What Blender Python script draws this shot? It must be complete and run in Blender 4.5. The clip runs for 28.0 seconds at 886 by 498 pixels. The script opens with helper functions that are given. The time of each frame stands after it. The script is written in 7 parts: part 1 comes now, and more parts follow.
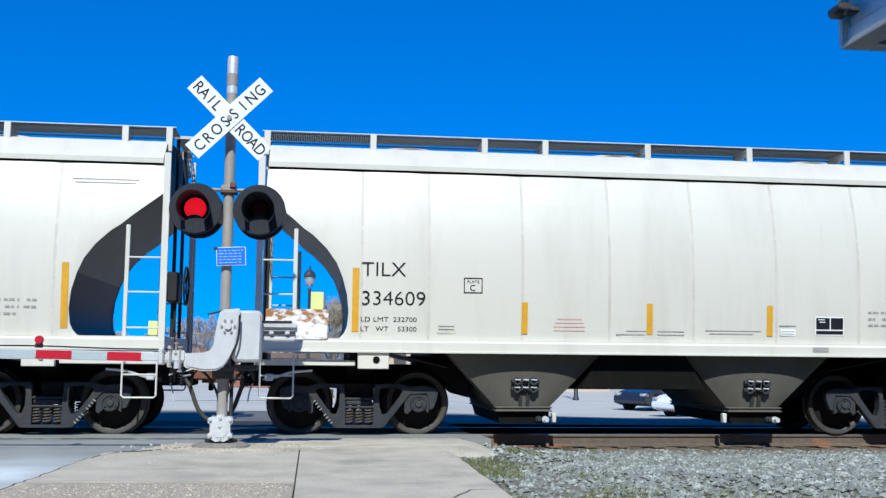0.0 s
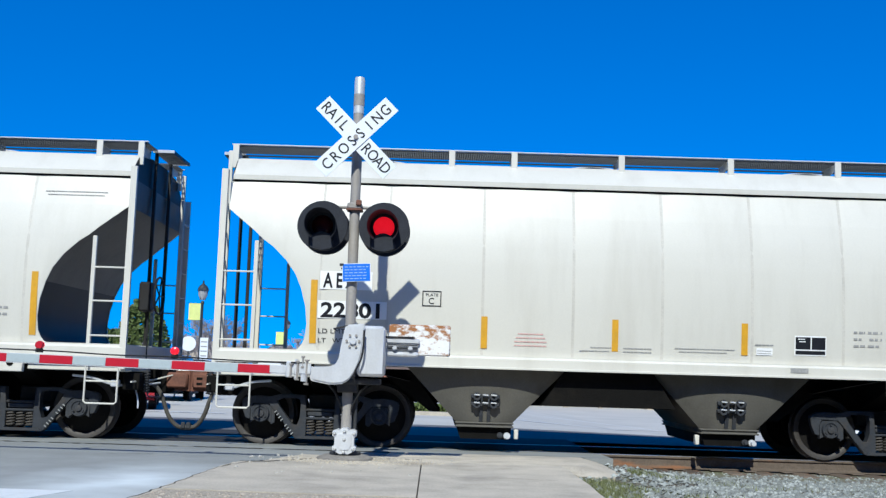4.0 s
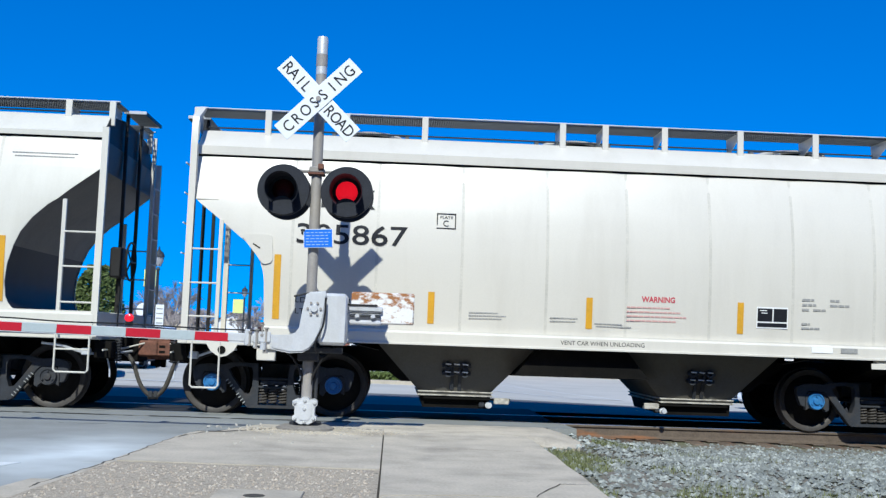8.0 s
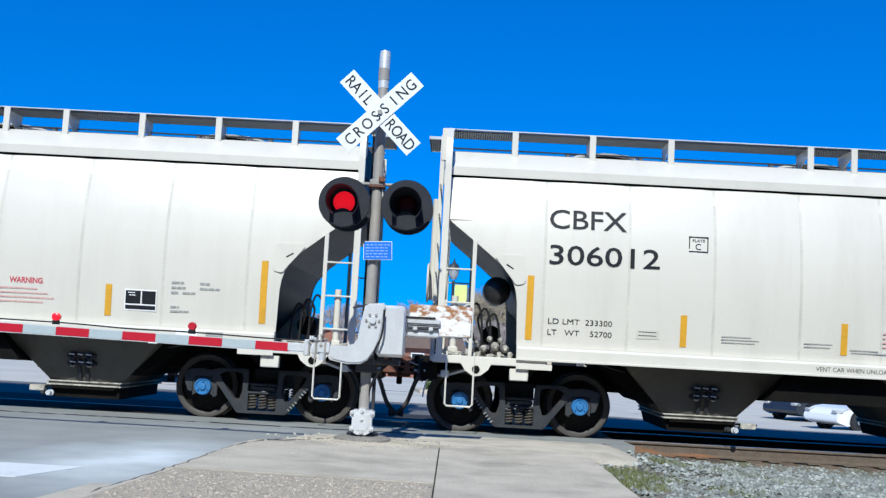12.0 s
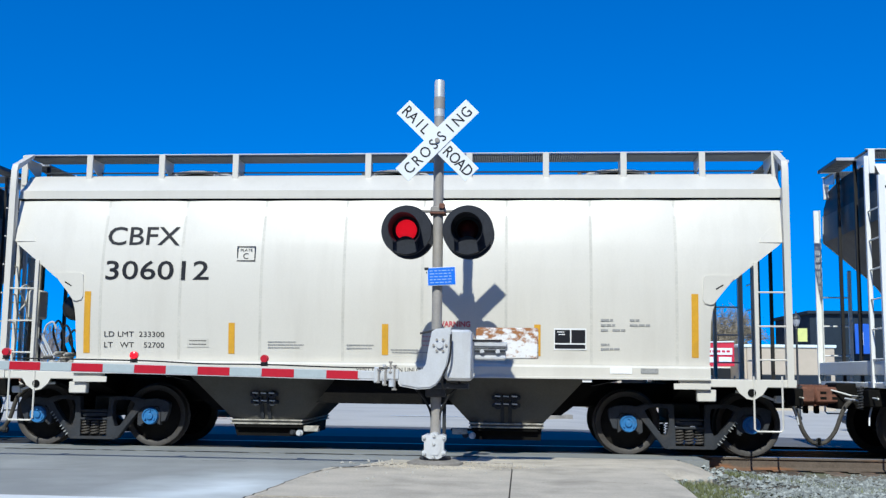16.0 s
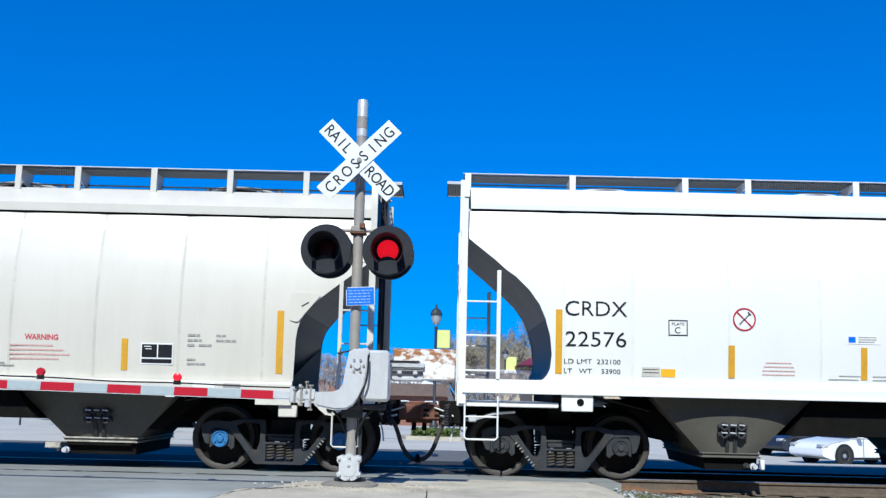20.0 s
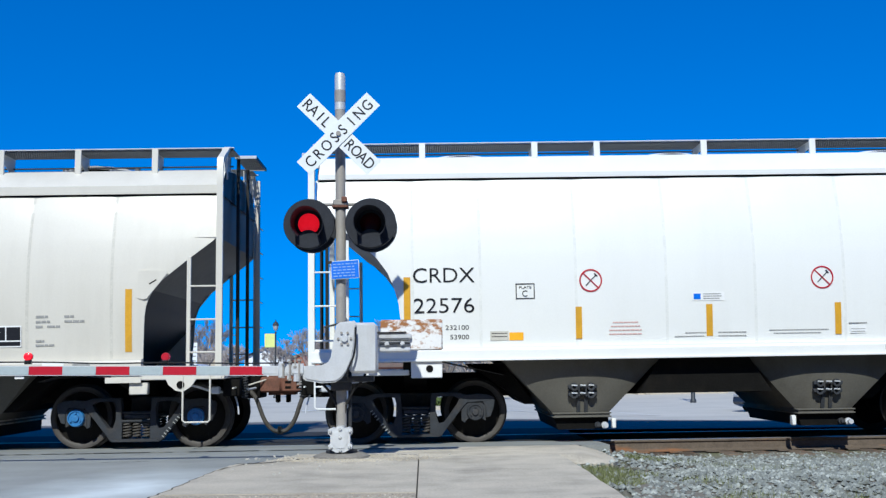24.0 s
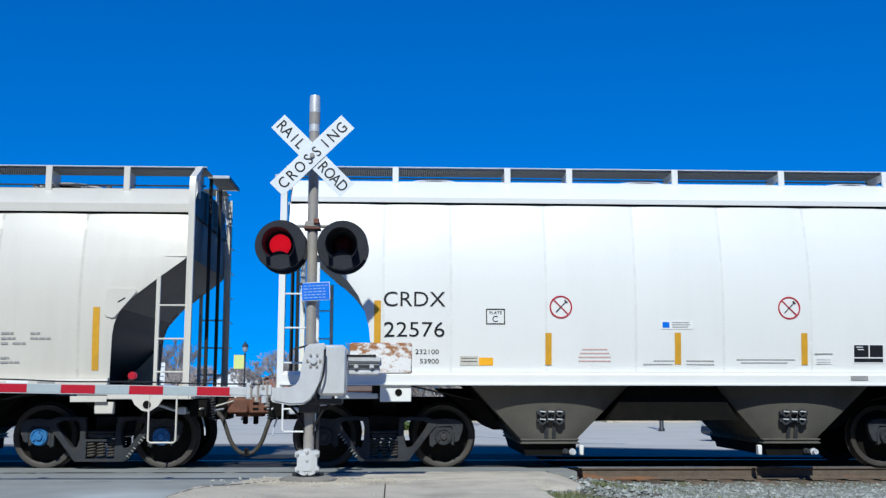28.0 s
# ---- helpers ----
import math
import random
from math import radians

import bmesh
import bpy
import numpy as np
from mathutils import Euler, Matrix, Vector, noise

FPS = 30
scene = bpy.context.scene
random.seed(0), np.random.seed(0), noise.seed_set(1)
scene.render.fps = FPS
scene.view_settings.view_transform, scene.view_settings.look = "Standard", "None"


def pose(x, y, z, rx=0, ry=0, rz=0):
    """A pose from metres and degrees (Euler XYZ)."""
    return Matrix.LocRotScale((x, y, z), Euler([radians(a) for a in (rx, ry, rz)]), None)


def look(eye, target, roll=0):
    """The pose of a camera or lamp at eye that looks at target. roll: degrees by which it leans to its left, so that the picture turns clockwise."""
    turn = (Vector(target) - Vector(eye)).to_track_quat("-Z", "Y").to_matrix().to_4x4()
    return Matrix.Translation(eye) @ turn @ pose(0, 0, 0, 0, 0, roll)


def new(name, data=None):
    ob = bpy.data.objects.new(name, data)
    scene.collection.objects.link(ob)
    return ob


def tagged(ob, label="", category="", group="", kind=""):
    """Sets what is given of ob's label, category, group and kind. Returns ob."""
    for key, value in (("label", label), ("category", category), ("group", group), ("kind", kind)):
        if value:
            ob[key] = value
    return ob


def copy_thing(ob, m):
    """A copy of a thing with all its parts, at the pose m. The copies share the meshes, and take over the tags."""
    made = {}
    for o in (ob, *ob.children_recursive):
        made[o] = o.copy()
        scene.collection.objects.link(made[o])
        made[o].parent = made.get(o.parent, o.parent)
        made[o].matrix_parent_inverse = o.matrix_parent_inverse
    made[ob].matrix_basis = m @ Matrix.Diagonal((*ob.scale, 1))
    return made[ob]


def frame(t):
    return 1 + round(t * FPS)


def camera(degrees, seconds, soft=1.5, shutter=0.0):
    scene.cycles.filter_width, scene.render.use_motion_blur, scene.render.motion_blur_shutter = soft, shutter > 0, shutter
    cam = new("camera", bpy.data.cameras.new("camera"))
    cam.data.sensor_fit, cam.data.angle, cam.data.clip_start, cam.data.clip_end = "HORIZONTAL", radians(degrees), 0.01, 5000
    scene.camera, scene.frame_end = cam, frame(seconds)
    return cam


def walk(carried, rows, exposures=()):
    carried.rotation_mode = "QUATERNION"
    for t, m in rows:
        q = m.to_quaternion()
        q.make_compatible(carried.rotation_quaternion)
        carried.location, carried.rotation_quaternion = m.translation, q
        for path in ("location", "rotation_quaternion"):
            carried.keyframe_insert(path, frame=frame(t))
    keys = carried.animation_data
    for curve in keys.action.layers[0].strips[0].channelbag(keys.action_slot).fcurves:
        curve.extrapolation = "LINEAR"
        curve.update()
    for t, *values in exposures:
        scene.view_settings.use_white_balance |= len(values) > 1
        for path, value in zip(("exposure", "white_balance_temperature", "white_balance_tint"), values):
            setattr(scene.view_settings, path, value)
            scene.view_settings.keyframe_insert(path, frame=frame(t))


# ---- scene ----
cam = camera(46.8, 28.0, soft=1.35)


def aim(eye, yaw, pitch, roll):
    """Camera pose from the eye, yaw to the left of +y, pitch up and roll, in degrees."""
    a, b = radians(yaw), radians(pitch)
    way = Vector((-math.sin(a) * math.cos(b), math.cos(a) * math.cos(b), math.sin(b)))
    return look(eye, Vector(eye) + way * 5, roll)


PATH = [
    (0, (0.028, -0.070, 1.113), -7.00, 6.12, 0.53),
    (0.5, (0.068, -0.050, 1.144), -4.33, 5.24, 0.93),
    (1, (0.031, -0.094, 1.153), -0.71, 6.18, 2.19),
    (1.3, (0.018, -0.028, 1.125), -0.74, 6.65, 2.34),
    (1.5, (-0.001, -0.094, 1.134), -0.95, 6.64, 2.80),
    (2, (0.045, -0.096, 1.147), -1.24, 6.48, 2.36),
    (2.5, (0.026, -0.114, 1.152), -1.04, 7.73, 2.23),
    (3, (0.029, -0.117, 1.158), -1.29, 8.30, 1.51),
    (3.5, (-0.007, -0.144, 1.152), -0.75, 7.41, 1.72),
    (4, (0.022, -0.129, 1.150), -0.12, 6.77, 1.71),
    (4.5, (0.020, -0.051, 1.150), -1.52, 6.79, 2.29),
    (6.5, (0.013, 0.161, 1.166), -1.36, 5.29, 1.34),
    (7, (-0.006, 0.188, 1.164), -1.46, 4.02, 1.42),
    (7.5, (-0.012, 0.173, 1.164), -1.67, 4.73, 2.65),
    (8, (-0.045, 0.168, 1.153), -2.51, 5.10, 1.99),
    (8.5, (-0.016, 0.171, 1.165), -2.94, 5.33, 2.33),
    (9, (-0.004, 0.142, 1.162), -3.09, 6.68, 2.11),
    (9.5, (-0.027, 0.152, 1.176), -0.33, 6.83, 2.56),
    (10, (-0.012, 0.139, 1.173), 0.34, 5.87, 3.04),
    (10.5, (-0.010, 0.135, 1.183), 0.42, 5.27, 2.94),
    (11, (-0.011, 0.144, 1.175), 0.54, 5.05, 2.81),
    (11.5, (0.001, 0.142, 1.197), 0.53, 5.54, 2.93),
    (12, (0.008, 0.129, 1.201), 1.07, 5.47, 3.10),
    (12.5, (-0.032, 0.124, 1.160), 1.42, 6.29, 2.45),
    (14.5, (-0.009, 0.054, 1.147), 1.02, 6.41, 2.78),
    (15, (0.008, 0.040, 1.133), 0.56, 6.64, 2.98),
    (15.5, (-0.010, 0.016, 1.146), 0.86, 7.01, 2.58),
    (16, (0.014, -0.021, 1.147), 4.63, 6.88, 0.68),
    (16.5, (0.004, -0.022, 1.140), 4.39, 6.33, 3.69),
    (17, (-0.004, 0.028, 1.143), 1.67, 6.33, 2.56),
    (17.5, (0.005, 0.037, 1.144), 1.25, 7.26, 2.18),
    (18, (0.007, 0.037, 1.151), 1.78, 7.69, 0.99),
    (18.5, (-0.011, 0.018, 1.152), 2.23, 8.09, 1.21),
    (19, (0.009, 0.009, 1.151), 2.06, 8.67, 1.86),
    (19.5, (0.007, 0.001, 1.150), 0.63, 8.30, 1.30),
    (20, (0.007, -0.018, 1.149), 0.10, 8.11, 1.34),
    (20.5, (0.010, -0.017, 1.151), 0.68, 7.73, 0.82),
    (22.5, (0.010, -0.090, 1.133), 1.51, 9.76, 0.84),
    (23, (0.016, -0.127, 1.128), 0.21, 6.11, -0.88),
    (23.5, (0.001, -0.085, 1.127), -1.12, 5.63, -1.15),
    (24, (-0.018, -0.074, 1.139), -0.98, 6.46, -0.90),
    (24.5, (-0.016, -0.079, 1.150), -0.56, 4.40, -0.53),
    (25, (-0.021, -0.085, 1.138), -1.84, 6.61, -0.42),
    (25.5, (-0.025, -0.066, 1.130), -3.77, 6.85, 0.39),
    (26, (-0.021, -0.089, 1.132), -3.83, 7.25, 0.88),
    (26.5, (-0.023, -0.073, 1.125), -4.49, 6.80, 0.09),
    (27, (-0.026, -0.079, 1.130), -4.72, 7.16, -0.03),
    (27.5, (-0.007, -0.100, 1.128), -3.44, 7.79, 0.34),
    (28, (-0.004, -0.100, 1.130), -2.53, 7.82, 0.06),
]
# the film darkens a little once the white car fills the view
EXPOSURES = [(t, e - 0.06, 6050, 2) for t, e in ((0, 0.05), (1, -0.06), (2, 0.0), (3, 0.02), (4, -0.02), (7, 0.12), (8, 0.0), (9, -0.15), (10, -0.10), (11, 0.0), (12, 0.05), (15, -0.02), (17, -0.10), (18, -0.02), (19, 0.04), (20.5, 0.06), (23, 0.06), (24, -0.12), (25, -0.12), (26, -0.24), (28, -0.25))]
walk(cam, [(t, aim(e, a, b, r)) for t, e, a, b, r in PATH], EXPOSURES)

import collections
# ---- daylight ----
SUN_WAY = Vector((0.092, 0.655, -0.632)).normalized()
world = bpy.data.worlds.new("world")
scene.world = world
world.use_nodes = True
wn, wl = world.node_tree.nodes, world.node_tree.links
sky = wn.new("ShaderNodeTexSky")
sky.sky_type, sky.sun_disc = "NISHITA", False
sky.sun_elevation = math.asin(-SUN_WAY.z)
sky.sun_rotation = math.atan2(-SUN_WAY.x, -SUN_WAY.y)
sky.air_density, sky.dust_density, sky.ozone_density = 1.0, 0.0, 6.0
seen, lift = wn.new("ShaderNodeTexCoord"), wn.new("ShaderNodeMapping")
lift.inputs["Location"].default_value, lift.inputs["Scale"].default_value = (0, 0, 0.17), (1, 1, 0.85)
wl.new(seen.outputs["Generated"], lift.inputs["Vector"])
wl.new(lift.outputs["Vector"], sky.inputs["Vector"])
deep = wn.new("ShaderNodeHueSaturation")
deep.inputs["Saturation"].default_value = 2.0
deep.inputs["Hue"].default_value = 0.511
deep.inputs["Value"].default_value = 1.62
wl.new(sky.outputs["Color"], deep.inputs["Color"])
wl.new(deep.outputs["Color"], wn["Background"].inputs["Color"])
wn["Background"].inputs["Strength"].default_value = 0.115

sun = new("sun", bpy.data.lights.new("sun", "SUN"))
sun.data.energy, sun.data.angle, sun.data.color = 5.6, radians(0.53), (1.0, 0.94, 0.83)
sun.rotation_mode = "QUATERNION"
sun.rotation_quaternion = SUN_WAY.to_track_quat("-Z", "Y")
sun.location = (-4, -16, 20)
scene.view_settings.exposure = 0.0


# ---- materials ----
def material(name, base, rough=0.6, metal=0.0, vary=0.12, scale=3.0, fine=40.0, bump=0.15, stain=None, stain_amount=0.4,
             stain_scale=(1.0, 1.0, 1.0), per_object=0.0, glow=0.0, coat=0.0, spec=0.5):
    """Procedural surface: base colour with a broad and a fine grain, an optional stain and fine relief."""
    m = bpy.data.materials.new(name)
    m.use_nodes = True
    n, l = m.node_tree.nodes, m.node_tree.links
    b = n["Principled BSDF"]
    b.inputs["Roughness"].default_value, b.inputs["Metallic"].default_value = rough, metal
    b.inputs["Coat Weight"].default_value = coat
    b.inputs["Specular IOR Level"].default_value = spec
    co = n.new("ShaderNodeTexCoord")
    broad, grain = n.new("ShaderNodeTexNoise"), n.new("ShaderNodeTexNoise")
    for tex, s, d in ((broad, scale, 5.0), (grain, fine, 3.0)):
        tex.inputs["Scale"].default_value, tex.inputs["Detail"].default_value = s, d
        l.new(co.outputs["Object"], tex.inputs["Vector"])
    add = n.new("ShaderNodeMath")
    add.operation = "ADD"
    l.new(broad.outputs["Fac"], add.inputs[0])
    l.new(grain.outputs["Fac"], add.inputs[1])
    last = add.outputs[0]
    if per_object:
        info, mul, plus = n.new("ShaderNodeObjectInfo"), n.new("ShaderNodeMath"), n.new("ShaderNodeMath")
        mul.operation, mul.inputs[1].default_value, plus.operation = "MULTIPLY_ADD", per_object, "ADD"
        mul.inputs[2].default_value = -per_object / 2
        l.new(info.outputs["Random"], mul.inputs[0])
        l.new(mul.outputs[0], plus.inputs[0])
        l.new(last, plus.inputs[1])
        last = plus.outputs[0]
    ramp = n.new("ShaderNodeMapRange")
    ramp.inputs["From Min"].default_value, ramp.inputs["From Max"].default_value = 0.6, 1.4
    ramp.inputs["To Min"].default_value, ramp.inputs["To Max"].default_value = 1 - vary, 1 + vary
    l.new(last, ramp.inputs["Value"])
    tint = n.new("ShaderNodeVectorMath")
    tint.operation = "SCALE"
    tint.inputs[0].default_value = base
    l.new(ramp.outputs["Result"], tint.inputs["Scale"])
    colour = tint.outputs["Vector"]
    if stain:
        mp, tex, cut = n.new("ShaderNodeMapping"), n.new("ShaderNodeTexNoise"), n.new("ShaderNodeMapRange")
        mp.inputs["Scale"].default_value = stain_scale
        tex.inputs["Scale"].default_value, tex.inputs["Detail"].default_value = 1.0, 6.0
        tex.inputs["Roughness"].default_value = 0.62
        cut.inputs["From Min"].default_value, cut.inputs["From Max"].default_value = 0.48, 0.72
        cut.inputs["To Max"].default_value = stain_amount
        mix = n.new("ShaderNodeMix")
        mix.data_type = "RGBA"
        mix.inputs["B"].default_value = (*stain, 1)
        l.new(co.outputs["Object"], mp.inputs["Vector"])
        l.new(mp.outputs["Vector"], tex.inputs["Vector"])
        l.new(tex.outputs["Fac"], cut.inputs["Value"])
        l.new(cut.outputs["Result"], mix.inputs["Factor"])
        l.new(colour, mix.inputs["A"])
        colour = mix.outputs["Result"]
    l.new(colour, b.inputs["Base Color"])
    if bump:
        bp = n.new("ShaderNodeBump")
        bp.inputs["Strength"].default_value, bp.inputs["Distance"].default_value = bump, 0.01
        l.new(grain.outputs["Fac"], bp.inputs["Height"])
        l.new(bp.outputs["Normal"], b.inputs["Normal"])
    if glow:
        l.new(colour, b.inputs["Emission Color"])
        b.inputs["Emission Strength"].default_value = glow
    return m


STREAK = (2.2, 2.2, 0.25)
CAR_GREY = material("car_grey_paint", (0.60, 0.585, 0.53), 0.42, vary=0.035, scale=0.8, bump=0.03, stain=(0.40, 0.375, 0.32), stain_amount=0.30, stain_scale=STREAK)
CAR_BEIGE = material("car_beige_paint", (0.61, 0.585, 0.53), 0.38, vary=0.035, scale=0.8, bump=0.03, stain=(0.42, 0.39, 0.34), stain_amount=0.25, stain_scale=STREAK)
CAR_WHITE = material("car_white_paint", (0.76, 0.77, 0.765), 0.35, vary=0.025, scale=0.8, bump=0.03, stain=(0.58, 0.58, 0.56), stain_amount=0.15, stain_scale=STREAK)
SEAM_WHITE = material("faint_seam", (0.69, 0.70, 0.69), 0.6, vary=0.1, scale=6)
SEAM = material("seam_grime", (0.535, 0.515, 0.465), 0.6, vary=0.16, scale=3, stain=(0.42, 0.40, 0.36), stain_amount=0.5, stain_scale=(2, 2, 1.5))
# these two end colours hold the shade on the car ends as well as grime
END_SHADE_GRIME = material("shaded_grimy_end_paint", (0.024, 0.024, 0.025), 0.5, spec=0.2, vary=0.15, scale=2, bump=0.1, stain=(0.02, 0.017, 0.015), stain_amount=0.7, stain_scale=(1.5, 1.5, 0.8))
SLOPE_SHADE_GRIME = material("shaded_grimy_slope_paint", (0.105, 0.098, 0.088), 0.5, spec=0.3, vary=0.2, scale=2, bump=0.1, stain=(0.04, 0.036, 0.032), stain_amount=0.6, stain_scale=(1.5, 1.5, 0.8))
# near-black colour: soot together with the shade beneath the cars
UNDER = material("sooty_shaded_underframe", (0.006, 0.0058, 0.0056), 0.8, spec=0.1, vary=0.35, scale=5, bump=0.3, stain=(0.018, 0.015, 0.012), stain_amount=0.5, stain_scale=(3, 3, 3))
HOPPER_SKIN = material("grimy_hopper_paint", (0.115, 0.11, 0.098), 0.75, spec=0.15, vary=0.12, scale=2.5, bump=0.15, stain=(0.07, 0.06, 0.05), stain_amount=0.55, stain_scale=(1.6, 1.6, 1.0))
TRUCK_IRON = material("grimy_cast_iron", (0.034, 0.038, 0.046), 0.65, 0.0, spec=0.25, vary=0.3, scale=8, bump=0.3, stain=(0.07, 0.058, 0.048), stain_amount=0.5, stain_scale=(6, 6, 6))
WHEEL_IRON = material("wheel_steel", (0.010, 0.009, 0.0085), 0.7, 0.0, spec=0.15, vary=0.35, scale=9, bump=0.2)
WHEEL_RIM = material("worn_wheel_rim", (0.042, 0.038, 0.036), 0.6, 0.1, vary=0.35, scale=7, bump=0.15, stain=(0.05, 0.04, 0.035), stain_amount=0.8, stain_scale=(3, 3, 3))
BLUE_CAP = material("blue_bearing_paint", (0.03, 0.17, 0.42), 0.45, vary=0.2, scale=15, bump=0.1, stain=(0.05, 0.05, 0.06), stain_amount=0.5, stain_scale=(14, 14, 14))
TANK_BLACK = material("black_tank_paint", (0.016, 0.016, 0.018), 0.35, vary=0.3, scale=6, bump=0.1)
VALVE_PAINT = material("grimy_valve_paint", (0.42, 0.40, 0.36), 0.6, vary=0.3, scale=14, bump=0.3, stain=(0.07, 0.06, 0.05), stain_amount=0.9, stain_scale=(9, 9, 9))
GRATING = material("galvanised_grating", (0.085, 0.095, 0.11), 0.6, 0.1, vary=0.2, scale=10)
RUST = material("coupler_rust", (0.15, 0.062, 0.04), 0.8, vary=0.35, scale=9, bump=0.4, stain=(0.06, 0.035, 0.03), stain_amount=0.6, stain_scale=(6, 6, 6))
RUBBER = material("black_rubber", (0.02, 0.02, 0.022), 0.6, spec=0.2, vary=0.25, scale=10)
DUSTY_HOSE = material("dusty_rubber_hose", (0.075, 0.07, 0.065), 0.7, spec=0.2, vary=0.35, scale=12, bump=0.2)
YELLOW = material("yellow_reflector_tape", (0.62, 0.33, 0.025), 0.4, vary=0.08, scale=14, stain=(0.35, 0.22, 0.06), stain_amount=0.35, stain_scale=(7, 7, 3))
INK = material("black_lettering", (0.014, 0.015, 0.02), 0.5, spec=0.2, vary=0.15, scale=8)
SPRING_STEEL = material("dusty_spring_steel", (0.075, 0.068, 0.062), 0.7, spec=0.2, vary=0.25, scale=9)
STENCIL_PAINT = material("worn_stencil_paint", (0.30, 0.31, 0.31), 0.6, vary=0.3, scale=25)
GREY_INK = material("grey_small_lettering", (0.28, 0.28, 0.275), 0.6, vary=0.2, scale=20)
RED_INK = material("red_lettering", (0.56, 0.33, 0.31), 0.55, vary=0.12, scale=20)
WARN_INK = material("red_warning_lettering", (0.50, 0.06, 0.09), 0.55, vary=0.12, scale=20)
DECAL = material("white_decal", (0.80, 0.81, 0.82), 0.35, vary=0.03, scale=8)
ORANGE = material("orange_decal", (0.85, 0.42, 0.02), 0.4, vary=0.06)
SIGN_WHITE = material("sign_white_sheeting", (0.74, 0.78, 0.82), 0.35, vary=0.03, scale=9, stain=(0.5, 0.5, 0.48), stain_amount=0.2, stain_scale=(5, 5, 5))
MAST_GREY = material("aluminium_mast", (0.28, 0.262, 0.245), 0.55, 0.0, vary=0.12, scale=6, stain=(0.22, 0.2, 0.18), stain_amount=0.5, stain_scale=(8, 8, 1.5))
MAST_TOP = material("galvanised_cap", (0.55, 0.56, 0.56), 0.45, 0.3, vary=0.1, scale=9)
SIGNAL_BLACK = material("signal_black_paint", (0.022, 0.025, 0.034), 0.6, spec=0.2, vary=0.25, scale=7)
SILVER = material("silver_gate_paint", (0.62, 0.64, 0.68), 0.32, 0.25, vary=0.07, scale=6, stain=(0.42, 0.40, 0.38), stain_amount=0.35, stain_scale=(5, 5, 2))
RUSTY_WHITE = material("rust_stained_white", (0.72, 0.72, 0.73), 0.5, vary=0.06, scale=6, stain=(0.30, 0.125, 0.04), stain_amount=1.0, stain_scale=(9, 9, 16))
RUSTY_WHITE.node_tree.nodes["Map Range.001"].inputs["From Min"].default_value = 0.47
RUSTY_WHITE.node_tree.nodes["Map Range.001"].inputs["From Max"].default_value = 0.60
BLUE_SIGN = material("blue_notice", (0.006, 0.15, 0.72), 0.4, vary=0.06, scale=12)
RED_TAPE = material("red_reflective_tape", (0.42, 0.010, 0.028), 0.35, vary=0.08, scale=9)
ARM_WHITE = material("white_reflective_tape", (0.37, 0.43, 0.46), 0.35, vary=0.06, scale=9)
RED_DEAD = material("unlit_red_lens", (0.05, 0.004, 0.006), 0.15, vary=0.15, scale=20, bump=0.1)
RED_LIT = material("lit_red_lens", (0.95, 0.008, 0.025), 0.25, vary=0.12, scale=45, bump=0.2, glow=0.75)
RAIL_STEEL = material("rail_steel", (0.11, 0.085, 0.066), 0.8, 0.0, vary=0.3, scale=8, bump=0.3, stain=(0.34, 0.12, 0.03), stain_amount=0.7, stain_scale=(0.8, 1.5, 4))
RAIL_STEEL.node_tree.nodes["Map Range.001"].inputs["From Min"].default_value = 0.56
RAIL_HEAD = material("polished_rail_head", (0.42, 0.41, 0.40), 0.28, 0.85, vary=0.1, scale=8)
TIE_WOOD = material("weathered_tie", (0.105, 0.08, 0.062), 0.85, vary=0.45, scale=4, fine=25, bump=0.6, stain=(0.26, 0.105, 0.035), stain_amount=0.75, stain_scale=(2.4, 2, 6), per_object=0.5)
BALLAST = material("grey_ballast_stone", (0.165, 0.178, 0.168), 0.85, vary=0.35, scale=12, fine=60, bump=0.4, stain=(0.52, 0.55, 0.52), stain_amount=0.9, stain_scale=(7, 7, 7))
DIRT = material("ballast_dirt", (0.155, 0.14, 0.115), 0.95, vary=0.35, scale=4, bump=0.6, stain=(0.105, 0.13, 0.045), stain_amount=0.9, stain_scale=(1.5, 1.5, 1.5))
CONCRETE = material("worn_concrete", (0.44, 0.395, 0.325), 0.85, vary=0.22, scale=2.3, fine=38, bump=0.35, stain=(0.17, 0.155, 0.13), stain_amount=0.55, stain_scale=(1.3, 1.3, 1.3))
FOOTING = material("dark_footing", (0.20, 0.185, 0.165), 0.9, vary=0.35, scale=9, bump=0.6)
PEBBLE = material("exposed_aggregate", (0.40, 0.35, 0.28), 0.9, vary=0.55, scale=17, fine=70, bump=1.0, stain=(0.09, 0.075, 0.055), stain_amount=0.95, stain_scale=(17, 17, 17))
ASPHALT = material("pale_road_asphalt", (0.225, 0.235, 0.232), 0.85, vary=0.18, scale=1.3, fine=60, bump=0.3, stain=(0.33, 0.345, 0.34), stain_amount=0.6, stain_scale=(0.7, 0.7, 0.7))
# both colours are darkened to carry the train's shadow on the ground
SHADED_ASPHALT = material("shaded_roadside_asphalt", (0.12, 0.12, 0.12), 0.85, vary=0.2, scale=1.3, fine=60, bump=0.3)
SHADED_PANEL = material("dark_shaded_crossing_panel", (0.035, 0.035, 0.036), 0.8, spec=0.2, vary=0.25, scale=1.5, bump=0.3)
NOTICE_PRINT = material("pale_notice_print", (0.32, 0.45, 0.70), 0.5, vary=0.1, scale=20)
LOT = material("bleached_lot_asphalt", (0.45, 0.435, 0.40), 0.9, vary=0.10, scale=0.5, fine=30, bump=0.2, stain=(0.27, 0.265, 0.25), stain_amount=0.45, stain_scale=(0.25, 0.6, 0.5))
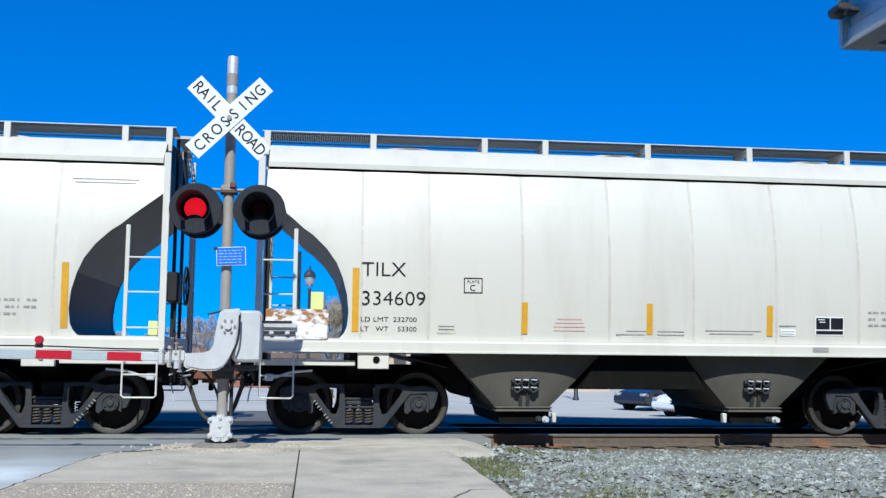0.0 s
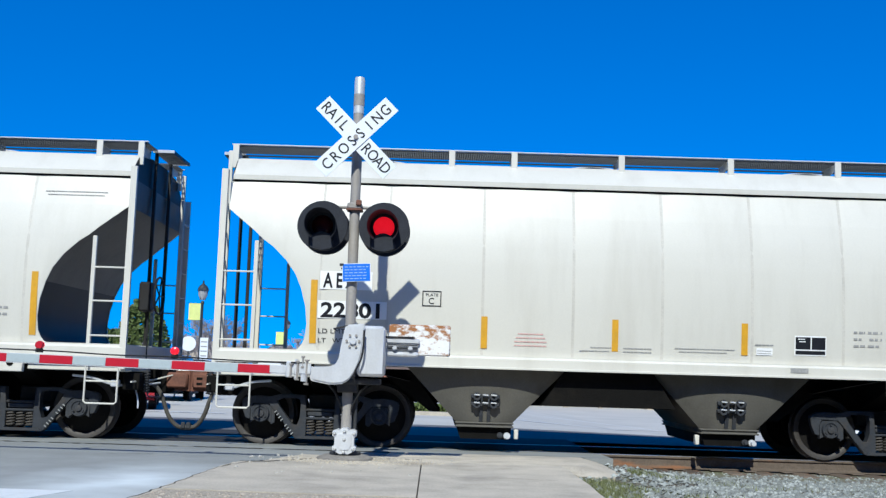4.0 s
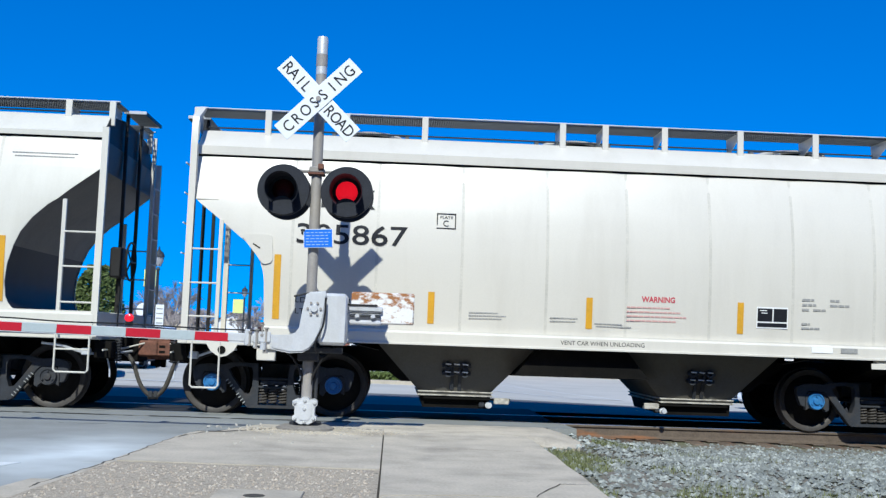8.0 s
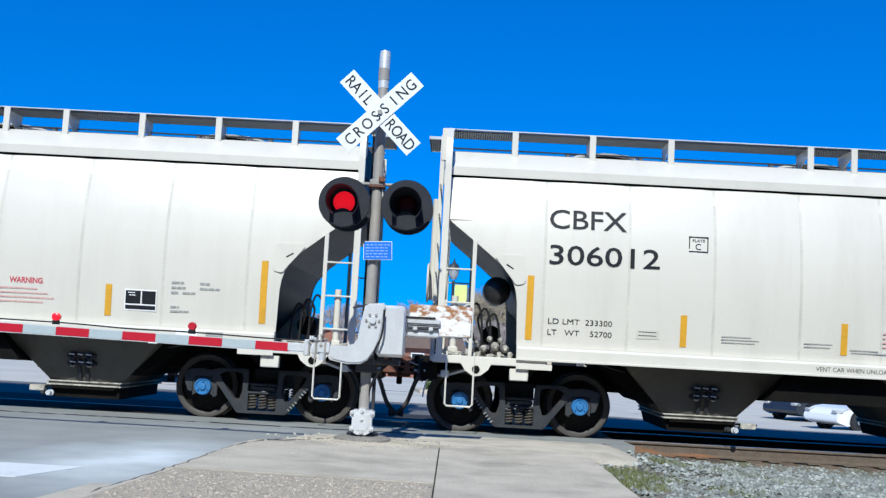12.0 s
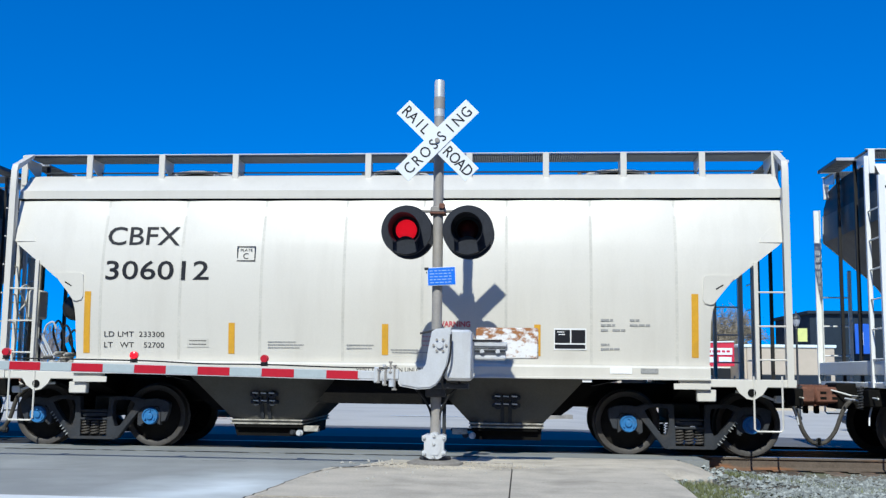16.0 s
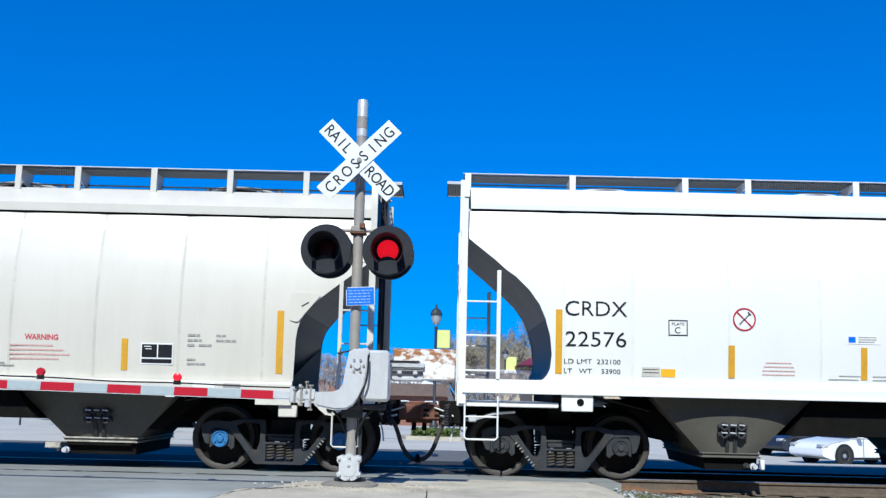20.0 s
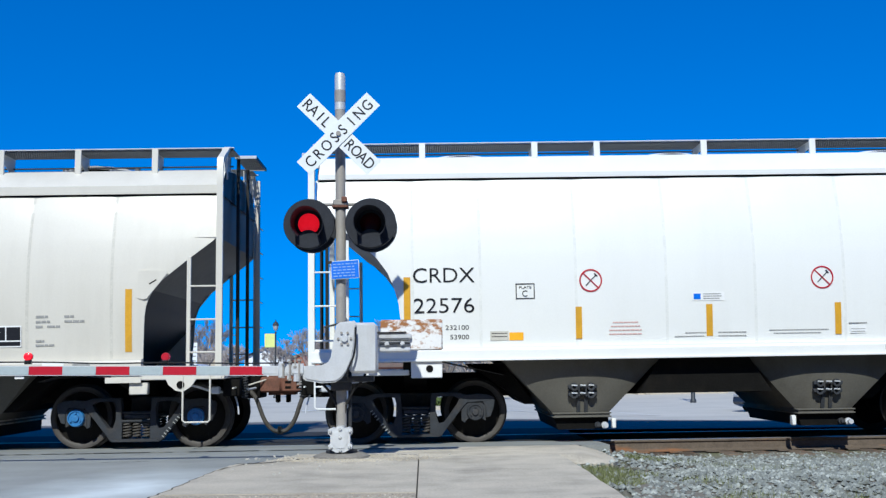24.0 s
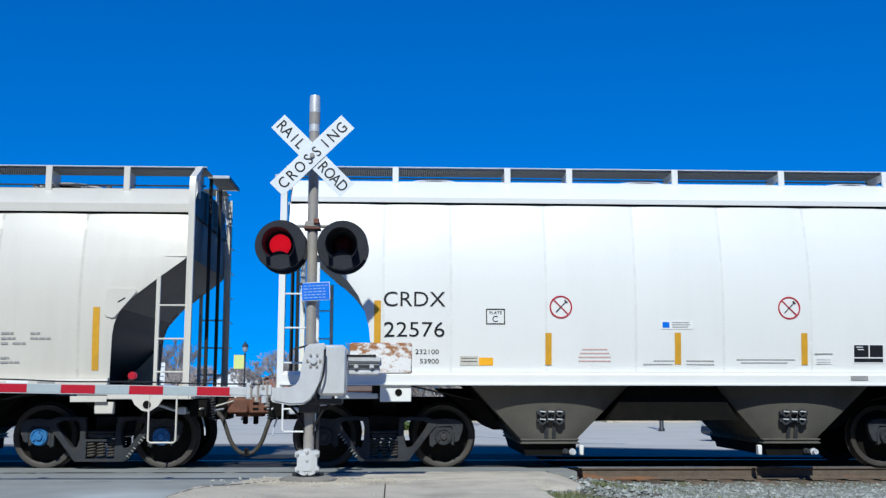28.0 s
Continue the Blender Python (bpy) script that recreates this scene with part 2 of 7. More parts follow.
CRACK = material("dark_joint", (0.045, 0.040, 0.034), 0.95, vary=0.3, scale=9)
ROAD_PAINT = material("worn_road_paint", (0.62, 0.65, 0.67), 0.7, vary=0.10, scale=5, stain=(0.38, 0.39, 0.39), stain_amount=0.5, stain_scale=(5, 5, 5))
GRASS = material("sparse_verge_grass", (0.15, 0.168, 0.07), 0.9, vary=0.4, scale=9, bump=0)


# rust gathers along the top of the counterweight
rn, rl = RUSTY_WHITE.node_tree.nodes, RUSTY_WHITE.node_tree.links
axes, rise, plus = rn.new("ShaderNodeSeparateXYZ"), rn.new("ShaderNodeMapRange"), rn.new("ShaderNodeMath")
rise.inputs["From Min"].default_value, rise.inputs["From Max"].default_value = 0.35, 0.85
rise.inputs["To Min"].default_value, rise.inputs["To Max"].default_value = -0.06, 0.06
rl.new(rn["Texture Coordinate"].outputs["Generated"], axes.inputs["Vector"])
rl.new(axes.outputs["Z"], rise.inputs["Value"])
rl.new(rise.outputs["Result"], plus.inputs[0])
rl.new(rn["Noise Texture.002"].outputs["Fac"], plus.inputs[1])
rl.new(plus.outputs[0], rn["Map Range.001"].inputs["Value"])

# a pale dusty patch on the road beside the kerb
an, al = ASPHALT.node_tree.nodes, ASPHALT.node_tree.links
away, fade, blot, dust = an.new("ShaderNodeVectorMath"), an.new("ShaderNodeMapRange"), an.new("ShaderNodeMath"), an.new("ShaderNodeMix")
stretch = an.new("ShaderNodeMapping")
stretch.inputs["Location"].default_value, stretch.inputs["Scale"].default_value = (3.30, -4.9, 0), (1.1, 0.5, 1)
away.operation = "LENGTH"
fade.inputs["From Min"].default_value, fade.inputs["From Max"].default_value = 1.3, 0.1
fade.inputs["To Max"].default_value = 1.5
blot.operation = "MULTIPLY"
dust.data_type = "RGBA"
dust.inputs["B"].default_value = (0.60, 0.65, 0.67, 1)
al.new(an["Texture Coordinate"].outputs["Object"], stretch.inputs["Vector"])
al.new(stretch.outputs["Vector"], away.inputs[0])
al.new(away.outputs["Value"], fade.inputs["Value"])
al.new(fade.outputs["Result"], blot.inputs[0])
al.new(an["Noise Texture"].outputs["Fac"], blot.inputs[1])
al.new(blot.outputs[0], dust.inputs["Factor"])
al.new(an["Mix"].outputs["Result"], dust.inputs["A"])
al.new(dust.outputs["Result"], an["Principled BSDF"].inputs["Base Color"])


# ---- mesh helpers ----
class Shape:
    """Collects vertices and faces of one part."""

    def __init__(self):
        self.v, self.f = [], []

    def add(self, verts, faces):
        k = len(self.v)
        self.v += [tuple(p) for p in verts]
        self.f += [tuple(i + k for i in f) for f in faces]
        return self

    def box(self, x0, x1, y0, y1, z0, z1, c=0.0):
        c = min(c, (x1 - x0) / 3, (y1 - y0) / 3, (z1 - z0) / 3)
        if c <= 0:
            v = [(x, y, z) for x in (x0, x1) for y in (y0, y1) for z in (z0, z1)]
            return self.add(v, [(0, 1, 3, 2), (4, 6, 7, 5), (0, 4, 5, 1), (2, 3, 7, 6), (0, 2, 6, 4), (1, 5, 7, 3)])
        bm = bmesh.new()
        r = bmesh.ops.create_cube(bm, size=1.0)
        for p in bm.verts:
            p.co = Vector((x0 if p.co.x < 0 else x1, y0 if p.co.y < 0 else y1, z0 if p.co.z < 0 else z1))
        bmesh.ops.bevel(bm, geom=bm.edges[:], offset=c, segments=1, affect="EDGES")
        bm.verts.index_update()
        self.add([p.co for p in bm.verts], [[q.index for q in f.verts] for f in bm.faces])
        bm.free()
        return self

    def prism(self, pts, a, b, axis="y"):
        """A polygon in the plane across the axis, given as (x, z), (x, y) or (y, z), from a to b along it."""
        put = {"y": lambda p, t: (p[0], t, p[1]), "z": lambda p, t: (p[0], p[1], t), "x": lambda p, t: (t, p[0], p[1])}[axis]
        n = len(pts)
        v = [put(p, a) for p in pts] + [put(p, b) for p in pts]
        return self.add(v, [tuple(range(n)), tuple(range(2 * n - 1, n - 1, -1))] + [(i, (i + 1) % n, n + (i + 1) % n, n + i) for i in range(n)])

    def lathe(self, profile, centre, axis=(0, 1, 0), n=24, cap=True):
        """Turns a profile of (radius, height along the axis)."""
        ax = Vector(axis).normalized()
        u = ax.orthogonal().normalized()
        w = ax.cross(u)
        c = Vector(centre)
        v = [c + ax * h + (u * math.cos(t) + w * math.sin(t)) * r for r, h in profile for t in (2 * math.pi * i / n for i in range(n))]
        m = len(profile)
        f = [(k * n + i, k * n + (i + 1) % n, (k + 1) * n + (i + 1) % n, (k + 1) * n + i) for k in range(m - 1) for i in range(n)]
        if cap:
            f += [tuple(range(n - 1, -1, -1)), tuple((m - 1) * n + i for i in range(n))]
        return self.add(v, f)

    def tube(self, p, q, r, n=8, r2=None):
        p, q = Vector(p), Vector(q)
        return self.lathe([(r, 0), (r if r2 is None else r2, (q - p).length)], p, q - p, n)

    def path(self, pts, r, n=8):
        """A continuous pipe along points."""
        P = [Vector(p) for p in pts]
        shut = (P[0] - P[-1]).length < 1e-6
        up, v = None, []
        for i, p in enumerate(P):
            d = (P[min(i + 1, len(P) - 1)] - P[max(i - 1, 0)]).normalized()
            up = d.orthogonal().normalized() if up is None else (up - d * up.dot(d)).normalized()
            w = d.cross(up)
            v += [p + (up * math.cos(2 * math.pi * k / n) + w * math.sin(2 * math.pi * k / n)) * r for k in range(n)]
        m = len(P)
        f = [(j * n + k, j * n + (k + 1) % n, (j + 1) * n + (k + 1) % n, (j + 1) * n + k) for j in range(m - 1) for k in range(n)]
        return self.add(v, f if shut else f + [tuple(range(n - 1, -1, -1)), tuple((m - 1) * n + k for k in range(n))])

    def arc(self, pts, r, n=8, steps=6):
        """A smooth pipe through points."""
        out = []
        P = [Vector(pts[0])] + [Vector(p) for p in pts] + [Vector(pts[-1])]
        for a, b, c, d in zip(P, P[1:], P[2:], P[3:]):
            for k in range(steps):
                t = k / steps
                out.append(0.5 * (2 * b + (c - a) * t + (2 * a - 5 * b + 4 * c - d) * t * t + (3 * b - a - 3 * c + d) * t ** 3))
        return self.path(out + [P[-1]], r, n)

    def sheet(self, rows, thick):
        """A slab from a grid of points (rows of equal length), thickened by the vector thick."""
        h, w = len(rows), len(rows[0])
        t = Vector(thick)
        v = [Vector(p) for r in rows for p in r]
        k = len(v)
        v += [p + t for p in v]
        f = [(j * w + i, j * w + i + 1, (j + 1) * w + i + 1, (j + 1) * w + i) for j in range(h - 1) for i in range(w - 1)]
        f += [tuple(q + k for q in reversed(g)) for g in f]
        rim = [i for i in range(w)] + [j * w + w - 1 for j in range(1, h)] + [(h - 1) * w + i for i in range(w - 2, -1, -1)] + [j * w for j in range(h - 2, 0, -1)]
        f += [(b, a, a + k, b + k) for a, b in zip(rim, rim[1:] + rim[:1])]
        return self.add(v, f)

    def data(self, name, mat, tidy=True, smooth=True):
        me = bpy.data.meshes.new(name)
        me.from_pydata(self.v, [], self.f)
        if tidy:
            bm = bmesh.new()
            bm.from_mesh(me)
            bmesh.ops.recalc_face_normals(bm, faces=bm.faces[:])
            bm.to_mesh(me)
            bm.free()
        if smooth:
            me.shade_smooth()
            me.set_sharp_from_angle(angle=radians(38))
        me.materials.append(mat)
        return me


def soften(me, offset, segments=2, angle=0.45):
    """Rounds the sharp edges of a mesh."""
    bm = bmesh.new()
    bm.from_mesh(me)
    bmesh.ops.remove_doubles(bm, verts=bm.verts[:], dist=1e-5)
    bmesh.ops.bevel(bm, geom=[e for e in bm.edges if len(e.link_faces) == 2 and e.calc_face_angle(0) > angle], offset=offset, segments=segments, affect="EDGES", clamp_overlap=True)
    bm.to_mesh(me)
    bm.free()
    me.shade_smooth()
    me.set_sharp_from_angle(angle=radians(50))
    return me


def part(name, shape, mat, parent, label="", at=None, tidy=True):
    """One mesh object under a thing or a part; without a parent it is a thing of its own."""
    ob = new(name, shape.data(name, mat, tidy) if isinstance(shape, Shape) else shape)
    ob.parent = parent
    if at is not None:
        ob.matrix_basis = at if isinstance(at, Matrix) else Matrix.Translation(at)
    return tagged(ob, label)


def thing(name, at, label, category, group=""):
    ob = new(name)
    ob.empty_display_size = 0.3
    ob.matrix_basis = at if isinstance(at, Matrix) else Matrix.Translation(at)
    return tagged(ob, label, category, group)


def letters(words, height, bold=0.0):
    """Outline of words in the built-in font as a flat mesh: vertices (u, v) with capitals of the given height, and faces."""
    cu = bpy.data.curves.new("words", "FONT")
    cu.body, cu.size, cu.offset, cu.resolution_u = words, height / 0.69, bold, 3
    ob = new("words", cu)
    me = bpy.data.meshes.new_from_object(ob)
    v = [(p.co.x, p.co.y) for p in me.vertices]
    f = [tuple(p.vertices) for p in me.polygons]
    bpy.data.objects.remove(ob)
    bpy.data.curves.remove(cu)
    bpy.data.meshes.remove(me)
    return v, f


# ---- the train ----
TRACK_Y = 16.0
TRAIN_X = [51.01, 48.99, 47.03, 45.15, 43.33, 41.51, 39.66, 37.81, 36.04, 34.32, 32.66, 31.04, 29.47, 27.94, 26.46, 25.03, 23.66, 22.36, 21.05, 19.71, 18.42, 17.23, 16.11, 15.03, 13.94, 12.86, 11.83, 10.87, 9.97, 9.1, 8.25, 7.41, 6.62, 5.89, 5.23, 4.61, 4.01, 3.43, 2.89, 2.41, 1.98, 1.6, 1.25, 0.93, 0.66, 0.43, 0.26, 0.13, 0.05, 0.01, 0.0, 0.01, 0.03, 0.04, 0.04, 0.05, 0.05]


def train_at(t):
    """How far the train still has to roll at t seconds, by smooth interpolation of half-second steps."""
    u = min(max(t, 0.0), 28.0) * 2
    i = min(int(u), len(TRAIN_X) - 2)
    w = u - i
    a, b, c, d = (TRAIN_X[min(max(k, 0), len(TRAIN_X) - 1)] for k in (i - 1, i, i + 1, i + 2))
    if i == 0:
        a = 2 * b - c
    return 0.5 * (2 * b + (c - a) * w + (2 * a - 5 * b + 4 * c - d) * w * w + (3 * b - a - 3 * c + d) * w ** 3)


def lerp(z, table):
    return float(np.interp(z, [p[0] for p in table], [p[1] for p in table]))


# Half width of the side by height, and where the side ends by height, for the two designs of car.
ROUND = dict(truck=4.14, shift=0.075,
    side=[(1.30, 1.53), (1.5, 1.552), (1.8, 1.58), (2.1, 1.598), (2.4, 1.605), (2.7, 1.60), (3.0, 1.575), (3.3, 1.53), (3.55, 1.475), (3.85, 1.392)],
    end=[(1.36, 4.60), (1.40, 4.52), (1.46, 4.47), (1.55, 4.43), (1.75, 4.41), (2.0, 4.435), (2.25, 4.505), (2.45, 4.59), (2.65, 4.735), (2.84, 4.93), (2.93, 5.06), (3.06, 5.205), (3.38, 5.60), (3.8, 5.62)],
    seams=[-4.16, -3.2, -1.84, -0.55, 0.72, 2.0, 3.3, 4.28], eave=3.825, sill=(1.20, 1.385), crown=4.215, board=4.415,
    posts=[-5.55, -4.0, -2.33, -1.4, 0.2, 1.83, 3.43, 5.06, 5.68],
    tall=[(-4.24, 1.48, 2.38), (4.43, 1.48, 2.38)], short=[(-1.81, 1.48, 1.93), (0.05, 1.49, 1.94), (1.89, 1.49, 1.94)])
SQUARE = dict(truck=4.36, shift=0.05,
    side=[(1.20, 1.53), (1.4, 1.552), (1.7, 1.58), (2.0, 1.598), (2.3, 1.605), (2.6, 1.595), (2.9, 1.565), (3.2, 1.51), (3.45, 1.45), (3.7, 1.37)],
    end=[(1.25, 4.52), (1.88, 4.545), (2.02, 4.565), (2.13, 4.60), (2.21, 4.64), (2.37, 4.755), (2.66, 5.115), (2.95, 5.49), (3.02, 5.56), (3.75, 5.58)],
    seams=[-4.13, -2.95, -1.76, -0.56, 0.57, 1.76, 2.95, 4.13], eave=3.655, sill=(1.09, 1.29), crown=4.07, board=4.385,
    posts=[-5.62, -4.6, -3.47, -2.33, -0.31, 0.32, 1.2, 2.33, 3.46, 4.59, 5.62],
    tall=[(-4.315, 1.37, 2.26), (4.375, 1.39, 2.27)], short=[(-2.17, 1.38, 1.82), (2.2, 1.39, 1.83), (0.05, 1.385, 1.82)])


def wheelset():
    """Two wheels on an axle, turning about y."""
    axle = Shape().tube((0, -1.06, 0), (0, 1.06, 0), 0.085, 12)
    rims = Shape()
    for s in (-1, 1):
        axle.lathe([(0.13, -0.07), (0.14, 0.0), (0.14, 0.09)], (0, s * 0.76, 0), (0, s, 0), 16)
        axle.lathe([(0.12, 0.05), (0.20, 0.02), (0.385, 0.0), (0.385, -0.03), (0.2, -0.01), (0.12, 0.0)], (0, s * 0.77, 0), (0, s, 0), 28, False)
        if s < 0:
            rims.lathe([(0.375, 0.045), (0.395, 0.06), (0.45, 0.06), (0.457, 0.05), (0.462, -0.055), (0.487, -0.065), (0.487, -0.085), (0.375, -0.085), (0.375, 0.045)],
                       (0, 0, 0), (0, -1, 0), 32, False)
        for k in range(3):
            a = 2 * math.pi * k / 3 + 0.4
            axle.lathe([(0.03, 0.0), (0.03, 0.014)], (0.28 * math.cos(a), s * 0.775, 0.28 * math.sin(a)), (0, s, 0), 8)
    return axle, rims


def side_frame(y0, y1):
    """Cast side frame: two humps over the bearings, each round an open window, columns and the low spring seat."""
    s = Shape()
    outer = [(0.20, 0.14), (0.20, 0.44), (0.225, 0.735), (0.42, 0.742), (0.62, 0.735), (0.80, 0.655), (0.70, 0.545), (0.58, 0.40), (0.46, 0.245), (0.36, 0.115)]
    hole = [(0.33, 0.30), (0.29, 0.42), (0.285, 0.60), (0.305, 0.675), (0.40, 0.69), (0.55, 0.685), (0.63, 0.645), (0.59, 0.565), (0.50, 0.44), (0.40, 0.31)]
    n = len(outer)
    for k in (-1, 1):
        v = [(k * x, y, z) for y, pts in ((y0, outer), (y0 - 0.012, hole), (y1, outer), (y1, hole)) for x, z in pts]
        f = []
        for a in range(n):
            b = (a + 1) % n
            f += [(a, b, n + b, n + a), (2 * n + b, 2 * n + a, 3 * n + a, 3 * n + b), (b, a, 2 * n + a, 2 * n + b), (n + a, n + b, 3 * n + b, 3 * n + a)]
        s.add(v, f)
        flip = lambda pts: [(k * x, z) for x, z in (pts if k == 1 else pts[::-1])]
        s.prism(flip([(0.62, 0.735), (0.74, 0.70), (0.90, 0.715), (1.04, 0.70), (1.13, 0.665), (1.145, 0.62), (1.0, 0.605), (0.72, 0.59), (0.70, 0.56)]), y0 + 0.004, y1 - 0.004)
        s.prism(flip([(1.145, 0.63), (1.13, 0.52), (1.08, 0.39), (1.02, 0.37), (1.015, 0.52), (0.97, 0.61)]), y0 + 0.008, y1 - 0.008)
        s.prism(flip([(0.66, 0.55), (0.74, 0.60), (0.76, 0.38), (0.71, 0.30), (0.66, 0.33)]), y0 + 0.02, y1 - 0.02)
    s.prism([(-0.35, 0.108), (0.35, 0.108), (0.30, 0.15), (-0.30, 0.15)], y0 - 0.03, y1)
    s.box(-0.215, 0.215, y0 - 0.01, y1, 0.385, 0.42, 0.008)
    s.box(-0.215, 0.215, y0 + 0.02, y1, 0.505, 0.54, 0.008)
    return s


def coil():
    """One helical spring as a single wound bar."""
    n = 12
    return Shape().path([(0.055 * math.cos(2 * math.pi * k / n), 0.055 * math.sin(2 * math.pi * k / n), 0.016 + 0.205 * k / (n * 5)) for k in range(n * 5 + 1)], 0.015, 5)


AXLE_SHAPE, RIM_SHAPE = (s.data("wheel_part", m) for s, m in zip(wheelset(), (WHEEL_IRON, WHEEL_RIM)))
FRAME_NEAR, FRAME_FAR = side_frame(-1.07, -0.94).data("side_frame", TRUCK_IRON), side_frame(0.94, 1.07).data("side_frame", TRUCK_IRON)
soften(FRAME_NEAR, 0.016, angle=0.7)
COIL = coil().data("spring", SPRING_STEEL)
ADAPTER = Shape().prism([(-0.15, -0.13), (-0.15, 0.08), (-0.1, 0.13), (0.1, 0.13), (0.15, 0.08), (0.15, -0.13), (0.09, -0.09), (-0.09, -0.09)], 0.0, 0.10).data("bearing_adapter", TRUCK_IRON)


def bearing_cap(mat):
    s = Shape().lathe([(0.125, 0.06), (0.125, -0.02), (0.115, -0.045), (0.10, -0.045), (0.095, -0.03), (0.055, -0.03), (0.045, -0.055), (0.0, -0.06)], (0, 0, 0), (0, 1, 0), 20)
    for k in range(3):
        a = math.pi * (0.5 + 2 * k / 3)
        s.lathe([(0.016, 0), (0.016, 0.02)], (0.08 * math.cos(a), -0.04, 0.075 * math.sin(a)), (0, -1, 0), 6)
    return s.data("bearing_cap", mat)


CAP_DARK, CAP_BLUE = bearing_cap(TRUCK_IRON), bearing_cap(BLUE_CAP)
BOLSTER = Shape().box(-0.19, 0.19, -1.04, 1.04, 0.43, 0.50, 0.015).box(-0.24, 0.24, -0.5, 0.5, 0.5, 0.74, 0.02).data("bolster", TRUCK_IRON)
STENCIL = Shape()
for _k in range(9):
    _a, _b = 0.375 + 0.031 * _k, 0.190 + 0.0385 * _k
    if _k != 4:
        STENCIL.prism([(_a, _b), (_a + 0.034, _b - 0.026), (_a + 0.042, _b - 0.016), (_a + 0.008, _b + 0.010)], -1.092, -1.086)
STENCIL = STENCIL.data("stencil_row", STENCIL_PAINT)


def build_truck(car, x, cap, outer):
    truck = part("truck", BOLSTER, None, car, "cast iron freight truck dulled by grime", (x, 0, 0))
    part("side_frame", FRAME_NEAR, None, truck)
    part("side_frame", FRAME_FAR, None, truck)
    tagged(part("stencil_row", STENCIL, None, truck, "white stencilled marks", Matrix.Scale(outer, 4, (1, 0, 0))), kind="stuff")
    for sx in (-0.14, 0.0, 0.14):
        for y in (-1.0, 1.0):
            part("spring", COIL, None, truck, at=(sx, y, 0.15))
    for sx in (-0.86, 0.86):
        for y, r in ((-1.06, 0), (1.06, 180)):
            part("bearing_cap", cap, None, truck, "bright blue bearing cap" if cap is CAP_BLUE else "", pose(sx, y, 0.457, 0, 0, r))
            part("bearing_adapter", ADAPTER, None, truck, at=pose(sx, y, 0.457, 0, 0, r))
    for sx in (-0.86, 0.86):
        ws = part("wheelset", AXLE_SHAPE, None, car, "wheel pair on a steel axle", (x + sx, 0, 0.457))
        for y, r in ((-0.77, 0), (0.77, 180)):
            part("wheel_rim", RIM_SHAPE, None, ws, "worn brown wheel rim", pose(0, y, 0, 0, 0, r))


def side_panel(d, i, s):
    """One sheet of the side between two seams, bowed a little."""
    x0 = -9.0 if i == 0 else d["seams"][i - 1] - d["shift"]
    x1 = 9.0 if i == len(d["seams"]) else d["seams"][i] - d["shift"]
    zs = sorted({*np.linspace(d["sill"][1], d["eave"], 12).round(4).tolist(), *(round(z, 4) for z, _ in d["end"] if d["sill"][1] < z < d["eave"])})
    rows = []
    for z in zs:
        e = lerp(z, d["end"])
        a, b = max(x0, -e), min(x1, e)
        row = []
        for k in range(7):
            w = k / 6
            row.append((a + (b - a) * w, s * (lerp(z, d["side"]) - 0.010 + 0.010 * (1 - (2 * w - 1) ** 4)), z))
        rows.append(row)
    return Shape().sheet(rows, (0, -s * 0.02, 0))


def end_sheet(d, k, low):
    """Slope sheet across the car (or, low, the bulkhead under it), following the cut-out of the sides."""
    crease = 2.25
    zs = [z for z, _ in d["end"] if z > d["sill"][1]]
    zs = sorted({*(z for z in zs if (z < crease) == low), crease})
    rows = [[(k * (lerp(z, d["end"]) - 0.012), y * (lerp(z, d["side"]) - 0.03), z) for y in (-1, -0.33, 0.33, 1)] for z in zs]
    if low:
        rows = [[(k * 2.95, y * 1.2, 0.98) for y in (-1, -0.33, 0.33, 1)], [(k * 3.9, y * 1.5, 1.2) for y in (-1, -0.33, 0.33, 1)]] + rows
    return Shape().sheet(rows, (-k * 0.03, 0, 0.004))


def roof(d):
    e, w, c = d["eave"], lerp(d["eave"], d["side"]), d["crown"]
    h = 0.075 if d is ROUND else 0.125
    half = [(w + 0.038, e + 0.004), (w + 0.040, e + h), (w + 0.012, e + h + 0.008), (w + 0.004, e + h + 0.018), (w - 0.05, e + h + 0.055), (w - 0.28, c - 0.02), (w - 0.42, c + 0.015), (0.35, c + 0.07)]
    prof = [(-y, z) for y, z in half] + [(y, z) for y, z in reversed(half)]
    s = Shape().prism(prof + [(w - 0.05, e + 0.005), (-(w - 0.05), e + 0.005)], -5.58, 5.58, "x")
    return s


def grating(x0, x1, y0, y1, z, pitch=0.034, runs=6):
    s = Shape()
    n = int((x1 - x0) / pitch)
    for k in range(n):
        x = x0 + (x1 - x0) * (k + 0.5) / n
        s.box(x - 0.008, x + 0.008, y0, y1, z - 0.020, z)
    for k in range(runs):
        y = y0 + (y1 - y0) * (k + 0.5) / runs
        s.box(x0, x1, y - 0.008, y + 0.008, z - 0.026, z - 0.004)
    return s


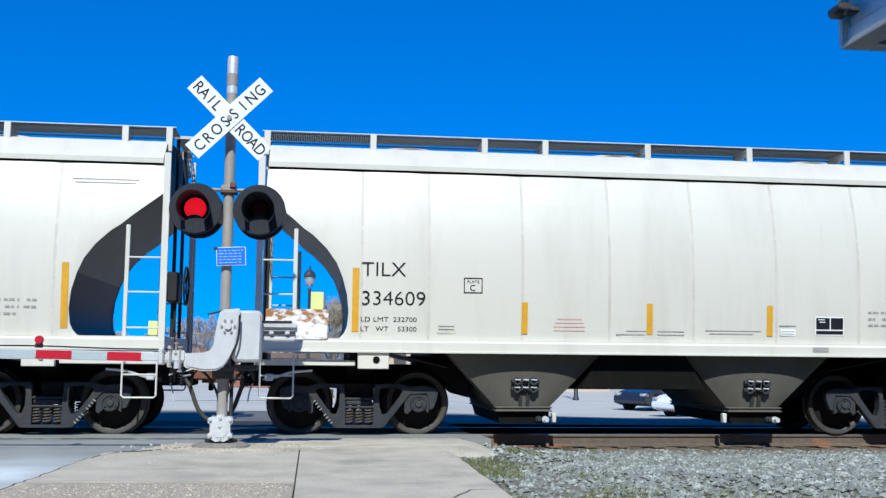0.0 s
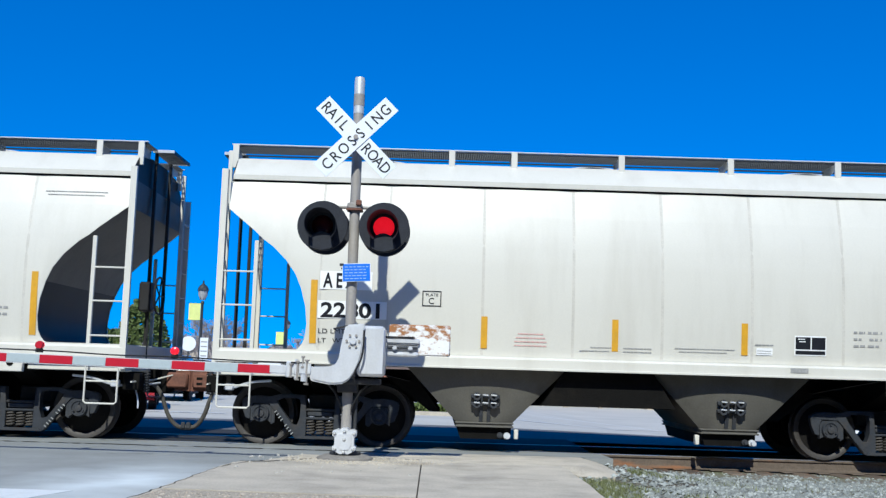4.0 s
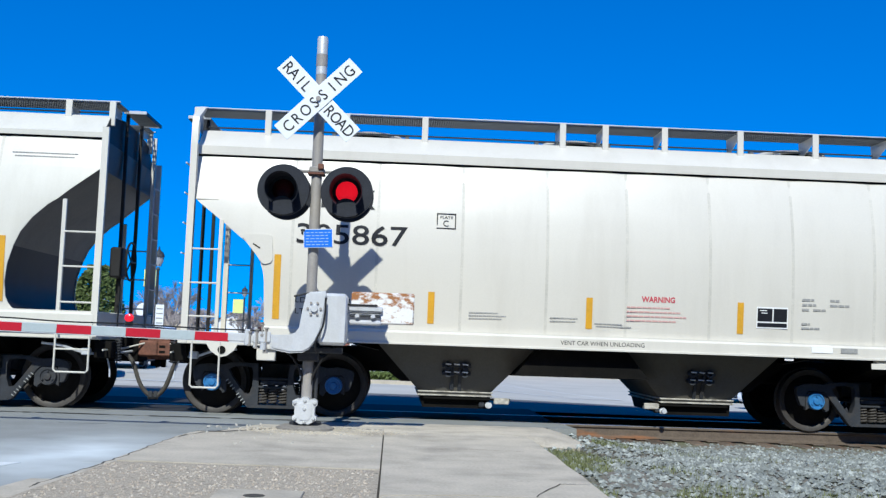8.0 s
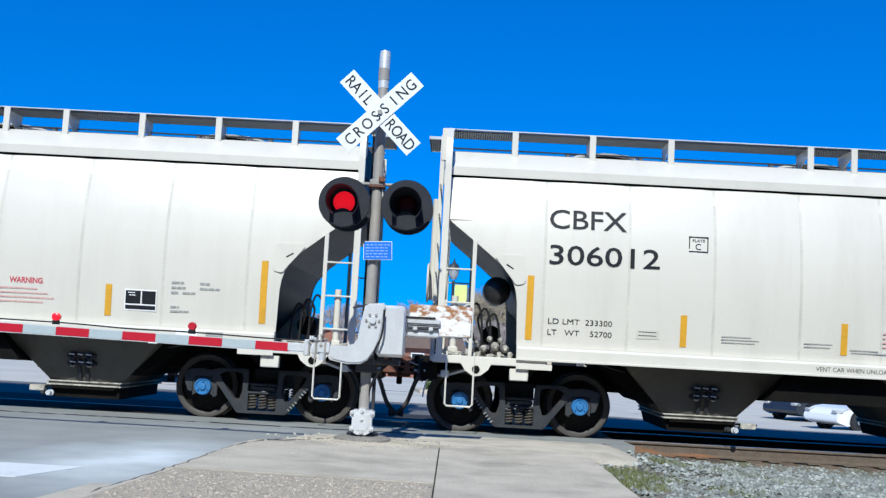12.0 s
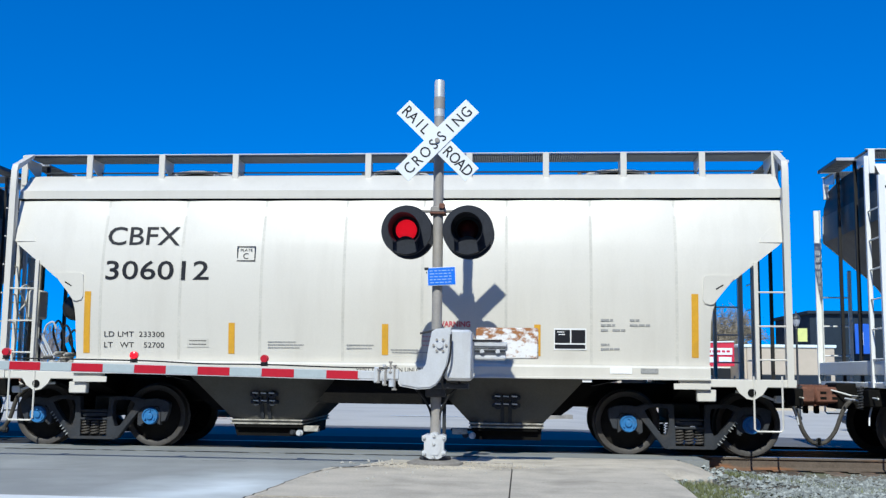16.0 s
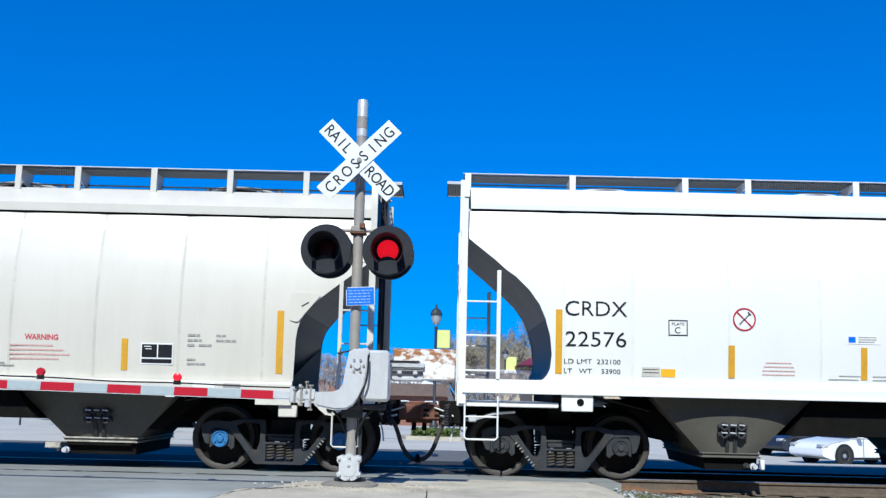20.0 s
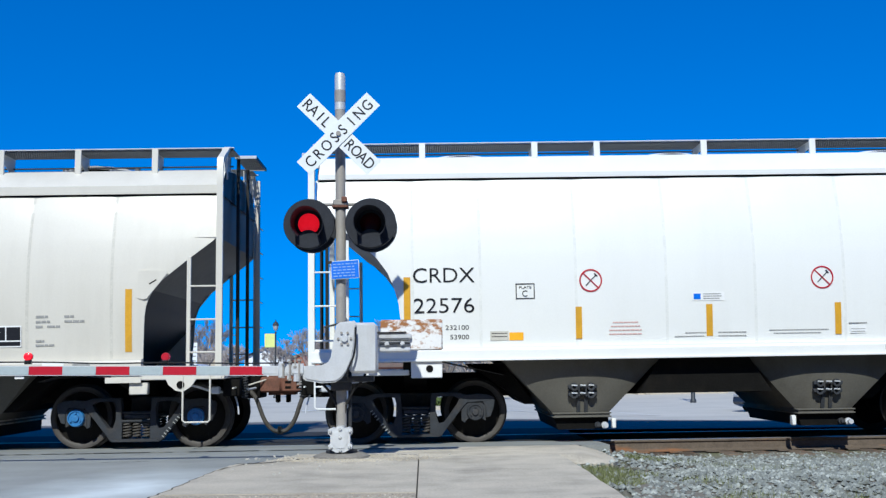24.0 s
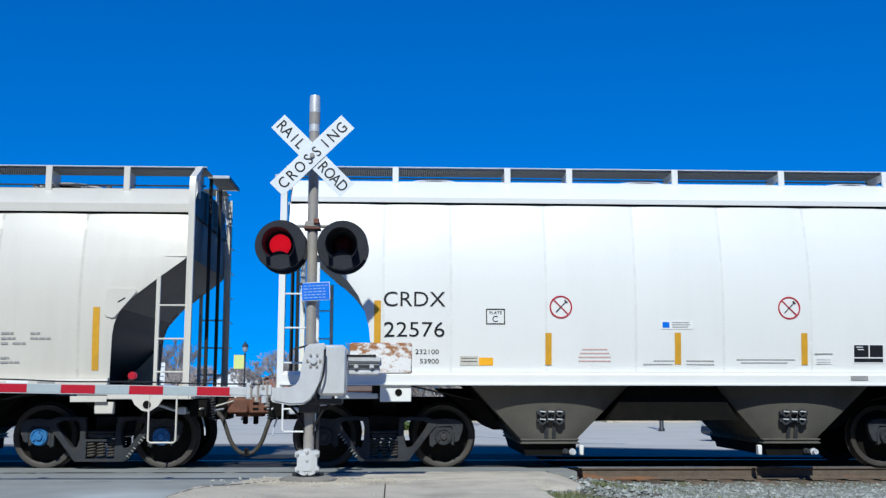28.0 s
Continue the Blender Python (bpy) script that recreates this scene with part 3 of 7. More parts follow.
def build_car(kind, paint, cap, label):
    d = ROUND if kind == "round" else SQUARE
    car = thing("hopper_car", (0, TRACK_Y, 0), label, "railroad car", "cars of the freight train")
    lo, hi = d["sill"]
    for i in range(len(d["seams"]) + 1):
        for s in (-1, 1):
            part("side_panel", side_panel(d, i, s), paint, car)
    for x in d["seams"]:
        for s in (-1, 1):
            rows = [[(x + u, s * (lerp(z, d["side"]) - 0.006), z) for u in (-0.02, 0.02)] for z in np.linspace(hi, d["eave"], 8)]
            part("seam_strip", Shape().sheet(rows, (0, -s * 0.01, 0)), SEAM_WHITE if paint is CAR_WHITE else SEAM, car)
    # the lower sheet is coloured darker because it lies in deeper shade
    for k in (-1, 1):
        part("slope_sheet", end_sheet(d, k, False), SLOPE_SHADE_GRIME, car, "grey end slope sheet with grime and shade in its colour")
        part("bulkhead", end_sheet(d, k, True), END_SHADE_GRIME, car, "near-black lower end sheet with shade in its colour")
    part("roof", roof(d), paint, car)
    # a near-black strip draws the shadow line below the eave
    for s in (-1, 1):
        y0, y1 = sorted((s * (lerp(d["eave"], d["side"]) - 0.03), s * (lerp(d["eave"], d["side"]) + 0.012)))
        part("eave_shade_strip", Shape().box(-5.57, 5.57, y0, y1, d["eave"] - 0.024, d["eave"] + 0.012), UNDER, car, "dark strip painting the shadow under the roof edge")
    for k in (-1, 1):
        cap_w = lerp(d["eave"], d["side"])
        half = [(cap_w + 0.04, d["eave"] - 0.02), (cap_w, d["eave"] + 0.13), (cap_w - 0.05, d["eave"] + 0.15), (cap_w - 0.28, d["crown"] - 0.03), (0.35, d["crown"] + 0.06)]
        # thin plate that colours the roof end as shaded
        part("roof_end", Shape().prism([(-y, z) for y, z in half] + [(y, z) for y, z in reversed(half)], k * 5.582, k * 5.592, "x"), END_SHADE_GRIME, car, "end of the roof coloured dark for shade")
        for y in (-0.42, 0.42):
            part("end_post", Shape().box(k * 5.64 - 0.025, k * 5.64 + 0.025, y - 0.025, y + 0.025, 1.06, d["board"] - 0.04, 0.005), END_SHADE_GRIME, car)
    for s in (-1, 1):
        # side sill with a flange and a rolled lower edge
        xs = 5.66 if kind == "round" else 4.52
        sill = Shape().prism([(s * 1.56, lo), (s * 1.625, lo), (s * 1.625, hi - 0.05), (s * 1.60, hi - 0.02), (s * 1.60, hi), (s * 1.5, hi), (s * 1.5, lo)], -xs, xs, "x")
        sill.box(-xs, xs, min(s * 1.50, s * 1.645), max(s * 1.50, s * 1.645), lo - 0.012, lo + 0.018, 0.004)
        part("side_sill", sill, paint, car)
        if kind == "square":
            for k in (-1, 1):
                part("end_sill", Shape().box(min(k * 4.1, k * 5.68), max(k * 4.1, k * 5.68), min(s * 1.48, s * 1.6), max(s * 1.48, s * 1.6), 0.99, 1.10, 0.01), paint, car)
                part("gusset_plate", Shape().prism([(k * 4.535, 2.12), (k * 4.46, 2.14), (k * 4.435, 2.19), (k * 4.45, 2.50), (k * 4.48, 2.53), (k * 4.85, 2.53), (k * 4.87, 2.49), (k * 4.66, 2.235), (k * 4.58, 2.13)], s * 1.618, s * 1.59), paint, car)
                corner = [[(k * x, s * (lerp(z, d["side"]) + 0.006), z) for x in (x0, 5.54)] for z, x0 in ((3.0, 5.23), (3.06, 5.25), (3.14, 5.33), (3.22, 5.41), (3.24, 5.45))]
                part("gusset_plate", Shape().sheet(corner, (0, -s * 0.008, 0)), paint, car)
                part("gusset_slot", Shape().prism([(k * 4.62, 2.33), (k * 4.72, 2.39), (k * 4.71, 2.405), (k * 4.61, 2.345)], s * 1.6205, s * 1.617), UNDER, car)
                eye = Shape().prism([(k * 4.85, 1.02), (k * 5.3, 1.02), (k * 5.22, 0.9), (k * 5.1, 0.82), (k * 5.0, 0.84), (k * 4.9, 0.92)], s * 1.6, s * 1.56)
                part("towing_eye", eye, paint, car)
                part("name_plate", Shape().box(min(k * 4.02, k * 4.52), max(k * 4.02, k * 4.52), min(s * 1.60, s * 1.612), max(s * 1.60, s * 1.612), 0.955, 1.035, 0.003), paint, car)
                part("jack_pad", Shape().box(min(k * 4.34, k * 4.6), max(k * 4.34, k * 4.6), min(s * 1.45, s * 1.56), max(s * 1.45, s * 1.56), 0.79, 0.96, 0.012), paint, car)
                part("eye_hole", Shape().lathe([(0.055, 0), (0.055, 0.01)], (k * 5.07, s * 1.602, 0.92), (0, s, 0), 14), UNDER, car)
        else:
            for k in (-1, 1):
                part("jacking_pad", Shape().box(k * 4.05 - 0.22, k * 4.05 + 0.22, min(s * 1.52, s * 1.6), max(s * 1.52, s * 1.6), 0.96, lo, 0.01), paint, car)
                part("pad_hole", Shape().lathe([(0.05, 0), (0.05, 0.008)], (k * 4.05 + 0.04, s * 1.602, 1.09), (0, s, 0), 14), UNDER, car)
    # running boards, their posts and the crossover platforms
    b = d["board"]
    for s in (-1, 1):
        y0, y1 = sorted((s * 0.52, s * 1.09))
        tagged(part("running_board", grating(-5.68, 5.68, y0, y1, b), GRATING, car, "open steel grating walkway", tidy=False), kind="stuff")
        part("board_edge", Shape().box(-5.7, 5.7, s * 1.09 - 0.02, s * 1.09 + 0.02, b - 0.004, b + 0.012, 0.003), SILVER, car, "bright edge strip of the walkway")
        for x in d["posts"]:
            yy = s * 1.125
            part("board_post", Shape().box(x - 0.045, x + 0.045, yy - 0.02, yy + 0.02, d["crown"] - 0.16, b + 0.0, 0.006)
                 .prism([(s * 1.11, b - 0.03), (s * 1.11, b - 0.12), (s * 0.6, d["crown"]), (s * 0.55, b - 0.03)], x - 0.03, x - 0.018, "x"), paint, car)
    for k in (-1, 1):
        x0, x1 = sorted((k * 5.60, k * 5.93))
        deck = tagged(part("crossover_platform", grating(x0, x1, -0.50, 0.50, b - 0.01, 0.03, 8), GRATING, car, "grating crossover platform", tidy=False), kind="stuff")
        for s in (-1, 1):
            part("platform_edge", Shape().box(x0, x1, s * 0.50 - 0.015, s * 0.50 + 0.015, b - 0.04, b + 0.004), SILVER, deck)
        part("platform_edge", Shape().box(k * 5.92 - 0.01, k * 5.92 + 0.01, -0.48, 0.48, b - 0.05, b), GRATING, deck)
    for s in (-1, 1):
        part("roof_rail", Shape().tube((-5.6, s * 0.62, d["crown"] + 0.13), (5.6, s * 0.62, d["crown"] + 0.13), 0.013, 6), GRATING, car)
    # roof hatches: coaming, overhanging lid, hinge bar and clamps
    hz = d["crown"] + (-0.03 if kind == "round" else 0.02)
    for x in ((-3.4, -0.12, 3.2) if kind == "round" else (-3.15, 0.02, 3.45)):
        hatch = part("roof_hatch", Shape().lathe([(0.40, -0.02), (0.40, 0.13), (0.42, 0.15), (0.0, 0.15)], (x, 0.0, hz), (0, 0, 1), 24), UNDER, car, "round roof hatch with a pale lid")
        part("hatch_lid", Shape().lathe([(0.44, 0.135), (0.50, 0.12), (0.51, 0.14), (0.49, 0.175), (0.34, 0.205), (0.0, 0.215)], (x, 0.0, hz), (0, 0, 1), 28), paint, hatch)
        part("hatch_clamp", Shape().box(x - 0.56, x + 0.56, -0.035, 0.035, hz + 0.21, hz + 0.235, 0.01).box(x - 0.60, x - 0.54, -0.06, 0.06, hz + 0.06, hz + 0.235, 0.01).box(x + 0.54, x + 0.60, -0.06, 0.06, hz + 0.06, hz + 0.235, 0.01), GRATING, hatch)
        for a in (-0.95, 0.95):
            part("hold_down", Shape().box(x + a * 0.36 - 0.03, x + a * 0.36 + 0.03, -0.62, -0.40, hz - 0.02, hz + 0.10, 0.012), SILVER, hatch)
    # corner posts, ladders, grab irons, steps
    for k in (-1, 1):
        for s in (-1, 1):
            ys, top = s * 1.60, d["board"] if kind == "square" else d["eave"] + 0.18
            base = lo - 0.16 if kind == "round" else 1.0
            xc = k * (5.665 if kind == "round" else 5.595)
            post = Shape().prism([(xc - 0.045, base), (xc + 0.045, base), (xc + 0.045, d["eave"] + 0.12), (xc - 0.045, d["eave"] + 0.12)], ys - 0.02, ys + 0.04 if s < 0 else ys + 0.02)
            post.box(xc - 0.045 if k > 0 else xc + 0.035, xc - 0.035 if k > 0 else xc + 0.045, min(ys, ys - s * 0.09), max(ys, ys - s * 0.09), base, d["eave"] + 0.12)
            if kind == "square":
                post.prism([(s * 1.62, d["eave"] + 0.1), (s * 1.58, d["eave"] + 0.1), (s * 1.56, d["eave"] + 0.42), (s * 1.09, b - 0.03), (s * 1.09, b + 0.02), (s * 1.575, d["eave"] + 0.5), (s * 1.61, d["eave"] + 0.4)], xc - 0.045, xc + 0.045, "x")
            part("corner_post", post, paint, car)
            ladder = part("side_ladder", Shape().box(k * 5.165 - 0.028, k * 5.165 + 0.028, min(ys, ys - s * 0.05), max(ys, ys - s * 0.05), lo - 0.02 if kind == "round" else 1.0, 2.92 if kind == "round" else 2.72, 0.006), paint, car)
            for z in ((2.47, 1.99, 1.50) if kind == "round" else (2.30, 1.83, 1.37)):
                part("rung", Shape().tube((k * 5.165, ys - s * 0.01, z), (xc, ys - s * 0.01, z), 0.013, 6), paint, ladder)
            step = Shape()
            xa, xb = (k * 5.16, k * 5.62) if kind == "round" else (k * 5.10, k * 5.48)
            zb = 0.55 if kind == "round" else 0.40
            step.path([(xa, ys, 1.15), (xa, ys, zb + 0.03), (xa + k * 0.03, ys, zb), (xb - k * 0.03, ys, zb), (xb, ys, zb + 0.03), (xb, ys, 1.15)], 0.014, 6)
            if kind == "round":
                step.tube((xa, ys, 0.86), (xb, ys, 0.86), 0.013, 6)
            part("sill_step", step, paint, car)
            # end ladder stiles with rungs
            e_y = s * 1.1
            if k != s:
                continue
            end_ladder = part("end_ladder", Shape().box(k * 5.7 - 0.03, k * 5.7 + 0.03, e_y - 0.03, e_y + 0.03, 1.0, d["board"] - 0.1, 0.006), paint, car)
            for z in np.arange(1.4, d["eave"], 0.42):
                part("rung", Shape().tube((k * 5.7, e_y, z), (k * 5.7, s * 1.56, z), 0.012, 6), paint, end_ladder)
        part("end_floor", Shape().box(min(k * 4.3, k * 5.7), max(k * 4.3, k * 5.7), -1.5, 1.5, 1.0, 1.08, 0.01), paint, car)
        if kind == "round":
            part("end_crossbeam", Shape().box(k * 5.66 - 0.04, k * 5.66 + 0.04, -1.55, 1.55, lo - 0.02, hi, 0.01), paint, car)
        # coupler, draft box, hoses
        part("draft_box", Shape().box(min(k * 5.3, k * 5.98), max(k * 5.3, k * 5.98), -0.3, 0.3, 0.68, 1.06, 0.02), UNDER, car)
        knuckle = Shape().box(min(k * 5.9, k * 6.12), max(k * 5.9, k * 6.12), -0.1, 0.1, 0.78, 0.97, 0.02)
        knuckle.prism([(k * 6.08, -0.2), (k * 6.3, -0.22), (k * 6.38, -0.12), (k * 6.30, 0.0), (k * 6.24, 0.06), (k * 6.32, 0.16), (k * 6.26, 0.22), (k * 6.08, 0.18)], 0.72, 1.03, "z")
        knuckle.box(min(k * 5.86, k * 6.285), max(k * 5.86, k * 6.285), -0.29, 0.24, 0.76, 1.0, 0.03)
        coupler = part("coupler", knuckle, RUST, car, "rust-brown knuckle coupler")
        if k < 0:
            for j in range(2):
                for zz in (0.835, 0.915):
                    part("coupler_slot", Shape().box(k * (6.0 + 0.17 * j) - 0.045, k * (6.0 + 0.17 * j) + 0.045, -0.295, -0.285, zz - 0.02, zz + 0.02, 0.003), UNDER, coupler)
        part("slack_spring", Shape().path([(k * 5.86 + 0.04 * math.cos(1.05 * j), -1.0 + 0.04 * math.sin(1.05 * j), 0.70 + 0.0065 * j) for j in range(50)], 0.012, 5), TRUCK_IRON, car)
        part("coupler_lock", Shape().box(k * 6.2 - 0.035, k * 6.2 + 0.035, -0.05, 0.05, 0.60, 0.73, 0.015), UNDER, car)
        hose = Shape().arc([(k * 5.75, -0.42, 0.86), (k * 5.92, -0.44, 0.70), (k * 6.05, -0.40, 0.36), (k * 6.18, -0.36, 0.2), (k * 6.31, -0.34, 0.18)], 0.033, 8)
        air_hose = part("air_hose", hose, DUSTY_HOSE, car)
        part("glad_hand", Shape().tube((k * 6.24, -0.35, 0.185), (k * 6.315, -0.34, 0.18), 0.05, 8).box(k * 6.28 - 0.03, k * 6.28 + 0.03, -0.40, -0.36, 0.16, 0.26, 0.01), TRUCK_IRON, air_hose, "iron hose coupling")
        part("uncoupling_lever", Shape().path([(k * 5.78, -1.5, 0.86), (k * 5.82, -0.5, 0.88), (k * 6.12, -0.22, 0.98)], 0.012, 6), paint, car)
        # angle cock and pipes beside the draft box
        pipes = Shape().arc([(k * 4.9, -1.35, 0.93), (k * 5.2, -1.38, 0.90), (k * 5.45, -1.30, 0.82), (k * 5.72, -1.1, 0.80), (k * 5.95, -0.6, 0.84)], 0.018, 6)
        pipes.arc([(k * 5.72, -1.1, 0.80), (k * 5.78, -1.12, 0.62), (k * 5.80, -1.15, 0.48)], 0.012, 6).box(k * 5.5 - 0.06, k * 5.5 + 0.06, -1.36, -1.24, 0.78, 0.88, 0.015)
        part("brake_pipe", pipes, SILVER, car, "pale brake pipe with angle cock")
        part("spring_bracket", Shape().box(k * 5.72 - 0.12, k * 5.72 + 0.12, -1.3, -1.05, 0.74, 0.98, 0.015), UNDER, car)
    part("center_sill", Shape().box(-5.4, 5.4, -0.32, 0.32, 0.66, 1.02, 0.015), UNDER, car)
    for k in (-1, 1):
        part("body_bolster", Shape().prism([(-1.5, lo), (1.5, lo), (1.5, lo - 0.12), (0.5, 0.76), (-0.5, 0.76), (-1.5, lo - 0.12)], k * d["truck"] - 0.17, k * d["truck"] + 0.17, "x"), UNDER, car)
    # discharge bays with bowed side sheets and outlet gates
    zt = lo + 0.02
    m, w, wt = (0.40, 1.25, 1.46) if kind == "round" else (0.52, 1.00, 1.32)
    for k in (-1, 1):
        c = k * 1.76
        t, rows_n, cols_n = 1.16, 7, 11
        face = lambda zz, u=0.0: -(w + (wt - w) * (zz - 0.42) / (zt - 0.42)) + 0.09 * u * u
        near = [(c + u * (m + (t - m) * f), face(0.42 + (zt - 0.42) * f, u), 0.42 + (zt - 0.42) * f) for f in np.linspace(0, 1, rows_n) for u in np.linspace(-1, 1, cols_n)]
        far = [(x, -y, z) for x, y, z in near]
        q = len(near)
        faces = [(j * cols_n + i, j * cols_n + i + 1, (j + 1) * cols_n + i + 1, (j + 1) * cols_n + i) for j in range(rows_n - 1) for i in range(cols_n - 1)]
        faces += [tuple(q + n for n in reversed(g)) for g in faces]
        for i in (0, cols_n - 1):
            faces += [(j * cols_n + i, (j + 1) * cols_n + i, q + (j + 1) * cols_n + i, q + j * cols_n + i) for j in range(rows_n - 1)]
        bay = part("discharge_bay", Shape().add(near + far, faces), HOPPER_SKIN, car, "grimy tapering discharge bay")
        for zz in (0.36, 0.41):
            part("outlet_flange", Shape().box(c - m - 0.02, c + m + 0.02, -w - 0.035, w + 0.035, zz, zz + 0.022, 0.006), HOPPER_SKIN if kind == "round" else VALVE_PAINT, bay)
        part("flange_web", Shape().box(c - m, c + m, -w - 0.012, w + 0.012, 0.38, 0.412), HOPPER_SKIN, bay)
        part("outlet_gate", Shape().prism([(c - m + 0.01, 0.36), (c + m - 0.01, 0.36), (c + m - 0.02, 0.19), (c - m + 0.06, 0.19)], -w + 0.06, w - 0.06), UNDER, bay)
        xk = c - k * (m - 0.03) if kind == "square" else c + 0.33
        part("gate_capstan", Shape().lathe([(0.05, 0), (0.05, 0.05), (0.028, 0.05), (0.028, 0.11), (0.036, 0.11), (0.036, 0.14)], (xk, -w + 0.06, 0.245), (0, -1, 0), 10), SILVER, bay, "worn steel capstan")
        part("gate_capstan", Shape().lathe([(0.045, 0), (0.045, 0.05), (0.026, 0.05), (0.026, 0.10)], (xk - 0.10, -w + 0.06, 0.25), (0, -1, 0), 10), TRUCK_IRON, bay)
        if kind == "square":
            part("gate_rail", Shape().box(min(c - k * 0.80, c + k * 0.45), max(c - k * 0.80, c + k * 0.45), -w - 0.03, -w + 0.05, 0.315, 0.345, 0.006), UNDER, bay)
            part("rail_end", Shape().box(min(c - k * 0.78, c - k * 0.56), max(c - k * 0.78, c - k * 0.56), -w - 0.05, -w + 0.07, 0.265, 0.35, 0.01), VALVE_PAINT, bay, "pale steel rail end")
        else:
            part("gate_lug", Shape().box(c - k * 0.46 - 0.03, c - k * 0.46 + 0.03, -w, -w + 0.1, 0.20, 0.34, 0.01), paint, bay)
        # bracket of four clamped rings on two straps
        vib = Shape()
        for sx in (-0.055, 0.055):
            vib.add([(c + sx + e2, face(zz) - e, zz) for zz in (0.44, 0.72) for e in (0.004, 0.03) for e2 in (-0.026, 0.026)], [(0, 1, 3, 2), (4, 6, 7, 5), (0, 4, 5, 1), (2, 3, 7, 6), (0, 2, 6, 4), (1, 5, 7, 3)])
        for zz in (0.69, 0.80):
            vib.box(c - 0.15, c + 0.15, face(zz) - 0.05, face(zz) + 0.02, zz - 0.02, zz + 0.02, 0.008)
            for sx in (-0.12, 0.12):
                yy = face(zz) - 0.02
                vib.lathe([(0.028, 0), (0.056, 0.0), (0.06, 0.02), (0.056, 0.06), (0.028, 0.06), (0.028, 0.0)], (c + sx, yy, zz), (0, -1, 0), 12, False)
                vib.box(c + sx * 1.5 - 0.025, c + sx * 1.5 + 0.025, yy - 0.05, yy + 0.03, zz - 0.028, zz + 0.028, 0.01)
        for sx in (-0.15, -0.05, 0.05, 0.15):
            vib.box(c + sx - 0.012, c + sx + 0.012, face(0.75) - 0.06, face(0.75) + 0.01, 0.66, 0.83, 0.005)
        bracket = part("vibrator_bracket", vib, TRUCK_IRON, bay)
        # short silver bars stand in for highlights on the iron clamps
        for sx in (-0.12, 0.0, 0.12):
            for zz in (0.69, 0.80):
                part("clamp_glint", Shape().tube((c + sx - 0.04, face(zz) - 0.088, zz + 0.024), (c + sx + 0.04, face(zz) - 0.088, zz + 0.018), 0.010, 6), SILVER, bracket)
        xm, xo = k * 2.9, k * 3.35
        # webs and ridge between the bays get their shade from this black colour
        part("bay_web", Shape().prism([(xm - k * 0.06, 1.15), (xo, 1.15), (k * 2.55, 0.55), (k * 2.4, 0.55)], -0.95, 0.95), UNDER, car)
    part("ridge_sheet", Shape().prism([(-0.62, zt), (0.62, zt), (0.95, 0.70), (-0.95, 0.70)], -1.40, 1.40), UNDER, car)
    for k in (-1, 1):
        build_truck(car, k * d["truck"], cap, k)
    for ob in car.children:
        if ob.name.split(".")[0] not in ("truck", "wheelset", "discharge_bay", "bay_web", "ridge_sheet", "body_bolster", "seam_strip", "board_post", "roof_hatch"):
            ob.matrix_basis = Matrix.Translation((d["shift"], 0, 0)) @ ob.matrix_basis
    for x, z0, z1 in d["tall"]:
        part("reflector_strip", on_side(d, [(x - 0.047, z0), (x + 0.047, z0), (x + 0.047, z1), (x - 0.047, z1)]), YELLOW, car, "yellow reflector strip")
    for x, z0, z1 in d["short"]:
        part("reflector_strip", on_side(d, [(x - 0.045, z0), (x + 0.045, z0), (x + 0.045, z1), (x - 0.045, z1)]), YELLOW, car, "yellow reflector strip")
    return car


def on_side(d, pts, lift=0.004):
    """A thin patch that follows the near side of the car, from a rectangle of (x, z)."""
    x0, x1 = min(p[0] for p in pts), max(p[0] for p in pts)
    z0, z1 = min(p[1] for p in pts), max(p[1] for p in pts)
    n = max(2, int((z1 - z0) / 0.12) + 2)
    rows = [[(x, -(lerp(z, d["side"]) + lift), z) for x in (x0, x1)] for z in np.linspace(z0, z1, n)]
    return Shape().sheet(rows, (0, -0.0015, 0))


def islands(v, f):
    """Splits a flat mesh into its connected pieces."""
    home = list(range(len(v)))

    def find(k):
        while home[k] != k:
            home[k] = home[home[k]]
            k = home[k]
        return k

    for g in f:
        for k in g[1:]:
            home[find(k)] = find(g[0])
    groups = collections.defaultdict(list)
    for g in f:
        groups[find(g[0])].append(g)
    for faces in groups.values():
        used = sorted({k for g in faces for k in g})
        at = {k: n for n, k in enumerate(used)}
        yield [v[k] for k in used], [tuple(at[k] for k in g) for g in faces]


def side_words(car, d, words, x, z, height, width=0.0, ink=None, name="lettering", lift=0.005, bold=0.0, label=""):
    """Words on the near side, from their lower left corner; width stretches them to a given run; tall letters are parts of their own."""
    v, f = letters(words, height, bold)
    run = max(p[0] for p in v)
    k = width / run if width else 1.0
    v = [(x + u * k, -(lerp(z + w, d["side"]) + lift), z + w) for u, w in v]
    if height < 0.15:
        return tagged(part(name, Shape().add(v, f), ink or INK, car, label, tidy=False), kind="stuff")
    for pv, pf in islands(v, f):
        part("letter", Shape().add(pv, pf), ink or INK, car, tidy=False)


def side_bars(car, d, x, z, rows, ink=None, name="small_print", height=0.022, gap=0.05, lift=0.005):
    """Rows of plain bars, word by word, for print too small to read: each row a list of (start, length)."""
    rnd = random.Random(int(1000 * (x + 10)) + len(rows))
    for i, row in enumerate(rows):
        s = Shape()
        zz = z - i * gap
        y = -(lerp(zz, d["side"]) + lift)
        for a, run in row:
            end = a + run
            while a < end - 0.012:
                b = min(end, a + rnd.uniform(1.6, 4.5) * height)
                s.box(x + a, x + b, y - 0.001, y, zz - height / 2, zz + height / 2)
                a = b + 0.35 * height
        tagged(part(name, s, ink or GREY_INK, car, tidy=False), kind="stuff")


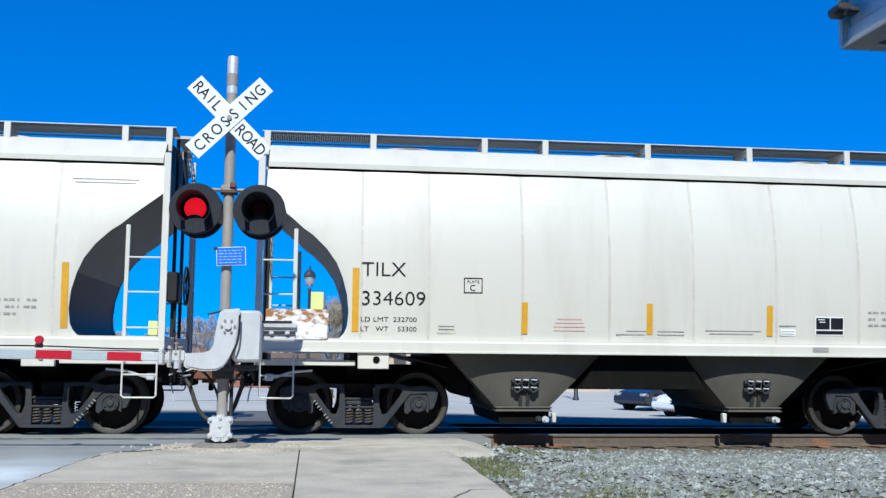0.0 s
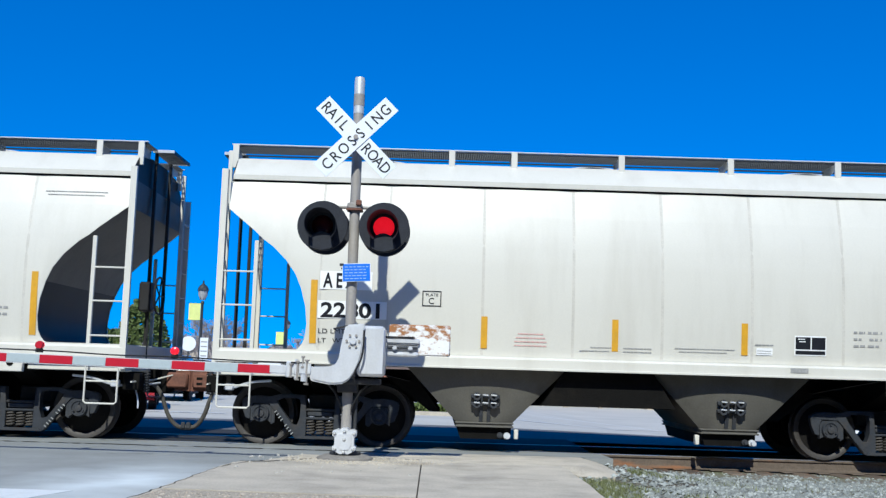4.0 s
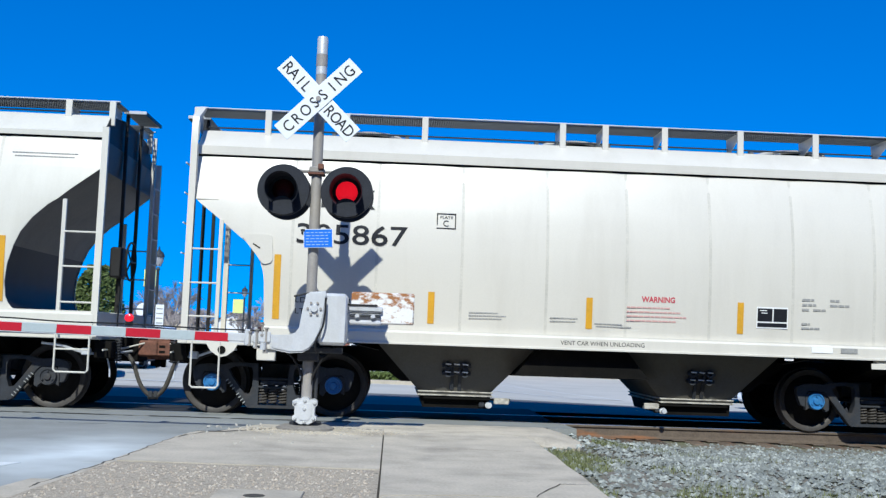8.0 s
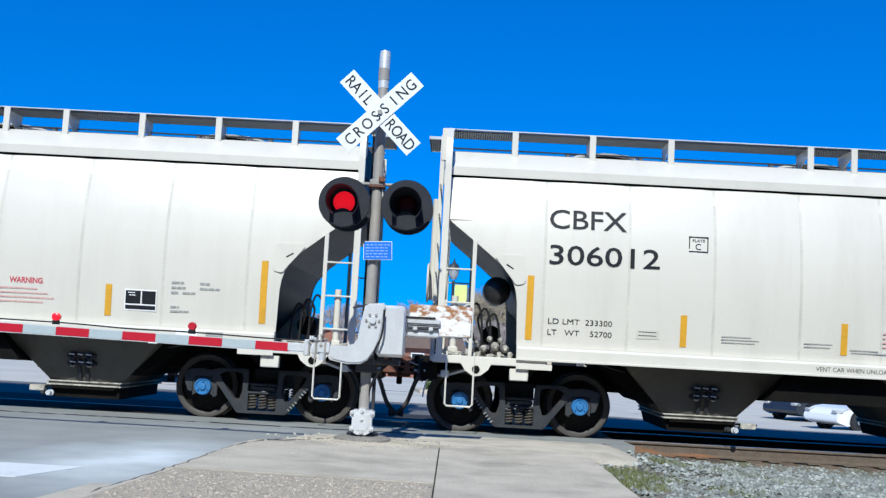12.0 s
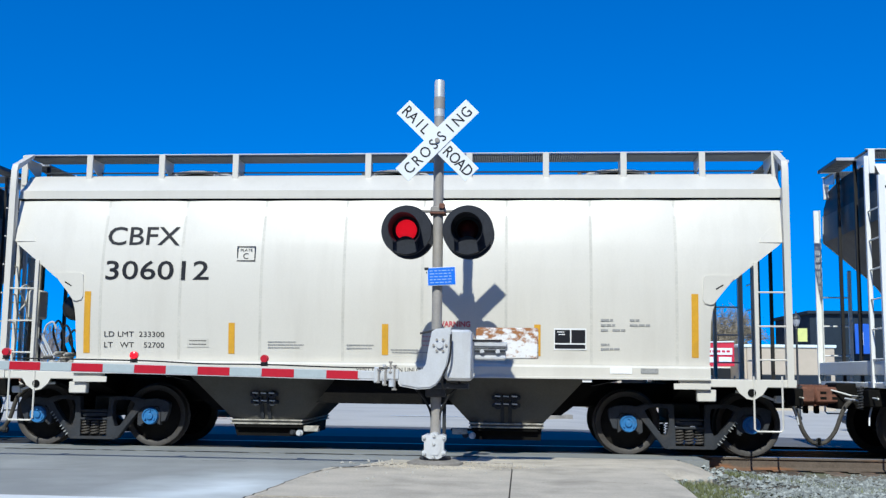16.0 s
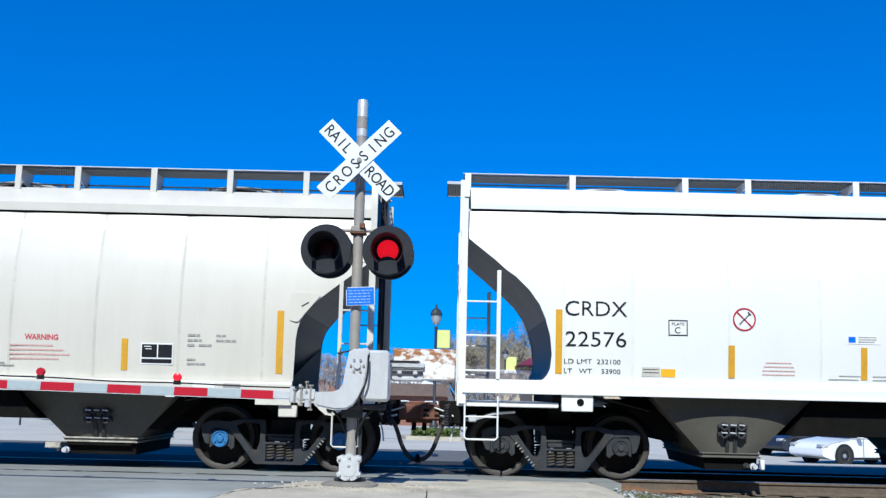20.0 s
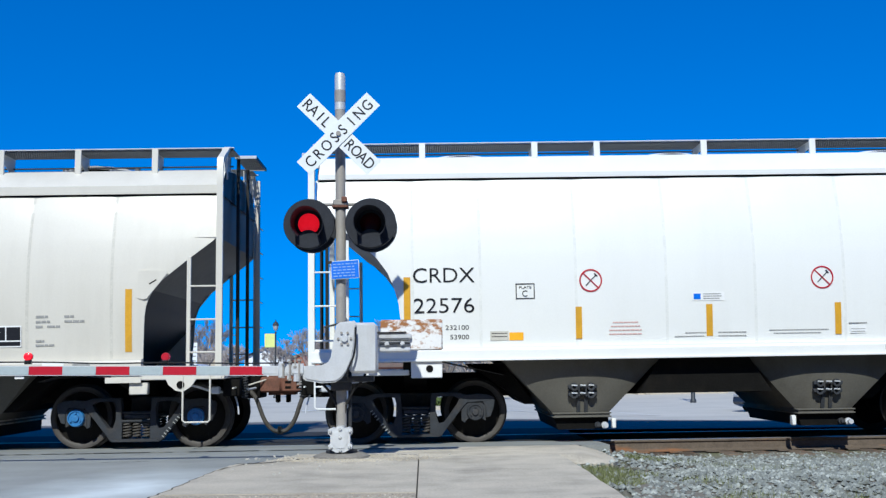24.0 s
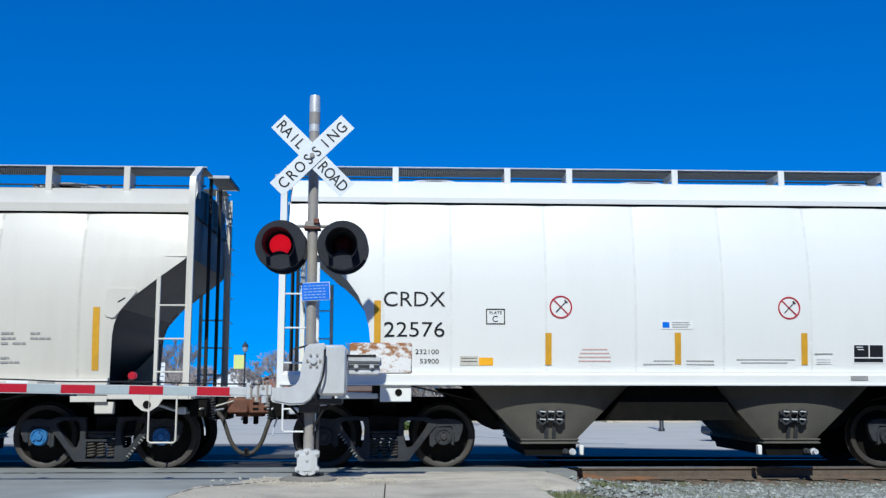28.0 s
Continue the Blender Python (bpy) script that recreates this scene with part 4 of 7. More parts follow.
def frame_mark(car, d, x, z, w, h):
    """A square outline with a letter inside."""
    s = Shape()
    for a, b, c, e in ((x, x + w, z, z + 0.014), (x, x + w, z + h - 0.014, z + h), (x, x + 0.014, z, z + h), (x + w - 0.014, x + w, z, z + h)):
        y = -(lerp((c + e) / 2, d["side"]) + 0.005)
        s.box(a, b, y - 0.001, y, c, e)
    part("clearance_mark", s, INK, car, tidy=False)
    side_words(car, d, "PLATE", x + 0.045, z + h * 0.66, 0.038, w - 0.09)
    side_words(car, d, "C", x + 0.085, z + 0.035, 0.085)


def label_panel(car, d, x, z, w, h):
    part("test_decal", on_side(d, [(x, z), (x + w, z + h)]), DECAL, car, "black and white test data decal")
    for a, b, c, e in ((0.03, 0.5, 0.32, 0.93), (0.54, 0.97, 0.32, 0.93), (0.03, 0.97, 0.06, 0.25)):
        part("decal_field", on_side(d, [(x + a * w, z + c * h), (x + b * w, z + e * h)], 0.007), INK, car)
    side_bars(car, d, x + 0.1 * w, z + 0.83 * h, [[(0, 0.22 * w)], [(0.02, 0.2 * w)]], DECAL, gap=0.035, lift=0.010, height=0.012)


def weights(car, d, x, z, h, width, first, second):
    side_words(car, d, "LD LMT", x, z + h * 2.05, h, width * 0.50)
    side_words(car, d, first, x + width * 0.58, z + h * 2.05, h, width * 0.42)
    side_words(car, d, "LT   WT", x, z, h, width * 0.50)
    side_words(car, d, second, x + width * 0.66, z, h, width * 0.34)


def print_round(car, d):
    """The small print that the round-ended cars share."""
    frame_mark(car, d, -2.70, 2.05, 0.27, 0.22)
    label_panel(car, d, 2.60, 1.51, 0.45, 0.28)
    part("placard_holder", on_side(d, [(-3.07, 1.47), (-2.81, 1.60)]), SEAM, car)
    side_bars(car, d, -3.05, 1.57, [[(0, 0.22)], [(0, 0.22)]], INK, gap=0.045, height=0.012)
    part("small_decal", on_side(d, [(2.06, 1.50), (2.29, 1.60)]), DECAL, car)
    side_bars(car, d, 2.07, 1.56, [[(0, 0.2)], [(0, 0.2)]], gap=0.035, height=0.008, lift=0.008)
    side_bars(car, d, 2.04, 1.645, [[(0, 0.26)]], height=0.014)
    side_bars(car, d, 3.44, 1.86, [[(0, 0.05), (0.07, 0.09), (0.2, 0.05), (0.27, 0.07), (0.38, 0.02), (0.5, 0.05), (0.57, 0.06)], [(0, 0.05), (0.07, 0.04), (0.22, 0.06), (0.30, 0.04), (0.38, 0.02), (0.46, 0.08), (0.56, 0.06)], [(0, 0.07), (0.09, 0.07), (0.2, 0.09), (0.31, 0.05)]], height=0.03, gap=0.095)
    side_bars(car, d, 0.90, 1.56, [[(0, 0.85)], [(0.06, 0.68)]], gap=0.045, height=0.012)
    side_bars(car, d, -0.45, 1.54, [[(0.15, 0.3), (0.62, 0.4)], [(0, 0.42), (0.62, 0.4)]], gap=0.05, height=0.013)
    side_bars(car, d, -1.38, 1.70, [[(0.05, 0.36)], [(0.02, 0.42)], [(0, 0.46)], [(0, 0.46)]], RED_INK, gap=0.055, height=0.015)
    side_bars(car, d, 4.44, 3.565, [[(0, 0.9)], [(0.04, 0.82)]], gap=0.05, height=0.013)
    part("sill_plate", Shape().box(2.52, 2.77, -1.634, -1.626, 1.265, 1.33), GREY_INK, car)


def print_square(car, d, number):
    side_words(car, d, "CBFX", -4.10, 2.95, 0.27, 1.10, bold=0.003)
    side_words(car, d, number, -4.10, 2.44, 0.27, 1.57, bold=0.003)
    weights(car, d, -4.06, 1.455, 0.075, 0.90, "233300", "52700")
    frame_mark(car, d, -2.13, 2.71, 0.27, 0.22)
    part("placard_holder", on_side(d, [(-2.82, 1.465), (-2.50, 1.59)]), SEAM, car)
    side_bars(car, d, -2.79, 1.56, [[(0, 0.25)], [(0, 0.25)]], INK, gap=0.05, height=0.012)
    label_panel(car, d, 2.43, 1.48, 0.45, 0.30)
    side_words(car, d, "WARNING", 0.79, 1.79, 0.075, 0.47, WARN_INK, bold=0.003)
    side_bars(car, d, 0.58, 1.71, [[(0, 0.62)], [(0, 0.76)], [(0, 0.85)], [(0, 0.70)]], RED_INK, gap=0.062, height=0.02)
    side_bars(car, d, 3.08, 1.90, [[(0, 0.17), (0.4, 0.15)], [(0, 0.2), (0.4, 0.28)], [(0, 0.12), (0.16, 0.18)]], height=0.03, gap=0.07)
    side_bars(car, d, 3.08, 1.56, [[(0, 0.12)], [(0, 0.26)]], height=0.026, gap=0.06)
    side_bars(car, d, -1.64, 1.555, [[(0, 0.42)], [(0, 0.52)], [(0, 0.46)]], height=0.014, gap=0.04)
    side_bars(car, d, -0.50, 1.52, [[(0, 0.4)], [(0, 0.36)]], height=0.014, gap=0.045)
    side_bars(car, d, 0.13, 1.46, [[(0, 0.4)], [(0.02, 0.5)]], height=0.014, gap=0.035)
    side_bars(car, d, -4.28, 1.22, [[(0, 0.3)], [(-0.02, 0.38)]], height=0.022, gap=0.055, lift=0.048)
    part("sill_decal", Shape().box(3.2, 3.5, -1.634, -1.626, 1.16, 1.25), DECAL, car)
    part("sill_tab", Shape().box(2.82, 2.95, -1.62, -1.61, 1.035, 1.10, 0.003), DECAL, car)
    side_bars(car, d, 2.69, 1.245, [[(0, 0.40)], [(0.02, 0.36)]], height=0.014, gap=0.035, lift=0.050)
    side_bars(car, d, 3.96, 1.275, [[(0, 0.28)], [(0, 0.31)]], height=0.016, gap=0.04, lift=0.050)
    part("sill_plate", Shape().box(3.62, 3.86, -1.634, -1.626, 1.165, 1.235), GREY_INK, car)
    v, f = letters("VENT CAR WHEN UNLOADING", 0.06)
    part("sill_lettering", Shape().add([(-0.35 + u * 0.95, -1.6275, 1.15 + w) for u, w in v], f), INK, car, tidy=False)


# Car centres along the train, from its head.
ROUND_LABEL = "pale grey two-bay covered hopper car with teardrop end openings"
lead = build_car("round", CAR_GREY, CAP_DARK, ROUND_LABEL)
second, third = copy_thing(lead, lead.matrix_basis.copy()), copy_thing(lead, lead.matrix_basis.copy())
last = build_car("round", CAR_WHITE, CAP_DARK, "bright white two-bay covered hopper car with teardrop end openings")
fourth = build_car("square", CAR_BEIGE, CAP_BLUE, "beige covered hopper car with slanted ends and blue bearing caps")
fifth = copy_thing(fourth, fourth.matrix_basis.copy())

for c in (lead, second, third, last):
    print_round(c, ROUND)
side_words(second, ROUND, "TILX", -4.17, 2.27, 0.20, 0.64, bold=-0.002)
side_words(second, ROUND, "334609", -4.17, 1.86, 0.20, 0.92, bold=-0.002)
weights(second, ROUND, -4.17, 1.495, 0.065, 0.80, "232700", "53300")
part("mark_patch", on_side(ROUND, [(-4.16, 2.25), (-3.42, 2.51)]), DECAL, third, "white renumbering patch")
part("mark_patch", on_side(ROUND, [(-4.18, 1.84), (-3.20, 2.09)]), DECAL, third, "white renumbering patch")
side_words(third, ROUND, "A E X", -4.11, 2.28, 0.20, 0.46, lift=0.009, bold=0.008)
side_words(third, ROUND, "22801", -4.14, 1.86, 0.20, 0.84, lift=0.009, bold=0.008)
weights(third, ROUND, -4.17, 1.495, 0.065, 0.78, "232600", "53400")
side_words(last, ROUND, "CRDX", -4.17, 2.30, 0.21, 0.89, bold=-0.001)
side_words(last, ROUND, "22576", -4.16, 1.87, 0.21, 0.87, bold=-0.001)
weights(last, ROUND, -4.17, 1.495, 0.065, 0.80, "232100", "53900")
part("small_decal", on_side(ROUND, [(-2.80, 1.47), (-2.60, 1.58)]), ORANGE, last, "orange decal")
part("small_decal", on_side(ROUND, [(-0.19, 1.99), (0.27, 2.11)]), DECAL, last)
part("decal_field", on_side(ROUND, [(-0.17, 2.01), (-0.07, 2.09)], 0.007), BLUE_SIGN, last)
side_bars(last, ROUND, -0.03, 2.085, [[(0, 0.25)], [(0, 0.27)], [(0, 0.24)]], gap=0.032, height=0.012, lift=0.008)
for cx in (-1.63, 1.68):
    ring, ink_bits = Shape(), Shape()
    for k in range(28):
        a, b = 2 * math.pi * k / 28, 2 * math.pi * (k + 1) / 28
        q = [(cx + r * math.cos(t), -(lerp(2.30 + r * math.sin(t), ROUND["side"]) + 0.006), 2.30 + r * math.sin(t)) for r, t in ((0.143, a), (0.163, a), (0.163, b), (0.143, b))]
        ring.add(q, [(0, 1, 2, 3)])
    for a, w, s in ((-45, 0.008, ring), (45, 0.006, ink_bits)):
        u, v = math.cos(radians(a)), math.sin(radians(a))
        run = 0.14 if s is ring else 0.10
        q = [(cx + u * e * run - v * o * w, -(lerp(2.30, ROUND["side"]) + 0.007), 2.30 + v * e * run + u * o * w) for e, o in ((-1, -1), (1, -1), (1, 1), (-1, 1))]
        s.add(q, [(0, 1, 2, 3)])
    yk = -(lerp(2.30, ROUND["side"]) + 0.008)
    ink_bits.add([(cx + 0.045, yk, 2.395), (cx + 0.06, yk, 2.405), (cx + 0.10, yk, 2.365), (cx + 0.088, yk, 2.352)], [(0, 1, 2, 3)])
    part("no_hammer_ring", ring, RED_TAPE, last, "red prohibition ring", tidy=False)
    part("hammer_mark", ink_bits, INK, last, tidy=False)
print_square(fourth, SQUARE, "305867")
print_square(fifth, SQUARE, "306012")

# brake gear on the platforms of the slanted-end cars
gear = random.Random(21)
for c, k, full in ((fourth, 1, False), (fifth, -1, True)):
    hoses = Shape()
    for j in range(3):
        x0 = 4.68 + 0.13 * j
        hoses.arc([(k * x0, -0.9, 1.10), (k * (x0 + 0.02), -0.92, 1.5 + 0.07 * j), (k * (x0 + 0.10), -0.95, 1.72 + 0.07 * j), (k * (x0 + 0.20), -0.9, 1.58 + 0.06 * j), (k * (x0 + 0.12), -0.8, 1.34), (k * (x0 + 0.06), -0.7, 1.10)], 0.017, 6)
    part("brake_hose", hoses, RUBBER, c, "black looped brake hoses")
    part("reservoir", Shape().lathe([(0.0, 0.0), (0.10, 0.02), (0.15, 0.08), (0.15, 0.95), (0.10, 1.01), (0.0, 1.03)], (k * 4.78, -0.1, 1.42), (0, 1, 0), 18), UNDER, c, "soot-black air reservoir")
    for j in range(7):
        xa, za = k * (4.55 + 0.15 * j), 1.10 + gear.uniform(0, 0.03)
        part("pipe_fitting", Shape().box(xa - 0.03, xa + 0.03, -1.44, -1.32, za - 0.03, za + gear.uniform(0.03, 0.09), 0.012).tube((xa, -1.36, za), (xa + k * 0.17, -1.3 + gear.uniform(-0.1, 0.1), za + gear.uniform(0.0, 0.05)), 0.012, 6), VALVE_PAINT, c)
    part("deck_pipe", Shape().arc([(k * 4.5, -1.2, 1.14), (k * 4.8, -1.25, 1.18), (k * 5.2, -1.2, 1.13), (k * 5.55, -1.25, 1.17)], 0.016, 6), VALVE_PAINT, c)
    part("chain_tube", Shape().tube((k * 5.36, -1.05, 1.08), (k * 5.36, -1.05, 1.95), 0.05, 10).box(k * 5.36 - 0.07, k * 5.36 + 0.07, -1.12, -0.98, 1.08, 1.22, 0.015), CAR_BEIGE, c)
    if full:
        part("air_tank", Shape().lathe([(0.0, 0.0), (0.10, 0.015), (0.17, 0.06), (0.2, 0.13), (0.2, 0.75), (0.15, 0.82), (0.0, 0.85)], (k * 4.76, -1.15, 2.06), (0, 1, 0), 24), TANK_BLACK, c, "dark round air tank")
        valve = Shape()
        for j, (xv, zv, r) in enumerate(((4.62, 1.22, 0.055), (4.76, 1.25, 0.06), (4.92, 1.21, 0.05), (4.69, 1.34, 0.038), (4.84, 1.35, 0.042), (5.02, 1.30, 0.03))):
            valve.lathe([(r * 0.7, 0), (r, 0.03), (r, 0.10), (r * 0.55, 0.14), (r * 0.4, 0.19)], (k * xv, -1.28, zv), (0, -1, 0), 12)
            valve.box(k * xv - r * 0.8, k * xv + r * 0.8, -1.34, -1.14, zv - r, zv + r, 0.02)
        valve.box(min(k * 4.56, k * 5.06), max(k * 4.56, k * 5.06), -1.28, -1.08, 1.08, 1.15, 0.02)
        part("brake_valve", valve, VALVE_PAINT, c, "bulky pale brake valve casting")
        for xv, zv in ((4.66, 1.17), (4.86, 1.17), (5.02, 1.19)):
            part("valve_cap", Shape().lathe([(0.03, 0), (0.038, 0.02), (0.02, 0.05)], (k * xv, -1.32, zv), (0, -1, 0), 8), UNDER, c)
        pipes = Shape()
        for j in range(4):
            pipes.tube((k * (4.98 + 0.07 * j), -1.0, 1.16 + 0.05 * j), (k * (5.28 + 0.05 * j), -0.92, 1.62 + 0.05 * (j % 2)), 0.011, 6)
        pipes.arc([(k * 5.28, -0.92, 1.60), (k * 5.24, -0.93, 1.78), (k * 5.13, -0.94, 1.84), (k * 5.08, -0.94, 1.74)], 0.017, 6)
        part("brake_piping", pipes, SILVER, c, "thin slanting brake pipes")
        part("end_tube", Shape().tube((k * 5.72, -0.30, 1.9), (k * 5.72, -0.30, 3.45), 0.055, 10), CAR_BEIGE, c)
        part("chain_cover", Shape().box(k * 5.62 - 0.05, k * 5.62 + 0.05, -0.66, -0.50, 1.1, 1.9, 0.02), UNDER, c)
for c, k in ((lead, 1), (second, 1), (third, 1), (last, 1), (fifth, -1)):
    wheel = Shape()
    n, xw = 24, k * 5.85 + 0.07
    pts = [(xw, -0.55 + 0.28 * math.cos(2 * math.pi * j / n), 2.15 + 0.28 * math.sin(2 * math.pi * j / n)) for j in range(n + 1)]
    wheel.path(pts, 0.016, 6)
    for j in range(5):
        a = 2 * math.pi * j / 5
        wheel.tube((xw, -0.55, 2.15), (xw, -0.55 + 0.28 * math.cos(a), 2.15 + 0.28 * math.sin(a)), 0.012, 6)
    part("hand_brake_wheel", wheel, END_SHADE_GRIME if c in (lead, second, third) else CAR_GREY, c)
    xh = xw - k * 0.19
    part("brake_housing", Shape().box(xh - 0.08, xh + 0.1, -0.72, -0.38, 1.9, 2.35, 0.03).tube((xh + 0.04, -0.55, 1.1), (xh + 0.04, -0.55, 1.95), 0.02), END_SHADE_GRIME if c in (lead, second, third) else CAR_GREY, c)

CARS = [(lead, -58.83), (second, -46.20), (third, -33.56), (fourth, -21.05), (fifth, -8.635), (last, 3.90)]


# ---- the crossing signal ----
MX, MY = -1.065, 12.5
signal = thing("crossing_signal", (MX, MY, 0.05), "grey aluminium crossing signal mast with crossbuck, flashers and lowered gate", "crossing signal")
part("foundation", Shape().lathe([(0.36, -0.06), (0.34, 0.025), (0.26, 0.055), (0.0, 0.06)], (0, 0, 0), (0, 0, 1), 18), FOOTING, signal, "broken concrete footing")
for a in range(4):
    part("anchor_bolt", Shape().tube((0.14 * math.cos(a * 1.57 + 0.8), 0.14 * math.sin(a * 1.57 + 0.8), 0.05), (0.14 * math.cos(a * 1.57 + 0.8), 0.14 * math.sin(a * 1.57 + 0.8), 0.14), 0.018, 6), TRUCK_IRON, signal)
part("mast", Shape().lathe([(0.064, 0.05), (0.064, 4.50), (0.06, 4.52)], (0, 0, 0), (0, 0, 1), 20), MAST_GREY, signal, "dull grey pipe mast")
part("mast_cap", Shape().lathe([(0.067, 4.28), (0.067, 4.715), (0.06, 4.75), (0.0, 4.76)], (0, 0, 0), (0, 0, 1), 20), MAST_TOP, signal)
part("cap_band", Shape().lathe([(0.070, 4.38), (0.070, 4.53)], (0, 0, 0), (0, 0, 1), 20), MAST_GREY, signal)
part("conduit", Shape().tube((0.10, 0.06, 0.3), (0.10, 0.06, 1.05), 0.022, 10), TRUCK_IRON, signal)
part("base_flange", Shape().lathe([(0.19, 0.05), (0.19, 0.085), (0.1, 0.11), (0.1, 0.2)], (0, 0, 0), (0, 0, 1), 16), TRUCK_IRON, signal)
LOBES = [(-0.165, 0.40), (-0.165, 0.33), (-0.135, 0.305), (-0.135, 0.185), (-0.165, 0.16), (-0.155, 0.10), (-0.11, 0.075), (-0.06, 0.045), (0.06, 0.045), (0.11, 0.075), (0.155, 0.10), (0.165, 0.16), (0.135, 0.185), (0.135, 0.305), (0.165, 0.33), (0.165, 0.40), (0.12, 0.425), (0.06, 0.415), (0.04, 0.45), (-0.04, 0.45), (-0.06, 0.415), (-0.12, 0.425)]
LOBES = [(x * 0.87, 0.075 + (z - 0.045) * 0.76) for x, z in LOBES]
jb = part("junction_box", Shape().prism([(x * 0.94, z) for x, z in LOBES], -0.17, 0.02), SILVER, signal, "silver junction box with bolted cover")
part("box_cover", Shape().prism(LOBES, -0.205, -0.172), SILVER, jb)
part("cover_panel", Shape().prism([(-0.08, 0.315), (-0.085, 0.19), (-0.05, 0.125), (0.05, 0.125), (0.085, 0.19), (0.08, 0.315)], -0.215, -0.203), SILVER, jb)
for x, z in ((-0.117, 0.322), (0.117, 0.322), (0.0, 0.345), (-0.108, 0.136), (0.108, 0.136), (0.0, 0.098), (0.0, 0.25)):
    part("bolt_head", Shape().lathe([(0.020, 0), (0.020, 0.018), (0.012, 0.03)], (x, -0.205, z), (0, -1, 0), 8), MAST_TOP, jb)
for sx in (-1, 1):
    part("drop_cable", Shape().arc([(sx * 0.04, -0.02, 0.46), (sx * 0.06, -0.03, 0.62), (sx * 0.15, -0.05, 0.80), (sx * 0.26, -0.06, 0.92), (sx * 0.30, -0.06, 1.02)], 0.016, 6), RUBBER, signal, "black cable drooping from the mechanism")
part("mechanism_bracket", Shape().box(-0.30, 0.40, -0.14, 0.16, 0.90, 0.97, 0.012).box(-0.12, 0.12, -0.12, 0.12, 0.80, 0.92, 0.015), TRUCK_IRON, signal)

# crossbuck
CZ = 3.925
for ang, name, front in ((-45, "rail_road_blade", 0.0), (45, "crossing_blade", -0.012)):
    m = pose(0.0, -0.24 + front, CZ, 0, -ang, 0)
    blade = part(name, Shape().box(-0.608, 0.608, -0.006, 0.0, -0.116, 0.116, 0.002), SIGN_WHITE, signal, "white reflective crossbuck blade with black letters", m)
    for words, x0, run in ((("RAIL", -0.58, 0.42), ("ROAD", 0.14, 0.44)) if ang < 0 else (("CROSSING", -0.56, 1.12),)):
        step = run / len(words)
        s = Shape()
        for i, ch in enumerate(words):
            v, f = letters(ch, 0.134, 0.001)
            wid = max(p[0] for p in v)
            s.add([(x0 + step * (i + 0.5) + (u - wid / 2) * 0.86, -0.0085, w - 0.067) for u, w in v], f)
        part("sign_letters", s, INK, blade, "black capital letters", tidy=False)
part("blade_bracket", Shape().box(-0.1, 0.1, -0.09, 0.09, CZ - 0.04, CZ + 0.04, 0.01).box(-0.03, 0.03, -0.24, -0.08, CZ - 0.03, CZ + 0.03, 0.008).lathe([(0.03, 0), (0.03, 0.02)], (0.0, -0.26, CZ + 0.0), (0, -1, 0), 8), MAST_GREY, signal)
part("blade_band", Shape().lathe([(0.070, CZ + 0.17), (0.070, CZ + 0.20)], (0, 0, 0), (0, 0, 1), 16), TRUCK_IRON, signal)

# flashers
LZ = 2.828
part("lamp_arm", Shape().tube((-0.40, 0.08, LZ + 0.27), (0.40, 0.08, LZ + 0.27), 0.022, 10).box(-0.09, 0.09, -0.09, 0.1, LZ + 0.23, LZ + 0.31, 0.015)
     .tube((-0.39, 0.08, LZ + 0.27), (-0.39, 0.08, LZ), 0.02, 8).tube((0.39, 0.08, LZ + 0.27), (0.39, 0.08, LZ), 0.02, 8), MAST_GREY, signal)
part("arm_clamp", Shape().box(-0.1, 0.1, -0.1, 0.1, LZ + 0.21, LZ + 0.235, 0.005).box(0.02, 0.09, -0.12, -0.08, LZ + 0.27, LZ + 0.34, 0.01), RUST, signal)


